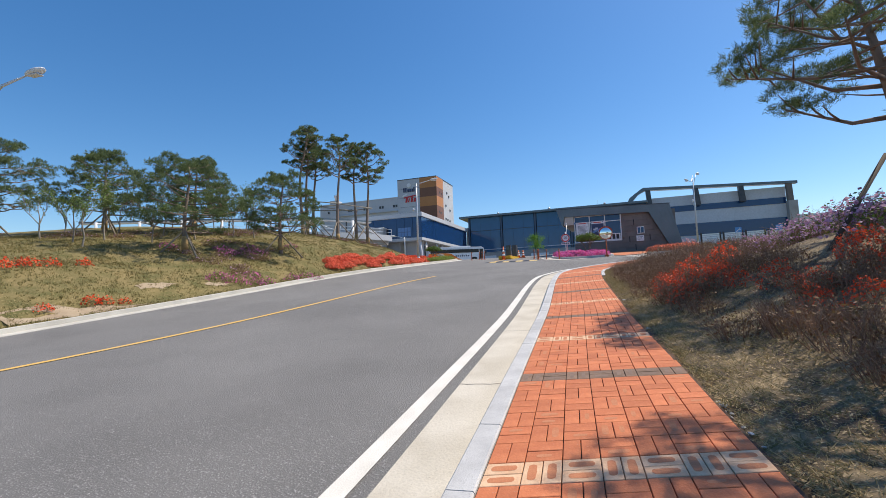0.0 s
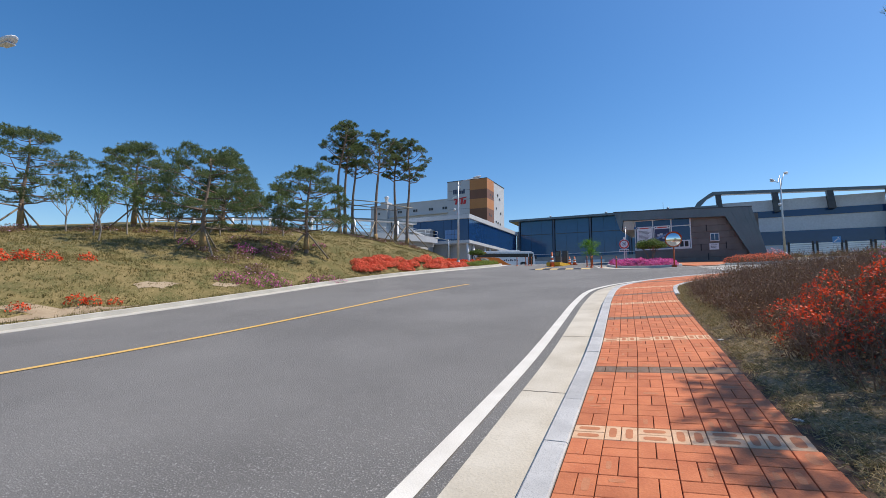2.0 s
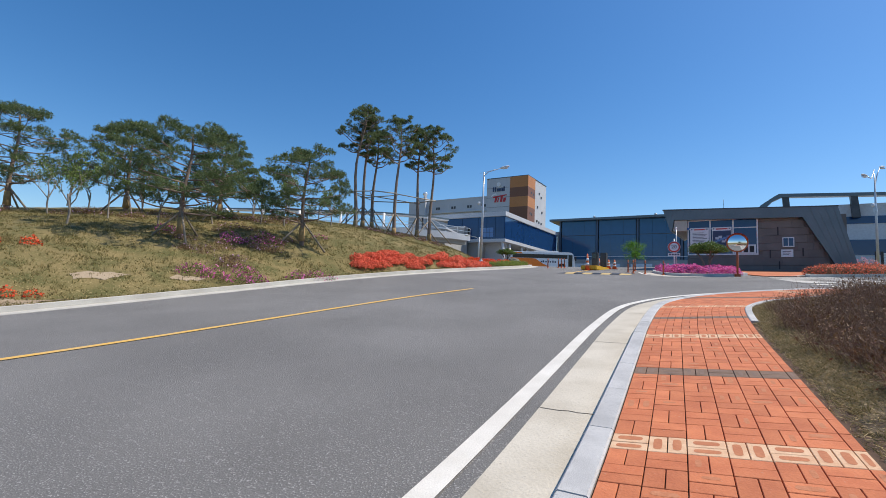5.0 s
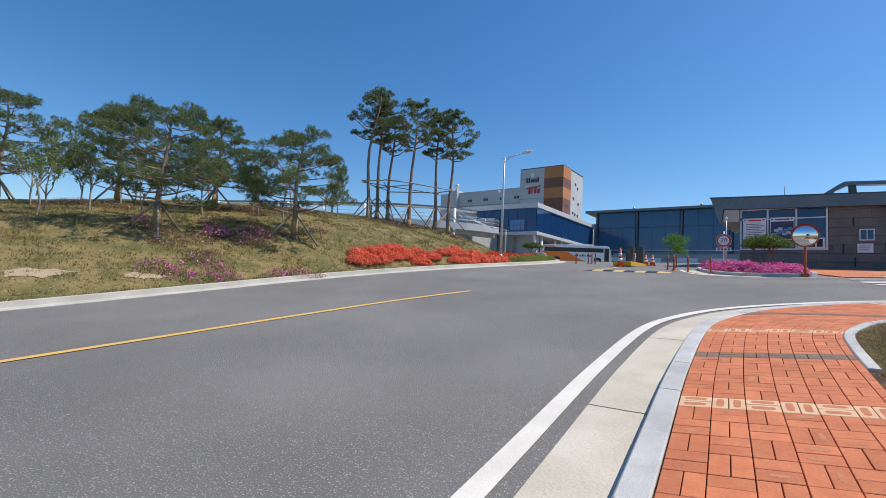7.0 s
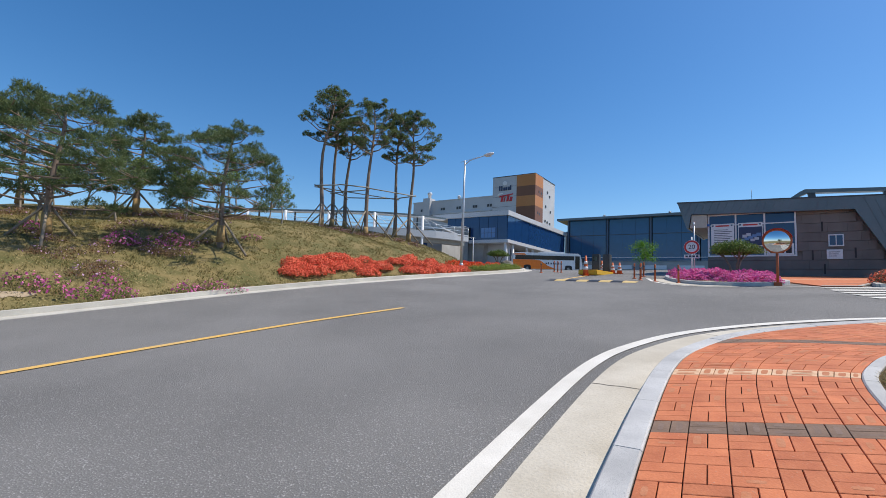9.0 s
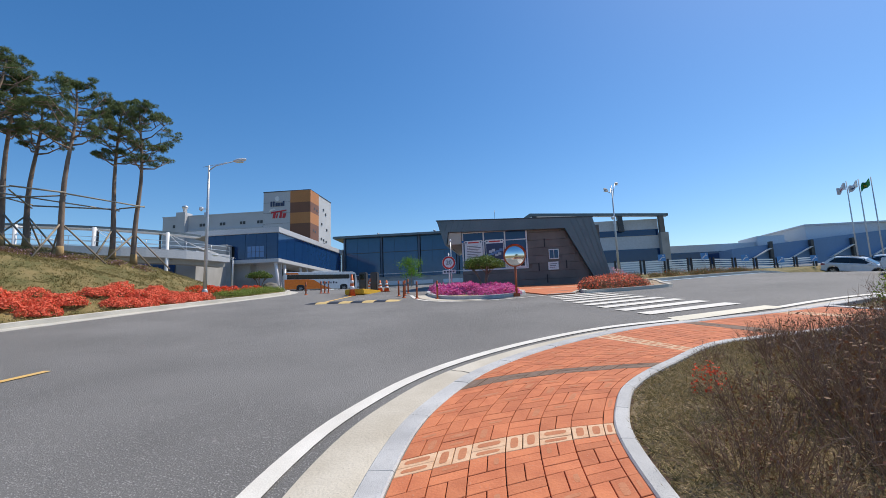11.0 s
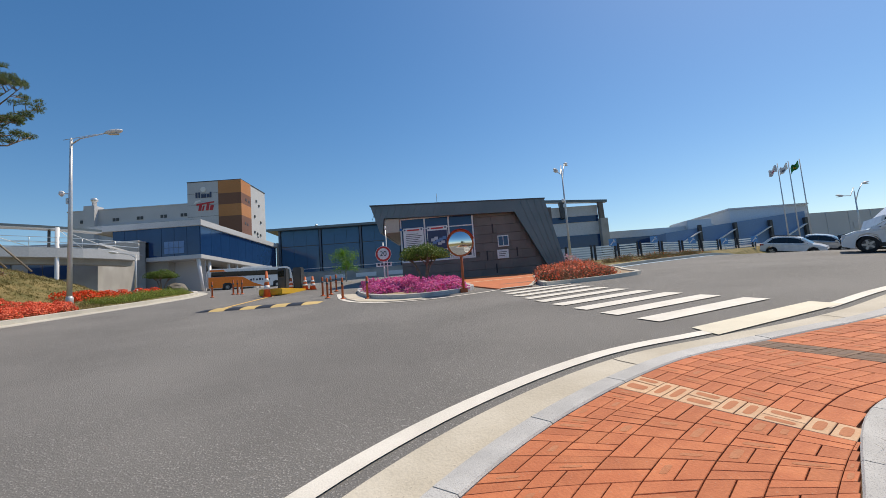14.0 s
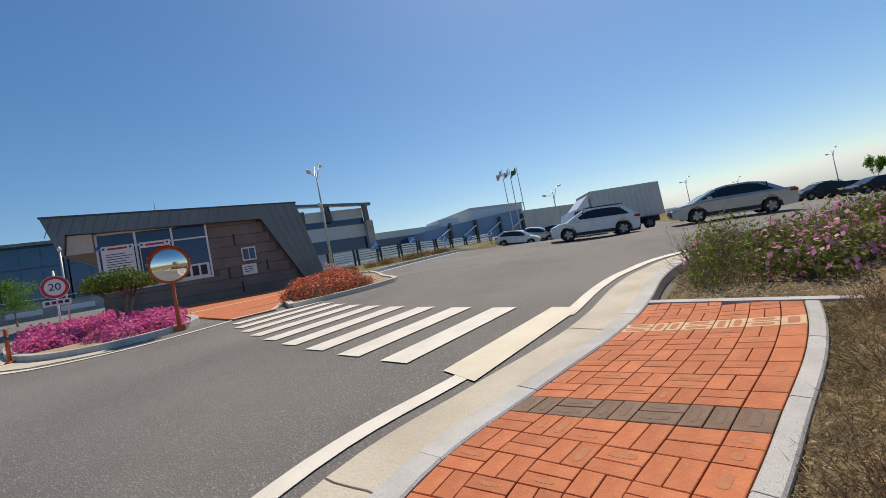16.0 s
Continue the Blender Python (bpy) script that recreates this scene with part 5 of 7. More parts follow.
ORANGE_P = mat("coach_orange", (0.95, 0.22, 0.02), (0.9, 0.2, 0.02), 0.3, 4, 0.25, spec=0.5)
bus = thing("coach", 2.6, 90.5, road_z(2.6, 90.5), "orange and white coach parked beside the canopy", "bus", turn=12)
bus_out = [(-5.95, 0.55), (-5.9, 2.7), (-5.7, 3.05), (-5.3, 3.2), (5.2, 3.2), (5.65, 2.95), (5.95, 1.7), (5.98, 0.6), (5.8, 0.35), (-5.8, 0.35)]
bus_body = prism(bmesh.new(), bus_out, -1.25, 1.25)
bmesh.ops.bevel(bus_body, geom=[e for e in bus_body.edges if abs(e.verts[0].co.y - e.verts[1].co.y) < 1e-5], offset=0.09, segments=2, affect='EDGES')
shell = part("body", bus_body, CAR_WHITE, bus)
part("orange_panel", prism(bmesh.new(), [(-5.86, 0.42), (1.6, 0.42), (0.2, 0.95), (-1.3, 1.9), (-2.2, 2.0), (-5.86, 2.0)], -1.262, 1.262), ORANGE_P, shell, "sweeping orange livery")
part("orange_roof_edge", prism(bmesh.new(), [(-5.7, 2.78), (-3.6, 2.78), (-3.9, 3.05), (-5.6, 3.02)], -1.262, 1.262), ORANGE_P, shell)
part("window_band", boxed(-5.5, 4.6, -1.27, 1.27, 2.02, 2.74, 0.02), CARGLASS, shell)
for k in range(6):
    slab("window_post", shell, BLACK, -3.9 + 1.5 * k, -3.84 + 1.5 * k, -1.278, 1.278, 2.02, 2.74)
part("windscreen", prism(bmesh.new(), [(5.3, 2.95), (5.66, 2.93), (5.99, 1.7), (6.0, 1.05), (5.6, 1.05)], -1.12, 1.12), CARGLASS, shell)
part("door", boxed(4.75, 5.5, -1.275, -1.2, 0.5, 2.74), CARGLASS, shell)
part("roof_unit", boxed(-1.2, 3.0, -0.9, 0.9, 3.2, 3.42, 0.06), WHITE_M, shell)
for k in range(7):
    slab("text_bar", shell, INK, -0.3 + 0.42 * k, -0.3 + 0.42 * k + (0.28, 0.18, 0.24)[k % 3], -1.268, -1.255, 1.25, 1.62 if k % 2 else 1.52)
for sgn in (-1, 1):
    part("side_mirror", boxed(5.9, 6.2, sgn * 1.35 - 0.1, sgn * 1.35 + 0.1, 1.7, 2.4, 0.03), BLACK, shell)
    part("wheel_well", prism(bmesh.new(), [(2.95, 0.34), (4.25, 0.34), (4.2, 0.95), (3.9, 1.12), (3.3, 1.12), (3.0, 0.95)], sgn * 1.2 - 0.064, sgn * 1.2 + 0.064), BLACK, shell)
    part("wheel_well", prism(bmesh.new(), [(-4.05, 0.34), (-2.75, 0.34), (-2.8, 0.95), (-3.1, 1.12), (-3.7, 1.12), (-4.0, 0.95)], sgn * 1.2 - 0.064, sgn * 1.2 + 0.064), BLACK, shell)
for wx in (-3.4, 3.6):
    for sgn in (-1, 1):
        wheel_at(bus, wx, sgn * 1.17, 0.5, sgn)
tilt_to_slope(bus, 12)


# ---- plants ----
rng = np.random.default_rng(7)


def blades(centres, dirs, lengths, widths, bend=0.0):
    """Thin triangles from centres along dirs."""
    c, d = np.asarray(centres, float), np.asarray(dirs, float)
    d = d / np.linalg.norm(d, axis=1, keepdims=True)
    r = rng.normal(size=d.shape)
    s = np.cross(d, r)
    s /= np.linalg.norm(s, axis=1, keepdims=True) + 1e-9
    L, W = np.asarray(lengths)[:, None], np.asarray(widths)[:, None]
    v = np.stack([c - s * W / 2, c + s * W / 2, c + d * L], 1).reshape(-1, 3)
    return v


def tri_mesh(name, v, material, parent=None, label=""):
    n = len(v) // 3
    me = bpy.data.meshes.new(name)
    me.vertices.add(len(v))
    me.vertices.foreach_set("co", np.asarray(v, np.float32).ravel())
    me.loops.add(3 * n)
    me.loops.foreach_set("vertex_index", np.arange(3 * n, dtype=np.int32))
    me.polygons.add(n)
    me.polygons.foreach_set("loop_start", np.arange(0, 3 * n, 3, dtype=np.int32))
    me.update()
    me.materials.append(material)
    ob = new(name, me)
    if parent is not None:
        ob.parent = parent
    return tagged(ob, label)


def leaf_mesh(name, centres, normals, size, material, parent=None, label="", slim=0.5):
    """Small folded leaves: kite-shaped quads as one mesh."""
    c, nrm = np.asarray(centres, float), np.asarray(normals, float)
    nrm = nrm / (np.linalg.norm(nrm, axis=1, keepdims=True) + 1e-9)
    r = rng.normal(size=c.shape)
    a = np.cross(nrm, r)
    a /= np.linalg.norm(a, axis=1, keepdims=True) + 1e-9
    b = np.cross(nrm, a)
    s = (np.asarray(size) * np.ones(len(c)))[:, None]
    v = np.stack([c - a * s, c + b * s * slim, c + a * s, c - b * s * slim], 1).reshape(-1, 3)
    n = len(c)
    me = bpy.data.meshes.new(name)
    me.vertices.add(4 * n)
    me.vertices.foreach_set("co", v.astype(np.float32).ravel())
    me.loops.add(4 * n)
    me.loops.foreach_set("vertex_index", np.arange(4 * n, dtype=np.int32))
    me.polygons.add(n)
    me.polygons.foreach_set("loop_start", np.arange(0, 4 * n, 4, dtype=np.int32))
    me.update()
    me.materials.append(material)
    ob = new(name, me)
    if parent is not None:
        ob.parent = parent
    return tagged(ob, label)


def tuft_needles(pads, per_pad, needles, length, width):
    """Needle tufts over flattened pads (centre, radius, flatness)."""
    out = []
    for (cx, cy, cz), r, flat in pads:
        k = max(4, int(per_pad * r * r))
        u = rng.normal(size=(k, 3))
        u /= np.linalg.norm(u, axis=1, keepdims=True)
        rad = r * rng.uniform(0.35, 1.0, (k, 1)) ** 0.6
        p = u * rad
        p[:, 2] = np.abs(p[:, 2]) * flat * rng.choice([1, 1, 1, -0.5], k) + 0.0
        p += (cx, cy, cz)
        up = u * 0.8 + np.array([0, 0, 0.75])
        for _ in range(needles):
            d = up + rng.normal(size=(k, 3)) * 0.75
            out.append(blades(p + rng.normal(size=(k, 3)) * 0.03, d, rng.uniform(0.6, 1.1, k) * length, np.full(k, width)))
    return np.concatenate(out)


def pine(x, y, z, h, spread, bare, seed, lean=(0, 0), limbs=24, per_pad=280, needles=12, length=0.12, width=0.023, trunk_r=0.12, label="", stakes=True, wrap=True, climb=0.0, group="pines on the mound", low_pads=0.7):
    """A pine: bent trunk, limbs to flattened pads of needles; bare: the share of the trunk without limbs."""
    rnd = random.Random(seed)
    t = thing("pine_tree", x, y, z, label, "tree", group, turn=rnd.uniform(0, 360) if not any(lean) else 0)
    pts, rad = [], []
    n = 9
    wob = h * (0.025 if h < 8 else 0.034)
    ox, oy = 0.0, 0.0
    for i in range(n + 1):
        f = i / n
        ox = lean[0] * f + wob * math.sin(f * 6.0 + seed) * f
        oy = lean[1] * f + wob * math.cos(f * 5.0 + seed * 1.7) * f
        pts.append((ox, oy, -0.3 + (h * 0.93 + 0.3) * f))
        rad.append(trunk_r * (1.15 - 0.85 * f))
    tb = tube(bmesh.new(), pts, rad, 9)
    trunk = part("trunk", tb, BARK, t)

    def on_trunk(f):
        k = f * n
        i = min(int(k), n - 1)
        a, b = Vector(pts[i]), Vector(pts[i + 1])
        return a.lerp(b, k - i)
    pads = []
    for k in range(limbs):
        f = bare + (0.98 - bare) * (k + 0.4) / limbs
        g = (f - bare) / (1 - bare)
        prof = (0.75 + 0.25 * math.sin(g * math.pi)) * (1 - 0.62 * g ** 1.6)
        reach = spread * prof * rnd.uniform(0.75, 1.12)
        az = k * 2.4 + rnd.uniform(-0.7, 0.7)
        rise = reach * (rnd.uniform(0.02, 0.32) * (0.4 + g) + climb * rnd.uniform(0.2, 1.2)) + h * 0.012
        s = on_trunk(f)
        d = Vector((math.cos(az), math.sin(az), 0))
        side_v = Vector((-d.y, d.x, 0))
        m1 = s + d * reach * 0.4 + Vector((0, 0, rise * 0.15)) + side_v * rnd.uniform(-0.1, 0.1) * reach
        e = s + d * reach + Vector((0, 0, rise))
        r0 = max(0.018, trunk_r * 0.42 * (1 - 0.5 * g))
        lb = bmesh.new()
        tube(lb, [s, m1, e], [r0, r0 * 0.7, r0 * 0.25], 6)
        pads.append((tuple(e), spread * rnd.uniform(0.10, 0.15), 0.7))
        for j in range(4 + (reach > spread * 0.6)):
            w = rnd.uniform(0.5, 1.05)
            q = s.lerp(e, w) + side_v * rnd.choice((-1, 1)) * reach * rnd.uniform(0.18, 0.5) + Vector((0, 0, rnd.uniform(0.0, 0.22) * spread * 0.5))
            st = m1.lerp(e, max(0, (w - 0.4) / 0.6))
            tube(lb, [st, st.lerp(q, 0.55) - Vector((0, 0, 0.03)), q], [r0 * 0.5, r0 * 0.35, r0 * 0.15], 5)
            pads.append((tuple(q), spread * rnd.uniform(0.085, 0.13), low_pads))
        part("limb", lb, BARK, trunk)
    top = on_trunk(1.0)
    for k in range(4):
        pads.append(((top.x + rnd.uniform(-0.15, 0.15) * spread, top.y + rnd.uniform(-0.15, 0.15) * spread, top.z + rnd.uniform(-0.05, 0.1) * spread), spread * 0.17, 0.5))
    tri_mesh("crown", tuft_needles(pads, per_pad / max(0.3, spread * 0.25) ** 2 * 0.5, needles, length, width), NEEDLE, t)
    if wrap:
        w0, w1 = on_trunk(0.10 if h < 8 else 0.03), on_trunk(0.24 if h < 8 else 0.09)
        part("straw_wrap", tube(bmesh.new(), [w0, w0.lerp(w1, 0.5), w1], [trunk_r * 1.45, trunk_r * 1.3, trunk_r * 1.2], 10), STRAW, t, "straw wrapping round the trunk")
    if stakes:
        hs = 1.6 if h < 8 else 2.3
        s0 = on_trunk(min(0.9, hs / h))
        for k in range(3):
            a = 2.1 * k + rnd.uniform(-0.2, 0.2)
            rr = hs * 0.9
            part("stake", tube(bmesh.new(), [(rr * math.cos(a), rr * math.sin(a), -0.35), tuple(s0 + Vector((-0.12 * math.cos(a), -0.12 * math.sin(a), 0.12)))], [0.05, 0.045], 6), STAKE, t)
    return t


PINE_L = "green pine tree with straw-wrapped trunk and wooden stakes on the mound"
for x, y, h, sp_, seed in ((-13.8, 23.4, 5.2, 3.0, 3), (-10.2, 27.5, 5.1, 2.8, 5), (-20.9, 26.9, 5.1, 2.8, 8), (-16.5, 29.0, 4.9, 2.6, 11), (-25.1, 24.0, 5.5, 3.2, 19)):
    pine(x, y, soil_z(x, y), h, sp_, 0.27, seed, label=PINE_L)
TALL_L = "tall slender pine with a bare trunk and high crown"
TALL = ((-13.0, 40.6, 10.9, 2.1, 21), (-13.2, 42.6, 10.2, 1.7, 22), (-13.1, 44.6, 9.8, 1.7, 23), (-10.0, 41.8, 10.6, 2.1, 24), (-8.9, 45.0, 10.4, 1.8, 26), (-7.7, 45.0, 10.4, 2.1, 27))
for x, y, h, sp_, seed in TALL:
    pine(x, y, soil_z(x, y), h, sp_, 0.62, seed, limbs=20, per_pad=210, length=0.13, label=TALL_L, trunk_r=0.15, group="tall pines", low_pads=0.8, climb=0.5)
# bamboo rails that tie the tall pines together
ties = thing("support_rails", -12.9, 40.5, soil_z(-12.9, 40.5), "bamboo rails tied between the tall pine trunks", "tree support")
zr = 3.1
loop = [(-13.6, 40.4), (-11.8, 40.6), (-9.8, 41.6), (-7.2, 44.8), (-8.8, 45.4), (-13.2, 45.0), (-13.5, 42.6)]
for k in range(len(loop)):
    (x0, y0), (x1, y1) = loop[k], loop[(k + 1) % len(loop)]
    part("rail", tube(bmesh.new(), [(x0 + 12.9, y0 - 40.5, zr + 0.1 * (k % 2)), (x1 + 12.9, y1 - 40.5, zr + 0.05)], [0.045, 0.045], 6), BAMBOO, ties)
for (x0, y0), (x1, y1) in ((loop[0], loop[4]), (loop[1], loop[5]), (loop[2], loop[6])):
    part("rail", tube(bmesh.new(), [(x0 + 12.9, y0 - 40.5, zr - 0.1), (x1 + 12.9, y1 - 40.5, zr - 0.1)], [0.04, 0.04], 6), BAMBOO, ties)
# the pine over the sidewalk
NX, NY = 8.8, 7.5
pine(NX, NY, soil_z(NX, NY), 4.5, 2.6, 0.45, 33, limbs=22, per_pad=250, needles=18, length=0.13, width=0.011, trunk_r=0.13, label="large pine leaning over the brick sidewalk", stakes=False, wrap=False, group="pines by the sidewalk", lean=(-1.3, 0.1), low_pads=0.5, climb=0.3)
pine(6.8, 3.0, soil_z(6.8, 3.0), 5.3, 2.2, 0.45, 37, limbs=17, per_pad=200, needles=14, length=0.15, width=0.010, trunk_r=0.17, label="large pine on the bank shading the sidewalk", stakes=False, wrap=False, group="pines by the sidewalk", lean=(-1.1, 0.1), low_pads=0.5)
DARK_WOOD = mat("dark_wood", (0.06, 0.048, 0.038), (0.09, 0.072, 0.056), 3, 40, 0.85, 0.3)
prop = thing("tree_prop", 6.05, 7.0, soil_z(6.05, 7.0), "long dark wooden prop leaning against the pine", "tree support")
part("pole", tube(bmesh.new(), [(-0.12, 0, -0.3), (1.25, 0.05, 1.6)], [0.04, 0.035], 8), DARK_WOOD, prop)

# ---- young bare trees along the crest ----
PALE_BARK = mat("pale_bark", (0.30, 0.27, 0.23), (0.22, 0.19, 0.16), 5, 40, 0.9)
LEAF_Y = leafy("young_leaves", (0.13, 0.20, 0.05), (0.22, 0.28, 0.09), 0.35)
LEAF_B = leafy("azalea_leaves", (0.12, 0.19, 0.03), (0.24, 0.29, 0.06), 0.35)
LEAF_H = leafy("hedge_leaves", (0.15, 0.22, 0.035), (0.30, 0.36, 0.08), 0.35)
LEAF_G = leafy("bright_leaves", (0.10, 0.24, 0.02), (0.17, 0.33, 0.04), 0.35)


def young_tree(x, y, h, seed, leaves=500, leaf_m=None, label="young thin tree with pale branches and sparse leaves", leaf=0.05, z=None, group="young trees"):
    rnd = random.Random(seed)
    t = thing("young_tree", x, y, soil_z(x, y) if z is None else z, label, "tree", group)
    bm = bmesh.new()
    tips = []

    def grow(p, d, ln, r, level):
        e = p + d * ln
        mid = p + d * ln * 0.5 + Vector((rnd.uniform(-1, 1), rnd.uniform(-1, 1), 0)) * ln * 0.06
        tube(bm, [p, mid, e], [r, r * 0.8, r * 0.6], 5, False)
        if level >= 2:
            tips.append((p, e))
        if level < 4:
            for k in range(3 if level < 2 else 2):
                nd = (d + Vector((rnd.uniform(-1, 1), rnd.uniform(-1, 1), rnd.uniform(-0.1, 0.6))) * 0.65).normalized()
                grow(p.lerp(e, rnd.uniform(0.55, 1.0)), nd, ln * rnd.uniform(0.55, 0.8), r * 0.55, level + 1)
    grow(Vector((0, 0, -0.2)), Vector((rnd.uniform(-0.1, 0.1), rnd.uniform(-0.1, 0.1), 1)), h * 0.36, 0.05, 0)
    part("trunk", bm, PALE_BARK, t)
    if leaves:
        c = np.array([tuple(a.lerp(b, rnd.random())) for a, b in (rnd.choice(tips) for _ in range(leaves))])
        c += rng.normal(size=c.shape) * 0.02 * h
        leaf_mesh("foliage", c, rng.normal(size=c.shape) + (0, 0, 0.6), rng.uniform(0.6, 1.2, leaves) * leaf, leaf_m or LEAF_Y, t)
    return t


k = 0
for x, y in ((-17.8, 21.5), (-18.6, 24.0), (-20.5, 27.5), (-17.6, 27.4), (-18.3, 30.6), (-16.0, 31.4), (-14.9, 33.4), (-14.3, 29.8), (-21.8, 23.6), (-23.0, 26.5), (-15.8, 35.0), (-13.6, 35.4), (-17.6, 33.6), (-22.5, 29.5), (-24.5, 21.8), (-16.6, 24.9), (-15.4, 27.2), (-13.2, 30.6), (-19.2, 22.6), (-12.2, 34.6), (-19.5, 31.5)):
    k += 1
    young_tree(x, y, 3.3 + 1.2 * ((k * 37) % 10) / 10, 100 + k, leaves=900 if k % 3 else 350, leaf=0.06)
small = young_tree(10.6, 49.4, 2.7, 160, 0, LEAF_G, "small bright green tree before the glass hall", 0.075, road_z(10.6, 49.4), "garden trees")
rs_ = random.Random(44)
pc = []
for k in range(16):
    a_, r_0 = rs_.uniform(0, 6.28), rs_.uniform(0.1, 0.85)
    pc.append((r_0 * math.cos(a_), r_0 * math.sin(a_), rs_.uniform(1.1, 2.4) - 0.3 * r_0))
pc = np.repeat(np.array(pc), 170, 0)
pc = pc + rng.normal(size=pc.shape) * (0.22, 0.22, 0.17)
leaf_mesh("foliage", pc, rng.normal(size=pc.shape) + (0, 0, 0.6), rng.uniform(0.6, 1.2, len(pc)) * 0.055, LEAF_G, small)
for x, y, s in ((68, 12, 170), (74, 6, 172)):
    young_tree(x, y, 5.0, s, 3000, LEAF_G, "leafy green tree at the car park's edge", 0.085, road_z(x, y), "car park trees")


# ---- shrubs ----
def dome(n, rx, ry, h, fill=0.55):
    u = rng.normal(size=(n, 3))
    u[:, 2] = np.abs(u[:, 2])
    u /= np.linalg.norm(u, axis=1, keepdims=True)
    p = u * rng.uniform(fill, 1.0, (n, 1)) * np.array([rx, ry, h])
    lump = 1 + 0.16 * np.sin(u[:, 0] * 7 + u[:, 1] * 5) * np.cos(u[:, 1] * 8)
    return p * lump[:, None], u


def shrub(name, rx, ry, h, blossom, blossoms, leaves, twigs, label, category="shrub", size=0.035, leaf_m=None, leaf_size=0.03, group=""):
    """A shrub: twigs, leaves and blossoms over an uneven dome; made once, then copied."""
    t = thing(name, 0, 0, 0, label, category, group)
    if twigs:
        n0 = max(8, int(twigs * 0.45))
        a = rng.uniform(0, 2 * np.pi, n0)
        rr = rng.uniform(0, 1, n0) ** 0.5
        c = np.stack([np.cos(a) * rr * rx * 0.7, np.sin(a) * rr * ry * 0.7, np.full(n0, -0.04)], 1)
        d = np.stack([np.cos(a) * rr * 0.55, np.sin(a) * rr * 0.55, np.ones(n0)], 1) + rng.normal(size=(n0, 3)) * 0.2
        ln = rng.uniform(0.5, 0.95, n0) * h
        rows = []
        for level, (fork, width) in enumerate(((2, 0.010), (3, 0.0065), (0, 0.0045))):
            rows.append(blades(c, d, ln, np.full(len(c), width)))
            if fork:
                c = np.repeat(c, fork, 0) + np.repeat(d / np.linalg.norm(d, axis=1, keepdims=True) * ln[:, None], fork, 0) * rng.uniform(0.35, 0.85, (len(c) * fork, 1))
                d = np.repeat(d, fork, 0)
                d = d / np.linalg.norm(d, axis=1, keepdims=True) + rng.normal(size=d.shape) * 0.5 + (0, 0, 0.25)
                ln = np.repeat(ln, fork) * rng.uniform(0.3, 0.6, len(c))
        tri_mesh("stem", np.concatenate(rows), TWIG, t)
    if leaves:
        p, u = dome(leaves, rx, ry, h, 0.45)
        leaf_mesh("foliage", p, u + rng.normal(size=u.shape) * 0.7, rng.uniform(0.6, 1.2, leaves) * leaf_size, leaf_m or GREEN_LEAF, t)
    if blossoms:
        p, u = dome(blossoms, rx, ry, h * 1.02, 0.82)
        leaf_mesh("blossom", p, u + rng.normal(size=u.shape) * 0.6, rng.uniform(0.6, 1.25, blossoms) * size, blossom, t, "", 0.8)
    return t


PURPLE_AZ = leafy("azalea_purple", (0.42, 0.20, 0.38), (0.62, 0.44, 0.56), 0.3)
SALMON_AZ = leafy("azalea_salmon", (0.78, 0.13, 0.07), (0.90, 0.26, 0.15), 0.3)
DRY_LEAF = leafy("dry_leaves", (0.17, 0.075, 0.045), (0.24, 0.16, 0.07), 0.2)
SOFT_PINK_AZ = leafy("azalea_soft_pink", (0.80, 0.26, 0.50), (0.86, 0.45, 0.62), 0.3)
PALE_AZ = leafy("azalea_pale", (0.62, 0.42, 0.42), (0.70, 0.30, 0.45), 0.3)


def scatter(first, places, flat_z=None):
    """The first at the first place, copies at the others: (x, y, scale)."""
    r = random.Random(len(places) * 7 + 1)
    for i, (x, y, s) in enumerate(places):
        z = soil_z(x, y) if flat_z is None else flat_z(x, y)
        m = Matrix.LocRotScale((x, y, z - 0.02), Euler((0, 0, r.uniform(0, 6.28))), (s, s, s * r.uniform(0.85, 1.15)))
        if i == 0:
            first.matrix_basis = m
        else:
            c = first.copy()
            scene.collection.objects.link(c)
            for ch in first.children:
                d = ch.copy()
                scene.collection.objects.link(d)
                d.parent = c
            c.matrix_basis = m


def scatter_stuff(first, places, label):
    """Many alike small shrubs joined, one mesh a part."""
    r = random.Random(3)
    ms = []
    for x, y, sc in places:
        ms.append(np.array(Matrix.LocRotScale((x, y, soil_z(x, y) - 0.02), Euler((0, 0, r.uniform(0, 6.28))), (sc, sc, sc))))
    for ch in list(first.children):
        me = ch.data
        pv = np.empty(len(me.vertices) * 3)
        me.vertices.foreach_get("co", pv)
        pv = pv.reshape(-1, 3)
        n = len(me.loops) // len(me.polygons)
        allv = np.concatenate([pv @ m[:3, :3].T + m[:3, 3] for m in ms])
        me2 = bpy.data.meshes.new(ch.name)
        cnt = len(allv) // n
        me2.vertices.add(len(allv))
        me2.vertices.foreach_set("co", allv.astype(np.float32).ravel())
        me2.loops.add(len(allv))
        me2.loops.foreach_set("vertex_index", np.arange(len(allv), dtype=np.int32))
        me2.polygons.add(cnt)
        me2.polygons.foreach_set("loop_start", np.arange(0, len(allv), n, dtype=np.int32))
        me2.update()
        me2.materials.append(me.materials[0])
        ch.data = me2
    first.matrix_basis = Matrix.Identity(4)
    tagged(first, label, "shrubs", "", "stuff")


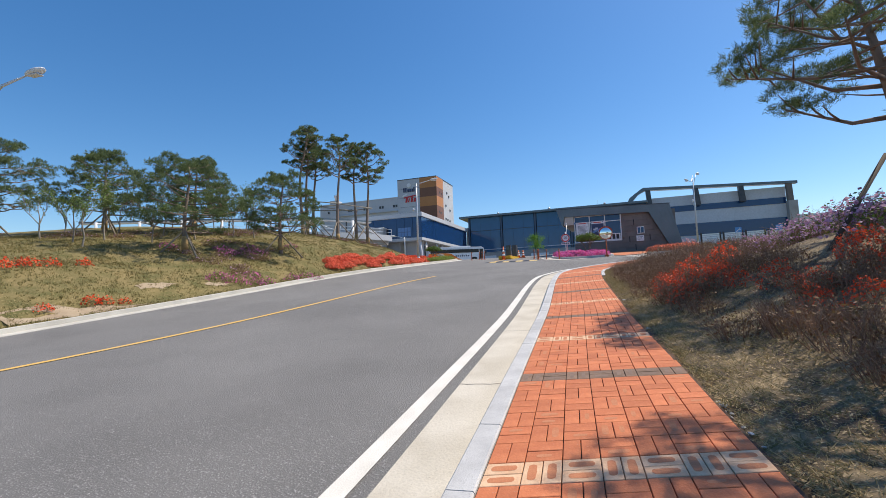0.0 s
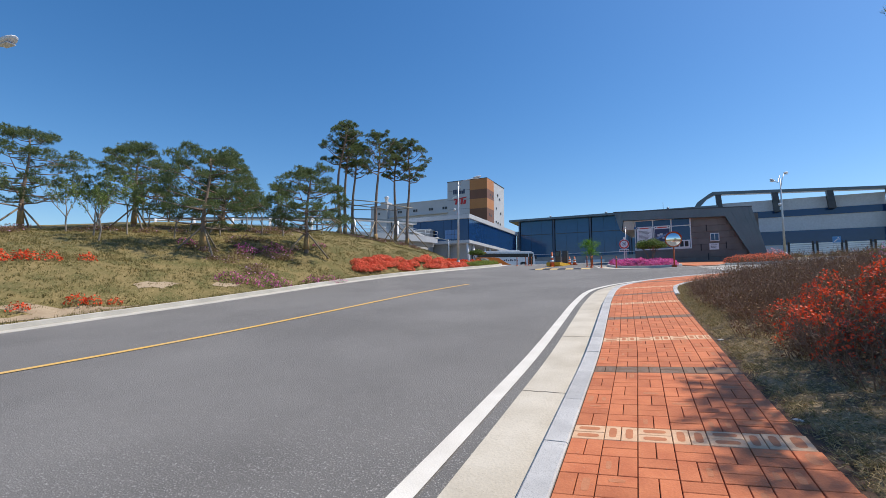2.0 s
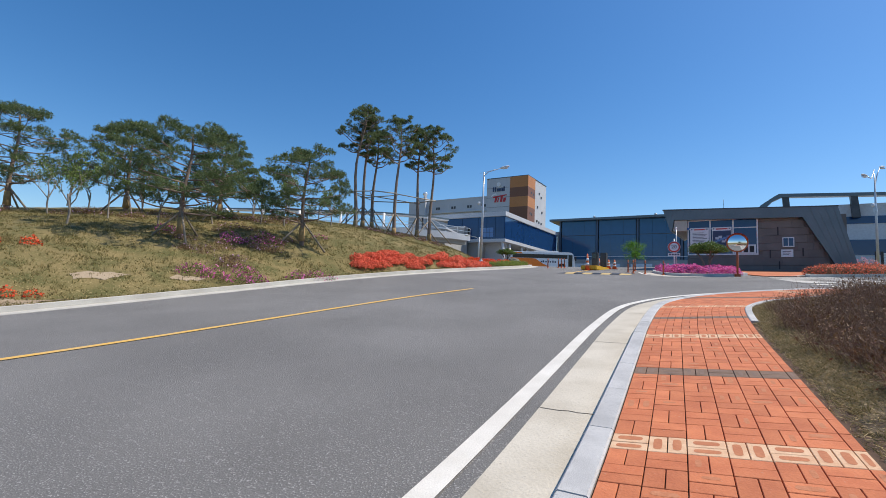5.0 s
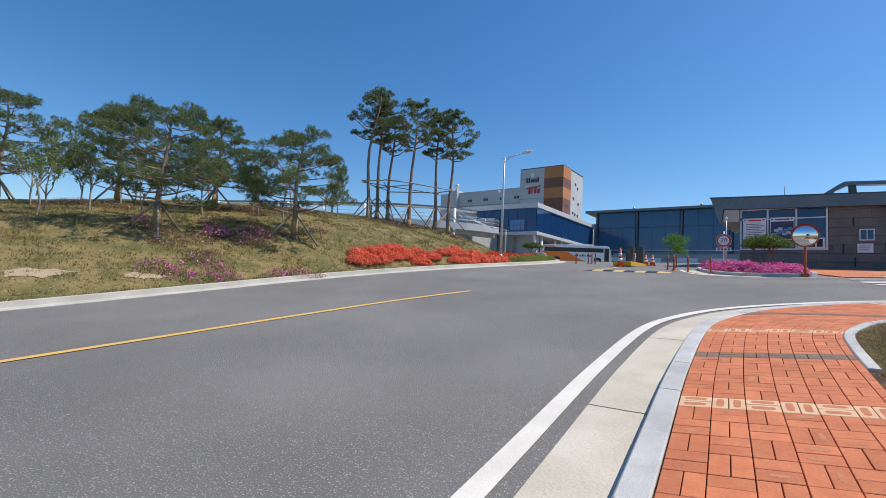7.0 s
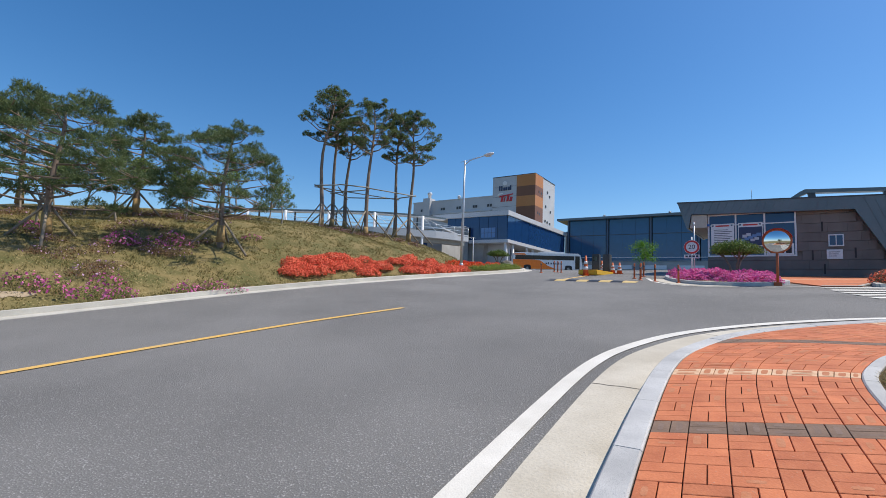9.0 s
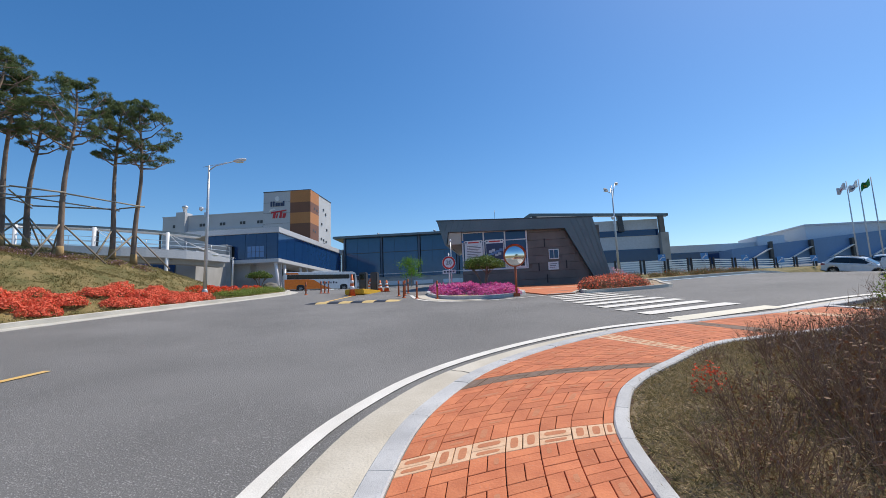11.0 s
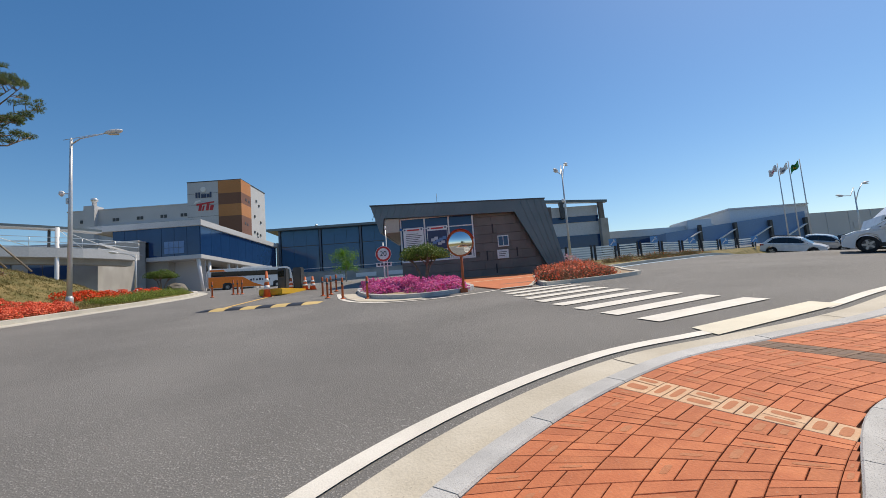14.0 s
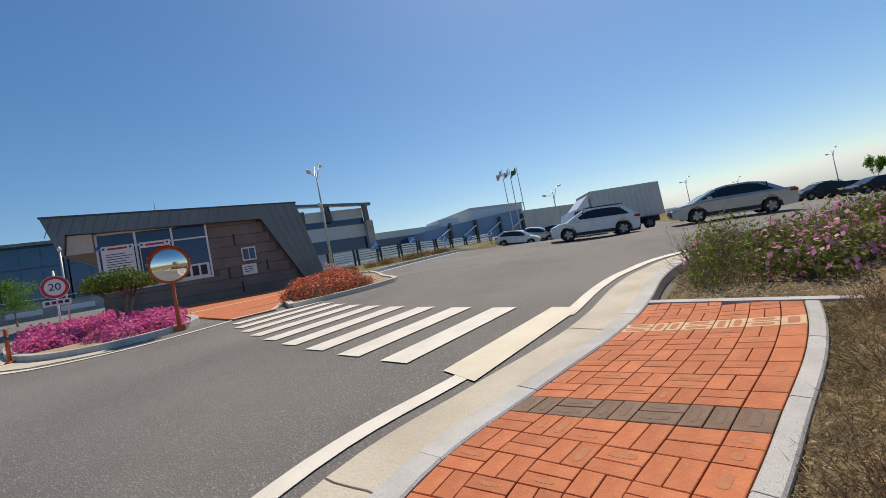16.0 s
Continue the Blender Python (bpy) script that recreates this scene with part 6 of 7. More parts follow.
# red azalea drift along the foot of the tall pines
drift = []
r_ = random.Random(4)
for k in range(62):
    f = k / 61
    f = f * 0.92 if f < 0.52 else f * 0.92 + 0.08
    x, y = -7.4 + 5.3 * f, 28.0 + 9.4 * f
    off = r_.uniform(-0.9, 0.7) * (0.55 + 0.6 * math.sin(f * 3.1416 * 2.0) ** 2)
    drift.append((x - 0.85 * off, y + 0.5 * off, r_.uniform(0.75, 1.1)))
scatter(shrub("azalea", 0.55, 0.5, 0.38, SALMON_AZ, 900, 200, 30, "low azalea bush covered in salmon-red blossom", size=0.036, group="red azaleas on the mound"), drift)
r2 = [(-3.4, 42.3, 0.9), (-2.8, 42.9, 0.9), (-3.1, 43.6, 0.9), (-2.2, 43.8, 0.8), (-2.7, 45.0, 0.9), (-2.0, 45.4, 0.8), (-1.4, 46.2, 0.8), (-0.9, 47.0, 0.8)]
scatter(shrub("azalea", 0.7, 0.6, 0.55, RED_AZ, 420, 260, 30, "red azalea bush by the office lawn", size=0.055, group="red azaleas by the office"), r2)
small_red = [(-13.0, 14.3, 0.7), (-12.5, 15.6, 0.8), (-12.25, 15.95, 0.7), (-11.9, 16.4, 0.6), (-16.9, 15.8, 0.9), (-16.5, 16.4, 0.9), (-16.1, 17.0, 0.9), (-15.75, 17.55, 0.9), (-15.1, 18.4, 0.8), (-17.2, 15.2, 0.9), (-16.4, 17.0, 0.8)]
scatter(shrub("azalea", 0.42, 0.4, 0.4, RED_AZ, 110, 60, 60, "small red azalea on bare sandy soil", size=0.05, group="small red azaleas"), small_red)
pinks = [(-10.8, 20.9, 1.0), (-10.2, 21.3, 1.0), (-9.6, 21.8, 1.1), (-9.0, 22.3, 0.9), (-9.9, 22.6, 0.9), (-8.3, 24.0, 0.9), (-7.7, 24.5, 0.9), (-7.2, 25.0, 0.8), (-11.7, 25.6, 1.0), (-12.3, 24.9, 1.1), (-11.1, 26.2, 1.0), (-13.0, 25.6, 1.0), (-11.9, 26.8, 1.0), (-10.3, 29.6, 0.9), (-15.0, 23.8, 0.9)]
scatter(shrub("azalea", 0.55, 0.5, 0.42, PINK_AZ, 90, 260, 80, "pink azalea bush half in bloom on the mound", size=0.045, group="pink azaleas on the mound"), pinks)
brown = []
for k in range(30):
    brown.append((-14.9 + 4.6 * r_.random(), 22.2 + 5.6 * r_.random(), r_.uniform(0.7, 1.1)))
for k in range(26):
    f = r_.random()
    brown.append((-14.5 + 7.4 * f + r_.uniform(-0.8, 0.8), 38.2 + 5.6 * f + r_.uniform(-0.8, 0.8), r_.uniform(0.7, 1.1)))
for k in range(34):
    f = r_.random()
    brown.append((-24.5 + 11.5 * f, 20.5 + 12.5 * f + r_.uniform(-1.6, 1.6), r_.uniform(0.8, 1.2)))
scatter_stuff(shrub("low_shrubs", 0.55, 0.5, 0.35, PURPLE_AZ, 18, 170, 110, "low brown twiggy shrub on the mound", leaf_m=DRY_LEAF, leaf_size=0.035), brown, "low brown twiggy shrubs scattered over the mound")
patches_ = [(-12.25, 14.9, 1.9, 0.55), (-12.0, 18.4, 0.7, 0.25), (-7.9, 23.6, 0.6, 0.18), (-7.0, 25.6, 0.7, 0.2), (-10.6, 20.4, 0.5, 0.16)]
for px_, py_, pa, pb in patches_:
    ring = [(px_ + (pa * math.cos(a) * 0.55 + pb * math.sin(a) * -0.83) * (1 + 0.28 * math.sin(3 * a + px_) + 0.16 * math.sin(7 * a)), py_ + (pa * math.cos(a) * 0.83 + pb * math.sin(a) * 0.55) * (1 + 0.25 * math.cos(2 * a) + 0.16 * math.cos(5 * a))) for a in [k * 0.3927 for k in range(16)]]
    bm = bmesh.new()
    mid = bm.verts.new((px_, py_, soil_z(px_, py_) + 0.03))
    vs = [bm.verts.new((x, y, soil_z(x, y) + 0.02)) for x, y in ring]
    for i in range(16):
        bm.faces.new((mid, vs[i], vs[(i + 1) % 16]))
    tagged(part("bare_soil", bm, SOIL), "patch of bare pale soil in the grass", "soil", "", "structure")

# planting beside the sidewalk
def bank_places(n, s0, s1, d0, d1, seed, sc=(0.8, 1.2)):
    r = random.Random(seed)
    out = []
    while len(out) < n:
        x, y, _h = on_kerb(r.uniform(s0, s1), U0 + WALK_W + r.uniform(d0, d1))
        out.append((x, y, r.uniform(*sc)))
    return out


S0, S7, S14 = s_at(lambda x, y: y > -2), s_at(lambda x, y: y > 8.5), s_at(lambda x, y: y > 15.5)
scatter(shrub("low_shrub", 0.42, 0.4, 0.38, RED_AZ, 0, 260, 150, "brown-red twiggy azalea not yet in leaf", leaf_m=DRY_LEAF, leaf_size=0.022, group="bank shrubs"), bank_places(50, S0, S7, 0.95, 3.0, 1) + bank_places(70, S7, S14, 0.6, 2.6, 6))
scatter_stuff(shrub("low_shrubs", 0.42, 0.4, 0.38, RED_AZ, 0, 160, 190, "brown twiggy azalea with some dry leaves", leaf_m=DRY_LEAF, leaf_size=0.022), bank_places(60, S0, S14, 1.3, 5.2, 2), "brown twiggy azaleas with dry leaves higher on the bank")
scatter(shrub("azalea", 0.4, 0.4, 0.55, RED_AZ, 340, 120, 90, "twiggy azalea with bright red blossom on the bank", size=0.023, leaf_m=DRY_LEAF, leaf_size=0.022, group="red azaleas on the bank"), [(4.5, 8.9, 0.8), (4.9, 9.3, 0.9), (5.3, 9.6, 0.9), (5.0, 10.1, 0.8), (5.6, 10.3, 0.9), (6.2, 10.9, 0.8), (5.7, 9.2, 0.7), (4.4, 4.6, 0.6), (5.2, 5.0, 0.6), (4.75, 5.6, 0.7), (5.5, 5.6, 0.8), (5.9, 6.2, 0.8), (4.2, 5.0, 0.5), (5.0, 6.6, 0.8), (6.3, 5.6, 0.8), (4.3, 7.9, 0.8), (4.8, 8.2, 0.9), (5.4, 8.6, 0.9), (5.0, 7.5, 0.6), (6.2, 9.9, 0.9), (6.7, 10.4, 0.9)])
crest = []
for k in range(46):
    f = r_.random()
    crest.append((6.6 + 4.2 * f + r_.uniform(-0.7, 1.2), 4.5 + 9.5 * f + r_.uniform(-1.0, 1.0), r_.uniform(0.8, 1.2)))
scatter(shrub("azalea", 0.55, 0.5, 0.62, PURPLE_AZ, 190, 260, 60, "azalea with pale purple blossom on top of the bank", size=0.035, leaf_m=GREEN_LEAF, group="purple azaleas on the bank"), crest)
scatter(shrub("azalea", 0.5, 0.5, 0.55, PALE_AZ, 150, 260, 60, "yellow-green azalea with pale pink blossom on the bank", size=0.035, leaf_m=LEAF_Y, group="pale azaleas on the bank"), [(9.4 + 3.4 * r_.random(), 12.0 + 4.0 * r_.random(), r_.uniform(0.8, 1.1)) for _ in range(26)])
inner = []
while len(inner) < 190:
    x, y = r_.uniform(5.2, 12.4), r_.uniform(11.5, 18.4)
    d = float(side(EDGE, np.array([x]), np.array([y]))[0])
    if d > 0.42 and math.hypot(x - 7.3, y - 17.25) > 0.6 and (d < 1.7 or r_.random() < 0.6):
        inner.append((x, y, r_.uniform(0.85, 1.15) * min(0.97, 0.56 + 0.33 * (d - 0.42))))
scatter(shrub("low_shrub", 0.46, 0.46, 0.6, RED_AZ, 0, 150, 100, "bare brown twiggy azalea in the corner bed", leaf_m=DRY_LEAF, leaf_size=0.02, group="corner bed shrubs"), inner)
scatter(shrub("azalea", 0.17, 0.15, 0.3, RED_AZ, 130, 0, 30, "sprig of red azalea blossom among bare twigs", size=0.016, leaf_m=DRY_LEAF, group="red sprigs"), [(7.3, 17.25, 1.0), (8.5, 16.6, 0.5)])
green = []
while len(green) < 54:
    x, y = r_.uniform(12.7, 18.5), r_.uniform(13.5, 19.5)
    d = float(side(EDGE, np.array([x]), np.array([y]))[0])
    if d > (0.35 if x > 13.6 else 0.75):
        green.append((x, y, r_.uniform(0.8, 1.15)))
scatter(shrub("azalea", 0.45, 0.45, 0.46, SOFT_PINK_AZ, 60, 520, 90, "green azalea with clusters of pink blossom", size=0.04, leaf_m=LEAF_B, leaf_size=0.036, group="pink azaleas by the crossing"), green[:50] + [(13.7, 18.6, 0.9), (14.4, 18.7, 1.0), (14.0, 18.1, 1.0), (14.8, 19.0, 0.9), (13.5, 17.3, 1.0), (15.2, 18.7, 1.0)])
scatter(shrub("low_shrub", 0.32, 0.32, 0.75, PINK_AZ, 0, 240, 60, "upright brown stems budding green at the crossing", leaf_m=LEAF_B, leaf_size=0.032, group="budding shrubs"), green[50:] + [(13.15, 19.3, 0.8), (13.5, 19.35, 0.9), (13.9, 19.4, 0.9), (14.3, 19.35, 1.0), (14.7, 19.3, 1.0), (13.3, 18.9, 0.8), (13.8, 19.0, 0.95), (15.1, 19.2, 1.0), (14.3, 18.95, 0.9)])

def within(poly, x, y):
    odd = False
    for i in range(len(poly)):
        (xa, ya), (xb, yb) = poly[i], poly[i - 1]
        if (ya > y) != (yb > y) and x < (xb - xa) * (y - ya) / (yb - ya) + xa:
            odd = not odd
    return odd


# island, beds by the gate, lawn by the office
isl = []
while len(isl) < 46:
    x, y = r_.uniform(8.9, 12.9), r_.uniform(30.8, 37.5)
    inside = float(side(spline(ISLAND + ISLAND[:1], 0.4), np.array([x]), np.array([y]))[0])
    if within(ISLAND, x, y) and abs(inside) > 0.35:
        isl.append((x, y, r_.uniform(0.85, 1.15)))
MAGENTA_AZ = leafy("azalea_magenta", (0.66, 0.07, 0.32), (0.80, 0.26, 0.52), 0.35)
scatter(shrub("azalea", 0.5, 0.5, 0.36, MAGENTA_AZ, 520, 140, 20, "low azalea bush full of magenta blossom", size=0.04, group="magenta azaleas on the island"), isl, lambda x, y: road_z(x, y) + 0.1)
hedge = []
while len(hedge) < 75:
    x, y = r_.uniform(13.6, 21.4), r_.uniform(28.6, 36.8)
    inside = float(side(spline(BED + BED[:1], 0.4), np.array([x]), np.array([y]))[0])
    if within(BED, x, y) and abs(inside) > 0.18 and (y - 28.5) * 4.6 - (x - 16.0) * 7.1 > 0:
        hedge.append((x, y, r_.uniform(0.85, 1.15)))
scatter(shrub("azalea", 0.45, 0.45, 0.42, SALMON_AZ, 95, 380, 120, "azalea hedge bush with orange-red blossom on top", size=0.035, leaf_m=DRY_LEAF, leaf_size=0.03, group="azalea hedge by the gate"), hedge, lambda x, y: road_z(x, y) + 0.09)
scatter(shrub("low_shrub", 0.5, 0.45, 0.45, RED_AZ, 8, 260, 90, "low shrub in the strip before the fence", leaf_m=leafy("mixed_leaves", (0.15, 0.13, 0.04), (0.24, 0.17, 0.06), 0.2), leaf_size=0.035, group="fence strip shrubs"), [(x, 36.4 + (x - 21) * 0.17 + r_.uniform(0, 1.6), r_.uniform(0.8, 1.1)) for x in np.linspace(21.2, 34.5, 34)], lambda x, y: road_z(x, y) + 0.1)
scatter(shrub("hedge_bush", 0.6, 0.5, 0.5, RED_AZ, 0, 700, 30, "clipped bright green hedge bush by the drive", leaf_m=LEAF_H, leaf_size=0.04, group="green hedge"), [(-0.9 + 1.7 * f, 39.6 + 6.2 * f, 0.75) for f in np.linspace(0, 1, 16)] + [(-1.6 + 1.75 * f, 40.0 + 6.2 * f, 0.8) for f in np.linspace(0, 1, 14)])


def umbrella_tree(x, y, z, h, r, label, stems=3):
    """A clipped flat-topped garden tree on several stems."""
    t = thing("garden_tree", x, y, z, label, "tree", "garden trees")
    bm = bmesh.new()
    rnd = random.Random(int(x * 10))
    for k in range(stems):
        a = 2.1 * k + 0.5
        tube(bm, [(0.06 * math.cos(a), 0.06 * math.sin(a), -0.1), (0.2 * math.cos(a), 0.2 * math.sin(a), h * 0.35), (0.5 * r * math.cos(a), 0.5 * r * math.sin(a), h * 0.68)], [0.05, 0.04, 0.025], 6)
        for j in range(3):
            b = a + rnd.uniform(-0.8, 0.8)
            tube(bm, [(0.3 * r * math.cos(a), 0.3 * r * math.sin(a), h * 0.5), (0.8 * r * math.cos(b), 0.8 * r * math.sin(b), h * 0.74)], [0.025, 0.012], 5)
    part("trunk", bm, BARK, t)
    n = 6500
    p, u = dome(n, r, r, h * 0.34, 0.4)
    p[:, 2] += h * 0.66
    leaf_mesh("crown", p, u + rng.normal(size=u.shape) * 0.8, rng.uniform(0.6, 1.2, n) * 0.045, GREEN_LEAF, t)
    return t


umbrella_tree(11.0, 33.2, road_z(11.0, 33.2) + 0.1, 1.7, 1.0, "low flat-topped green garden tree on the island")
umbrella_tree(-1.1, 50.0, soil_z(-1.1, 50), 1.5, 0.95, "wide clipped green garden pine by the office")
scatter(shrub("azalea", 0.6, 0.6, 0.9, PALE_AZ, 180, 240, 120, "pale pink flowering shrub beside the gate house", size=0.05, leaf_m=LEAF_Y, group="pale shrubs at the gate"), [(20.6, 37.2, 1.1), (21.3, 37.6, 1.0)], road_z)
rock = bmesh.new()
bmesh.ops.create_icosphere(rock, subdivisions=3, radius=0.62)
for v in rock.verts:
    v.co *= 1 + 0.3 * noise.noise(v.co * 2)
    v.co.z *= 0.6
ro = part("boulder", rock, mat("boulder_stone", (0.12, 0.11, 0.10), (0.2, 0.19, 0.17), 2, 20, 0.9, 0.8))
ro.matrix_world = pose(-0.3, 50.6, soil_z(-0.3, 50.6) + 0.25)
tagged(ro, "dark garden boulder beside the clipped tree", "rock")

# ---- grass ----
GRASS_B = leafy("grass_blades", (0.38, 0.295, 0.13), (0.12, 0.122, 0.036), 0.2, 0.8)


BANK_B = leafy("bank_grass_blades", (0.56, 0.43, 0.24), (0.16, 0.145, 0.055), 0.2, 0.8)


def grass_field(name, pts, heights, label, per=5, width=0.008, blade_m=None, flop=0.55):
    n = len(pts)
    zs = soil_np(pts[:, 0], pts[:, 1])[0]
    c = np.repeat(np.column_stack([pts, zs - 0.01]), per, 0) + rng.normal(size=(n * per, 3)) * (0.03, 0.03, 0)
    d = rng.normal(size=(n * per, 3)) * flop
    d[:, 2] = 1
    v = blades(c, d, np.repeat(heights, per) * rng.uniform(0.5, 1.2, n * per), np.full(n * per, width))
    return tagged(tri_mesh(name, v, blade_m or GRASS_B), label, "grass", "", "stuff")


near_pts, near_h = [], []
gr = random.Random(12)
for k in range(24000):
    s = gr.uniform(S0, S_END)
    d = 0.01 + abs(gr.gauss(0, 1.2))
    x, y, _h = on_kerb(s, edge_u(on_kerb(s, 0)[0]) + (0.15 if s > S_IN else 0.0) + d)
    near_pts.append((x, y))
    near_h.append(gr.uniform(0.04, 0.10))
grass_field("bank_grass", np.array(near_pts), np.array(near_h), "dry straw-coloured grass tufts along the sidewalk", 7, 0.008, BANK_B, 2.2)
bed_pts = np.array([(gr.uniform(4.5, 12.6), gr.uniform(11, 19.6)) for _ in range(60000)])
db = side(EDGE, bed_pts[:, 0], bed_pts[:, 1])
bed_pts = bed_pts[(db > 0.13) & (db < 1.5 + 1.2 * rng.random(len(db)))]
grass_field("bed_grass", bed_pts, rng.uniform(0.04, 0.12, len(bed_pts)), "short dry tangled grass in the corner bed", 6, 0.007, BANK_B, 2.4)
mound, mh = [], []
while len(mound) < 62000:
    x, y = gr.uniform(-24, 0), gr.uniform(10, 48)
    lush = noise.noise(Vector((x * 0.8, y * 0.8, 7.0))) + 0.5 * noise.noise(Vector((x * 2.6, y * 2.6, 1.0)))
    if gr.random() > 0.62 + 0.8 * lush:
        continue
    mound.append((x, y))
    mh.append(gr.uniform(0.04, 0.12) * (1.1 + 0.9 * max(0.0, lush)))
mound = np.array(mound)
dl = -side(LEFT, mound[:, 0], mound[:, 1])
ok = (dl > 0.3) & (dl < 15)
grass_field("mound_grass", mound[ok], np.array(mh)[ok], "short dry grass on the mound across the road", 5, 0.02)
corner = np.array([(gr.uniform(12.2, 22), gr.uniform(6, 20.5)) for _ in range(26000)])
dc = side(EDGE, corner[:, 0], corner[:, 1])
corner = corner[(dc > 0.04) & (dc < 4.5)]
grass_field("corner_grass", corner, rng.uniform(0.04, 0.11, len(corner)), "dry brown grass among the shrubs by the crossing", 6, 0.008, BANK_B, 2.0)


# pale stone chips along the foot of the bank
pebble_v, pebble_f = [], []
for k in range(150):
    s_p = sr.uniform(S0 + 2, S_IN - 0.2)
    if math.sin(s_p * 1.9) + math.sin(s_p * 0.83 + 1) < -0.1:
        continue
    px_, py_, _h = on_kerb(s_p, edge_u(on_kerb(s_p, 0)[0]) + sr.uniform(-0.01, 0.10))
    r_p, turn_p = sr.uniform(0.010, 0.030), sr.uniform(0, 6.28)
    b_ = len(pebble_v)
    for ring_z, ring_r in ((-0.3, 0.9), (0.25, 1.0), (0.55, 0.55)):
        for i in range(7):
            a_ = turn_p + 2 * math.pi * i / 7
            w_ = ring_r * r_p * sr.uniform(0.75, 1.2)
            pebble_v.append((px_ + w_ * 1.5 * math.cos(a_) * math.cos(turn_p) - w_ * math.sin(a_) * math.sin(turn_p), py_ + w_ * 1.5 * math.cos(a_) * math.sin(turn_p) + w_ * math.sin(a_) * math.cos(turn_p), soil_z(px_, py_) + 0.012 + ring_z * r_p))
    for q_ in (0, 7):
        pebble_f += [(b_ + q_ + i, b_ + q_ + (i + 1) % 7, b_ + q_ + 7 + (i + 1) % 7, b_ + q_ + 7 + i) for i in range(7)]
    pebble_f.append(tuple(b_ + 14 + i for i in range(7)))
tagged(mesh_of("stone_chips", pebble_v, pebble_f, GRANITE), "pale stone chips along the foot of the bank", "stones", "", "stuff")


# ---- bricks of the sidewalk ----
MOD = 0.234
ROWS_AT = (-28, -21, -14, -7, 0, 7, 14, 21, 28, 35, 42, 49, 56, 60, 64)
KERB_AT = (16.5, 18.62, 20.55, 22.45, 24.1, 26.05, 28.05, 29.75, 31.3, 33.1, 36.4, 38.08, 39.8, 40.8, 41.8)
INNER_AT = (16.8, 18.82, 20.7, 22.6, 24.4, 26.35, 28.45, 30.3, 32.05, 35.05, 36.2, 38.52, 40.25, 41.2, 42.2)


def paver_at(row, u):
    """The place of a point of the paving: row of pavers and distance from the kerb."""
    if row < -28:
        s = 16.5 + 0.3 * (u - 0.1) / 1.42 + (row + 28) * 0.279
    else:
        f = (u - 0.1) / 1.42
        s = float(np.interp(row, ROWS_AT, KERB_AT)) * (1 - f) + float(np.interp(row, ROWS_AT, INNER_AT)) * f
    x, y, _h = on_kerb(s, u)
    return Vector((x, y, road_z(x, y) + 0.12)), s


BRICK_FADE = mat("brick_worn", (0.52, 0.22, 0.115), (0.48, 0.18, 0.085), 14.0, 70, 0.85, 0.3)
BRICK_DFADE = mat("brick_brown_worn", (0.23, 0.16, 0.125), (0.19, 0.13, 0.10), 9.0, 70, 0.85, 0.3)


def brick_data(name, base, oval=None, rx=0.07, ry=0.025):
    """One paver, 0.228 x 0.111, with eased edges; oval: a worn or stamped mark on top."""
    hx, hy, e, dp = 0.1138, 0.0553, 0.003, 0.05
    v = [(sx * hx, sy * hy, -dp) for sx, sy in ((-1, -1), (1, -1), (1, 1), (-1, 1))]
    v += [(sx * hx, sy * hy, -e) for sx, sy in ((-1, -1), (1, -1), (1, 1), (-1, 1))]
    v += [(sx * (hx - e), sy * (hy - e), 0) for sx, sy in ((-1, -1), (1, -1), (1, 1), (-1, 1))]
    f = []
    for k in (0, 4):
        for i in range(4):
            f.append((k + i, k + (i + 1) % 4, k + 4 + (i + 1) % 4, k + 4 + i))
    f.append((8, 9, 10, 11))
    n0 = len(f)
    if oval:
        b = len(v)
        for i in range(12):
            a = 2 * math.pi * i / 12
            c, s = math.cos(a), math.sin(a)
            v.append(((rx - ry) * (1 if c > 0 else -1) + ry * c if abs(c) > 0.01 else 0, ry * s, 0.0012))
        f.append(tuple(range(b, b + 12)))
    me = bpy.data.meshes.new(name)
    me.from_pydata(v, [], f)
    me.materials.append(base)
    if oval:
        me.materials.append(oval)
        me.polygons[n0].material_index = 1
    return me


RED_PLAIN, RED_WORN = brick_data("brick", BRICK), brick_data("brick", BRICK, BRICK_FADE)
RED_WORN2 = brick_data("brick", BRICK, BRICK_FADE, 0.05, 0.018)
CREAM, BROWN_B = brick_data("brick", BRICK_LIGHT, BRICK_OVAL, 0.08, 0.028), brick_data("brick", BRICK_DARK, BRICK_DFADE, 0.07, 0.02)

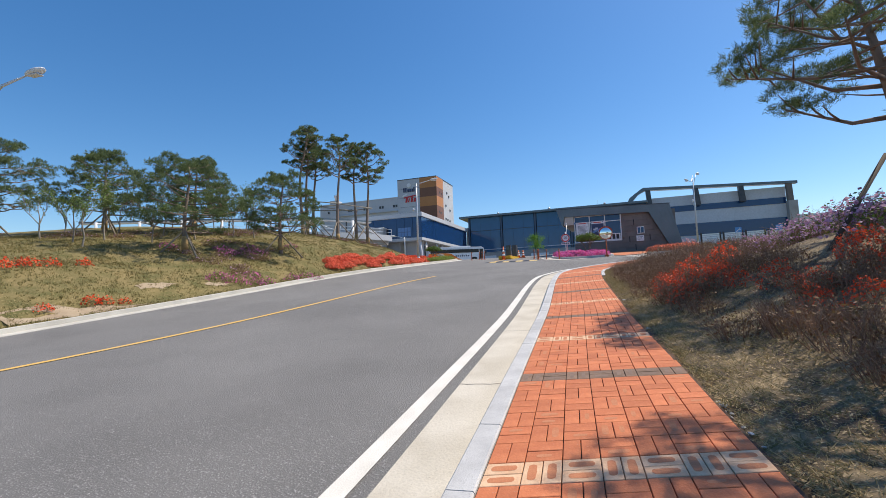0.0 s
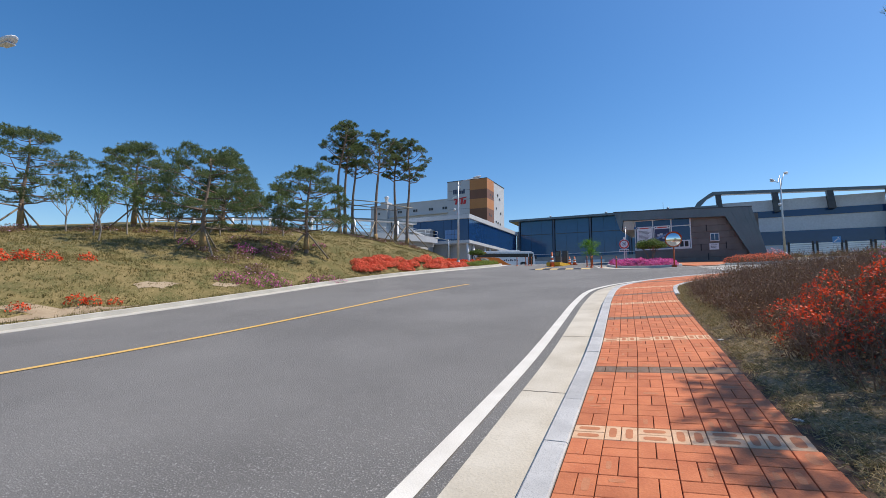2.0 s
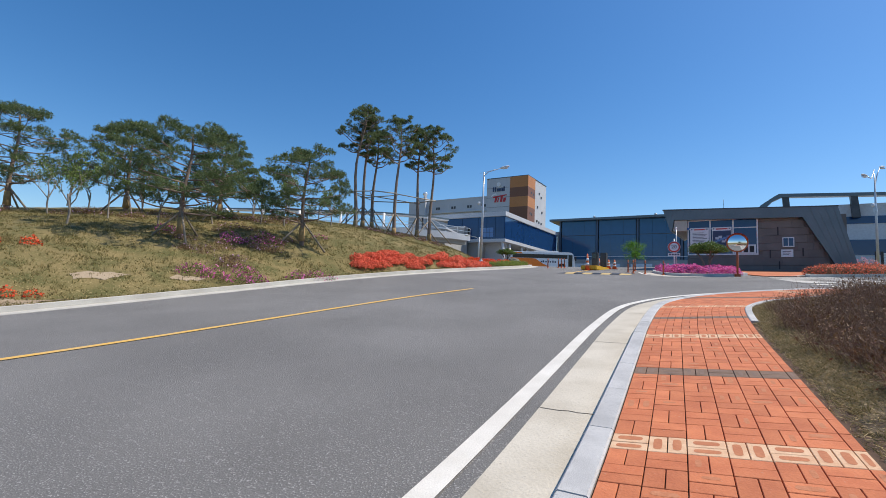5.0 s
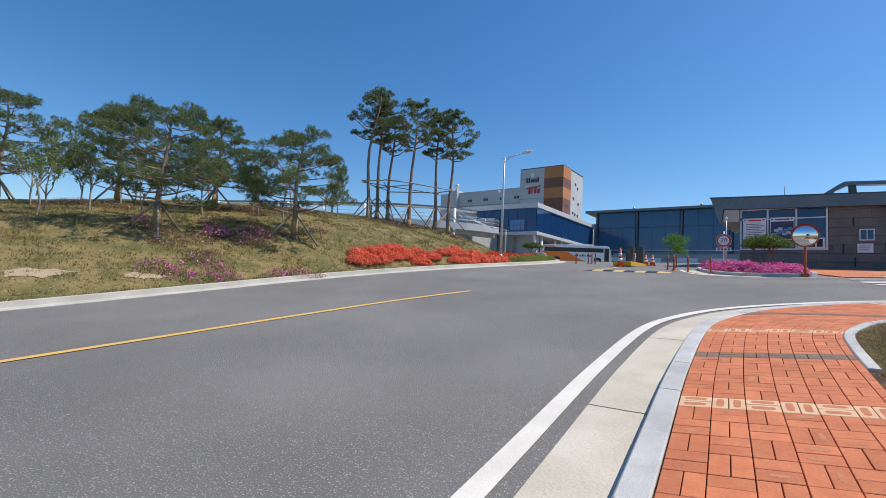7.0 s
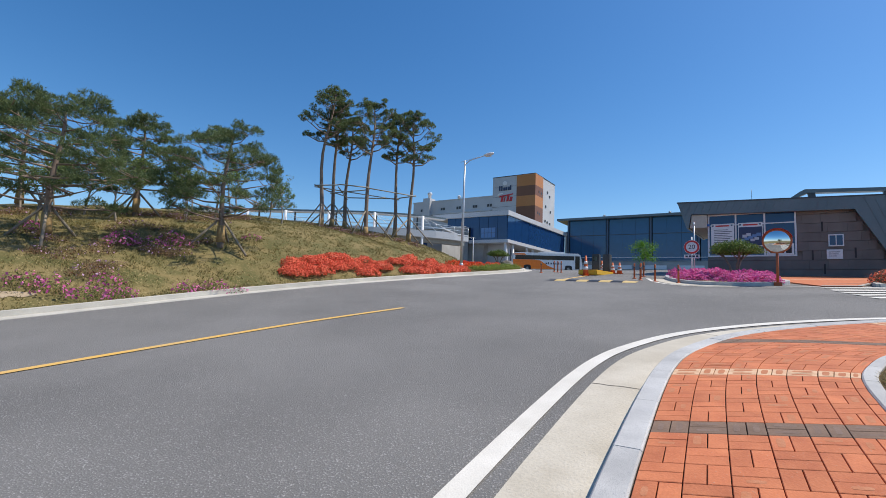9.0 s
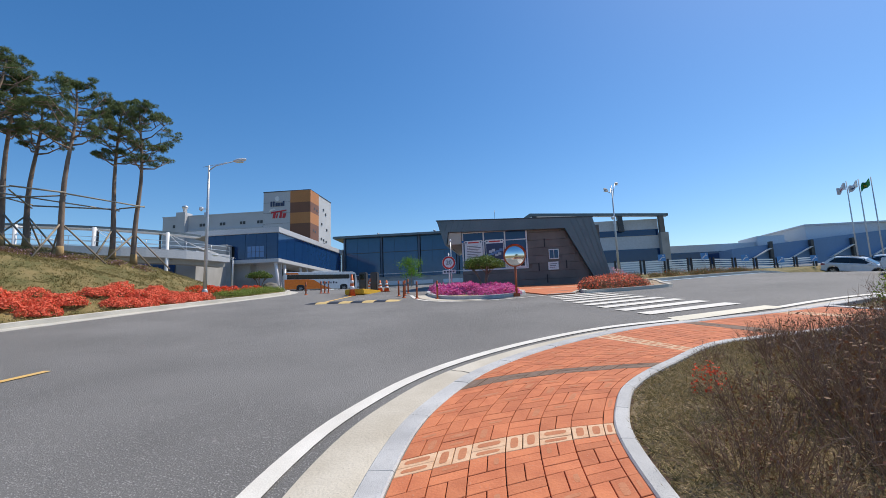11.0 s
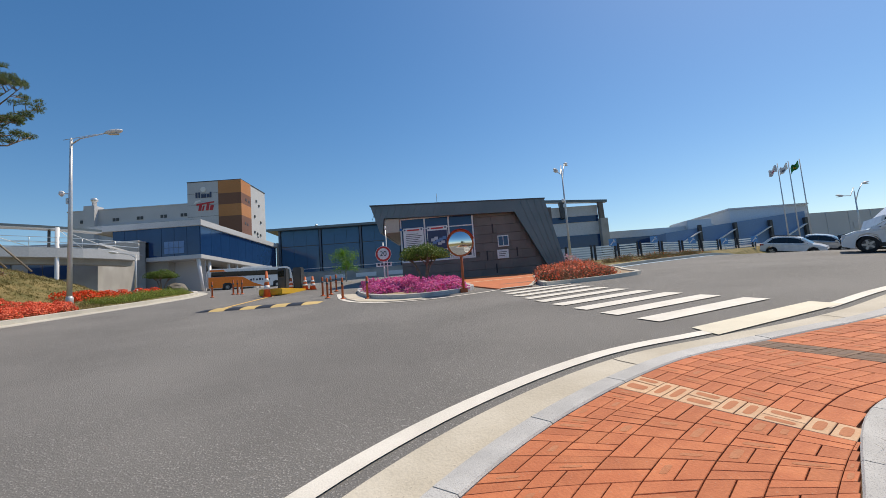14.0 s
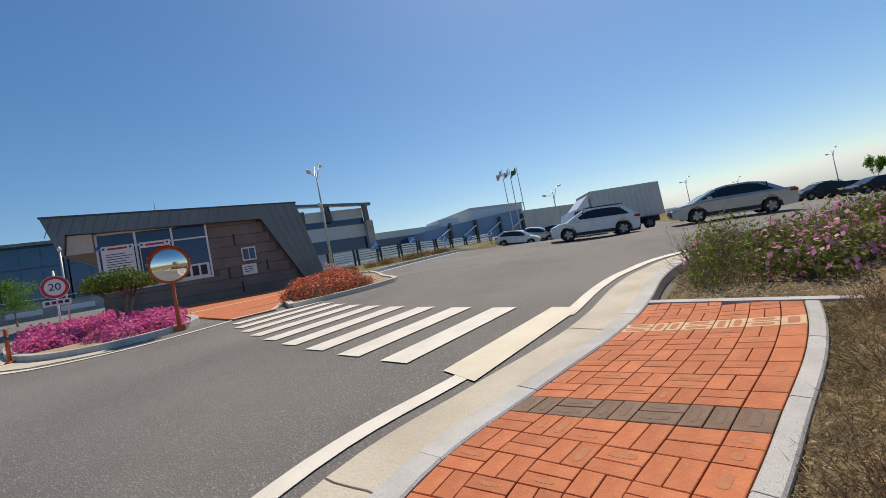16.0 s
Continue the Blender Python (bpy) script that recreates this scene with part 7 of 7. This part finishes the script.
kr = random.Random(5)
rest_v, rest_f = [], []
slots = []
row0, row1 = -58, 63
COLS = 7
for row in range(row0, row1):
    for col in range(COLS + 1):
        u0_, u1_ = U0 + 0.002 + MOD * col, U0 + 0.002 + MOD * (col + 1)
        um = (u0_ + u1_) / 2
        mid, s_mid = paver_at(row, um)
        lim = edge_u(on_kerb(s_mid, 0)[0]) - 0.004
        if s_mid - 0.05 > S_END or u0_ > lim - 0.012:
            continue
        cut = u1_ > lim + 0.02
        if cut:
            u1_ = lim
            um = (u0_ + u1_) / 2
        long_ = (paver_at(row + 0.5, um)[0] - paver_at(row - 0.5, um)[0]).length
        spans = [(row - 0.5, row + 0.5)] if long_ < 1.45 * MOD else [(row - 0.5, row), (row, row + 0.5)]
        for n_, (ra, rb) in enumerate(spans):
            if (row + col + n_) % 2 == 0 and not cut:
                rm = (ra + rb) / 2
                slots += [(row, s_mid, ra, rm, u0_, u1_, True), (row, s_mid, rm, rb, u0_, u1_, True)]
            elif not cut:
                slots += [(row, s_mid, ra, rb, u0_, um, False), (row, s_mid, ra, rb, um, u1_, False)]
            else:
                slots.append((row, s_mid, ra, rb, u0_, u1_, False))


def brick_verts(pv, ra, rb, u0_, u1_, lying):
    """A paver's points laid into its cell of the paving, corner to corner."""
    c = [np.array(paver_at(r, u)[0]) for r, u in ((ra, u0_), (ra, u1_), (rb, u0_), (rb, u1_))]
    wide, tall = (MOD, MOD / 2)
    p, q = pv[:, 0] / wide + 0.5, pv[:, 1] / tall + 0.5
    if lying:
        f, g = q[:, None], p[:, None]
    else:
        f, g = p[:, None], 1 - q[:, None]
    out = (c[0] * (1 - g) + c[1] * g) * (1 - f) + (c[2] * (1 - g) + c[3] * g) * f
    out[:, 2] += pv[:, 2] + kr.uniform(-0.0015, 0.0015)
    return out


near_s = s_at(lambda x, y: y > 2.4)
pick = {q for q in slots if near_s - 0.3 < q[1] < near_s + 2.6 or S_END - 5.2 < q[1] < S_END - 1.9}
singles = 0
SHAPE = {me: np.array([v.co[:] for v in me.vertices]) for me in (RED_PLAIN, RED_WORN, RED_WORN2, CREAM, BROWN_B)}
for q in slots:
    row = q[0]
    kind = "cream" if row % 14 == 0 else ("brown" if row % 14 == 7 else "red")
    roll_ = kr.random()
    me = CREAM if kind == "cream" else BROWN_B if kind == "brown" else (RED_WORN if roll_ < 0.10 else RED_WORN2 if roll_ < 0.26 else RED_PLAIN)
    if q in pick and singles < 300:
        v = brick_verts(SHAPE[me], *q[2:])
        mid = v[:12].mean(0)
        own = me.copy()
        own.vertices.foreach_set("co", (v - mid).astype(np.float32).ravel())
        own.update()
        ob = new("brick", own)
        ob.parent = bed
        ob.matrix_basis = Matrix.Translation(mid)
        singles += 1
    else:
        rest_f.append((me, q))
made_rest = {}
for me, m in rest_f:
    made_rest.setdefault(me, []).append(m)
for base, oval, mes in ((BRICK_I, BRICK_FADE, (RED_PLAIN, RED_WORN, RED_WORN2)), (None, None, (CREAM,)), (None, None, (BROWN_B,))):
    V, F, MI = [], [], []
    count_v = 0
    for me in mes:
        pv = np.array([v.co[:] for v in me.vertices])
        pf = [tuple(p.vertices) for p in me.polygons]
        pm = [p.material_index for p in me.polygons]
        for m in made_rest.get(me, ()):
            b = count_v
            count_v += len(pv)
            V.append(brick_verts(pv, *m[2:]))
            F += [tuple(i + b for i in f) for f in pf]
            MI += pm
    if not V:
        continue
    allv = np.concatenate(V)
    me2 = bpy.data.meshes.new("paving")
    me2.from_pydata(allv.tolist(), [], F)
    me2.materials.append(base or mes[0].materials[0])
    me2.materials.append(oval or mes[0].materials[1])
    me2.polygons.foreach_set("material_index", MI)
    ob = new("paving", me2)
    ob.parent = bed
    tagged(ob, "", "", "", "stuff")

# stone facing of the gate house
pr = random.Random(9)
for j in range(9):
    z0 = -0.5 + 0.47 * j
    x = -0.25 * (j % 2)
    while x < 8.1:
        w = 0.74
        x0, x1 = max(0.0, x), min(8.1, x + w)
        lim = 7.66 - max(0, (z0 + 0.46 - 0.4)) * 0.495 if z0 > 0.2 else 8.1
        x1 = min(x1, lim)
        blocks = x0 < 4.0 and x1 > 0.0 and z0 + 0.46 > 1.12
        if blocks:
            if z0 < 1.12 - 0.1:
                zt = 1.11
            else:
                zt = 0
        else:
            zt = min(z0 + 0.46, 3.5)
        if blocks and x1 > 4.05 and z0 >= 1.0:
            x0, zt = 4.0, min(z0 + 0.46, 3.5)
        if x1 - x0 > 0.08 and zt - z0 > 0.05:
            slab("stone", body, STONE, x0 + 0.002, x1 - 0.002, 0.17 + pr.uniform(-0.004, 0.004), 0.31, z0 + 0.002, zt - 0.002)
        x += w
for j in range(8):
    for i in range(7):
        slab("stone", body, STONE, -0.03, 0.02, 0.32 + 0.75 * i, 1.06 + 0.75 * i, -0.5 + 0.47 * j + 0.004, -0.04 + 0.47 * j)
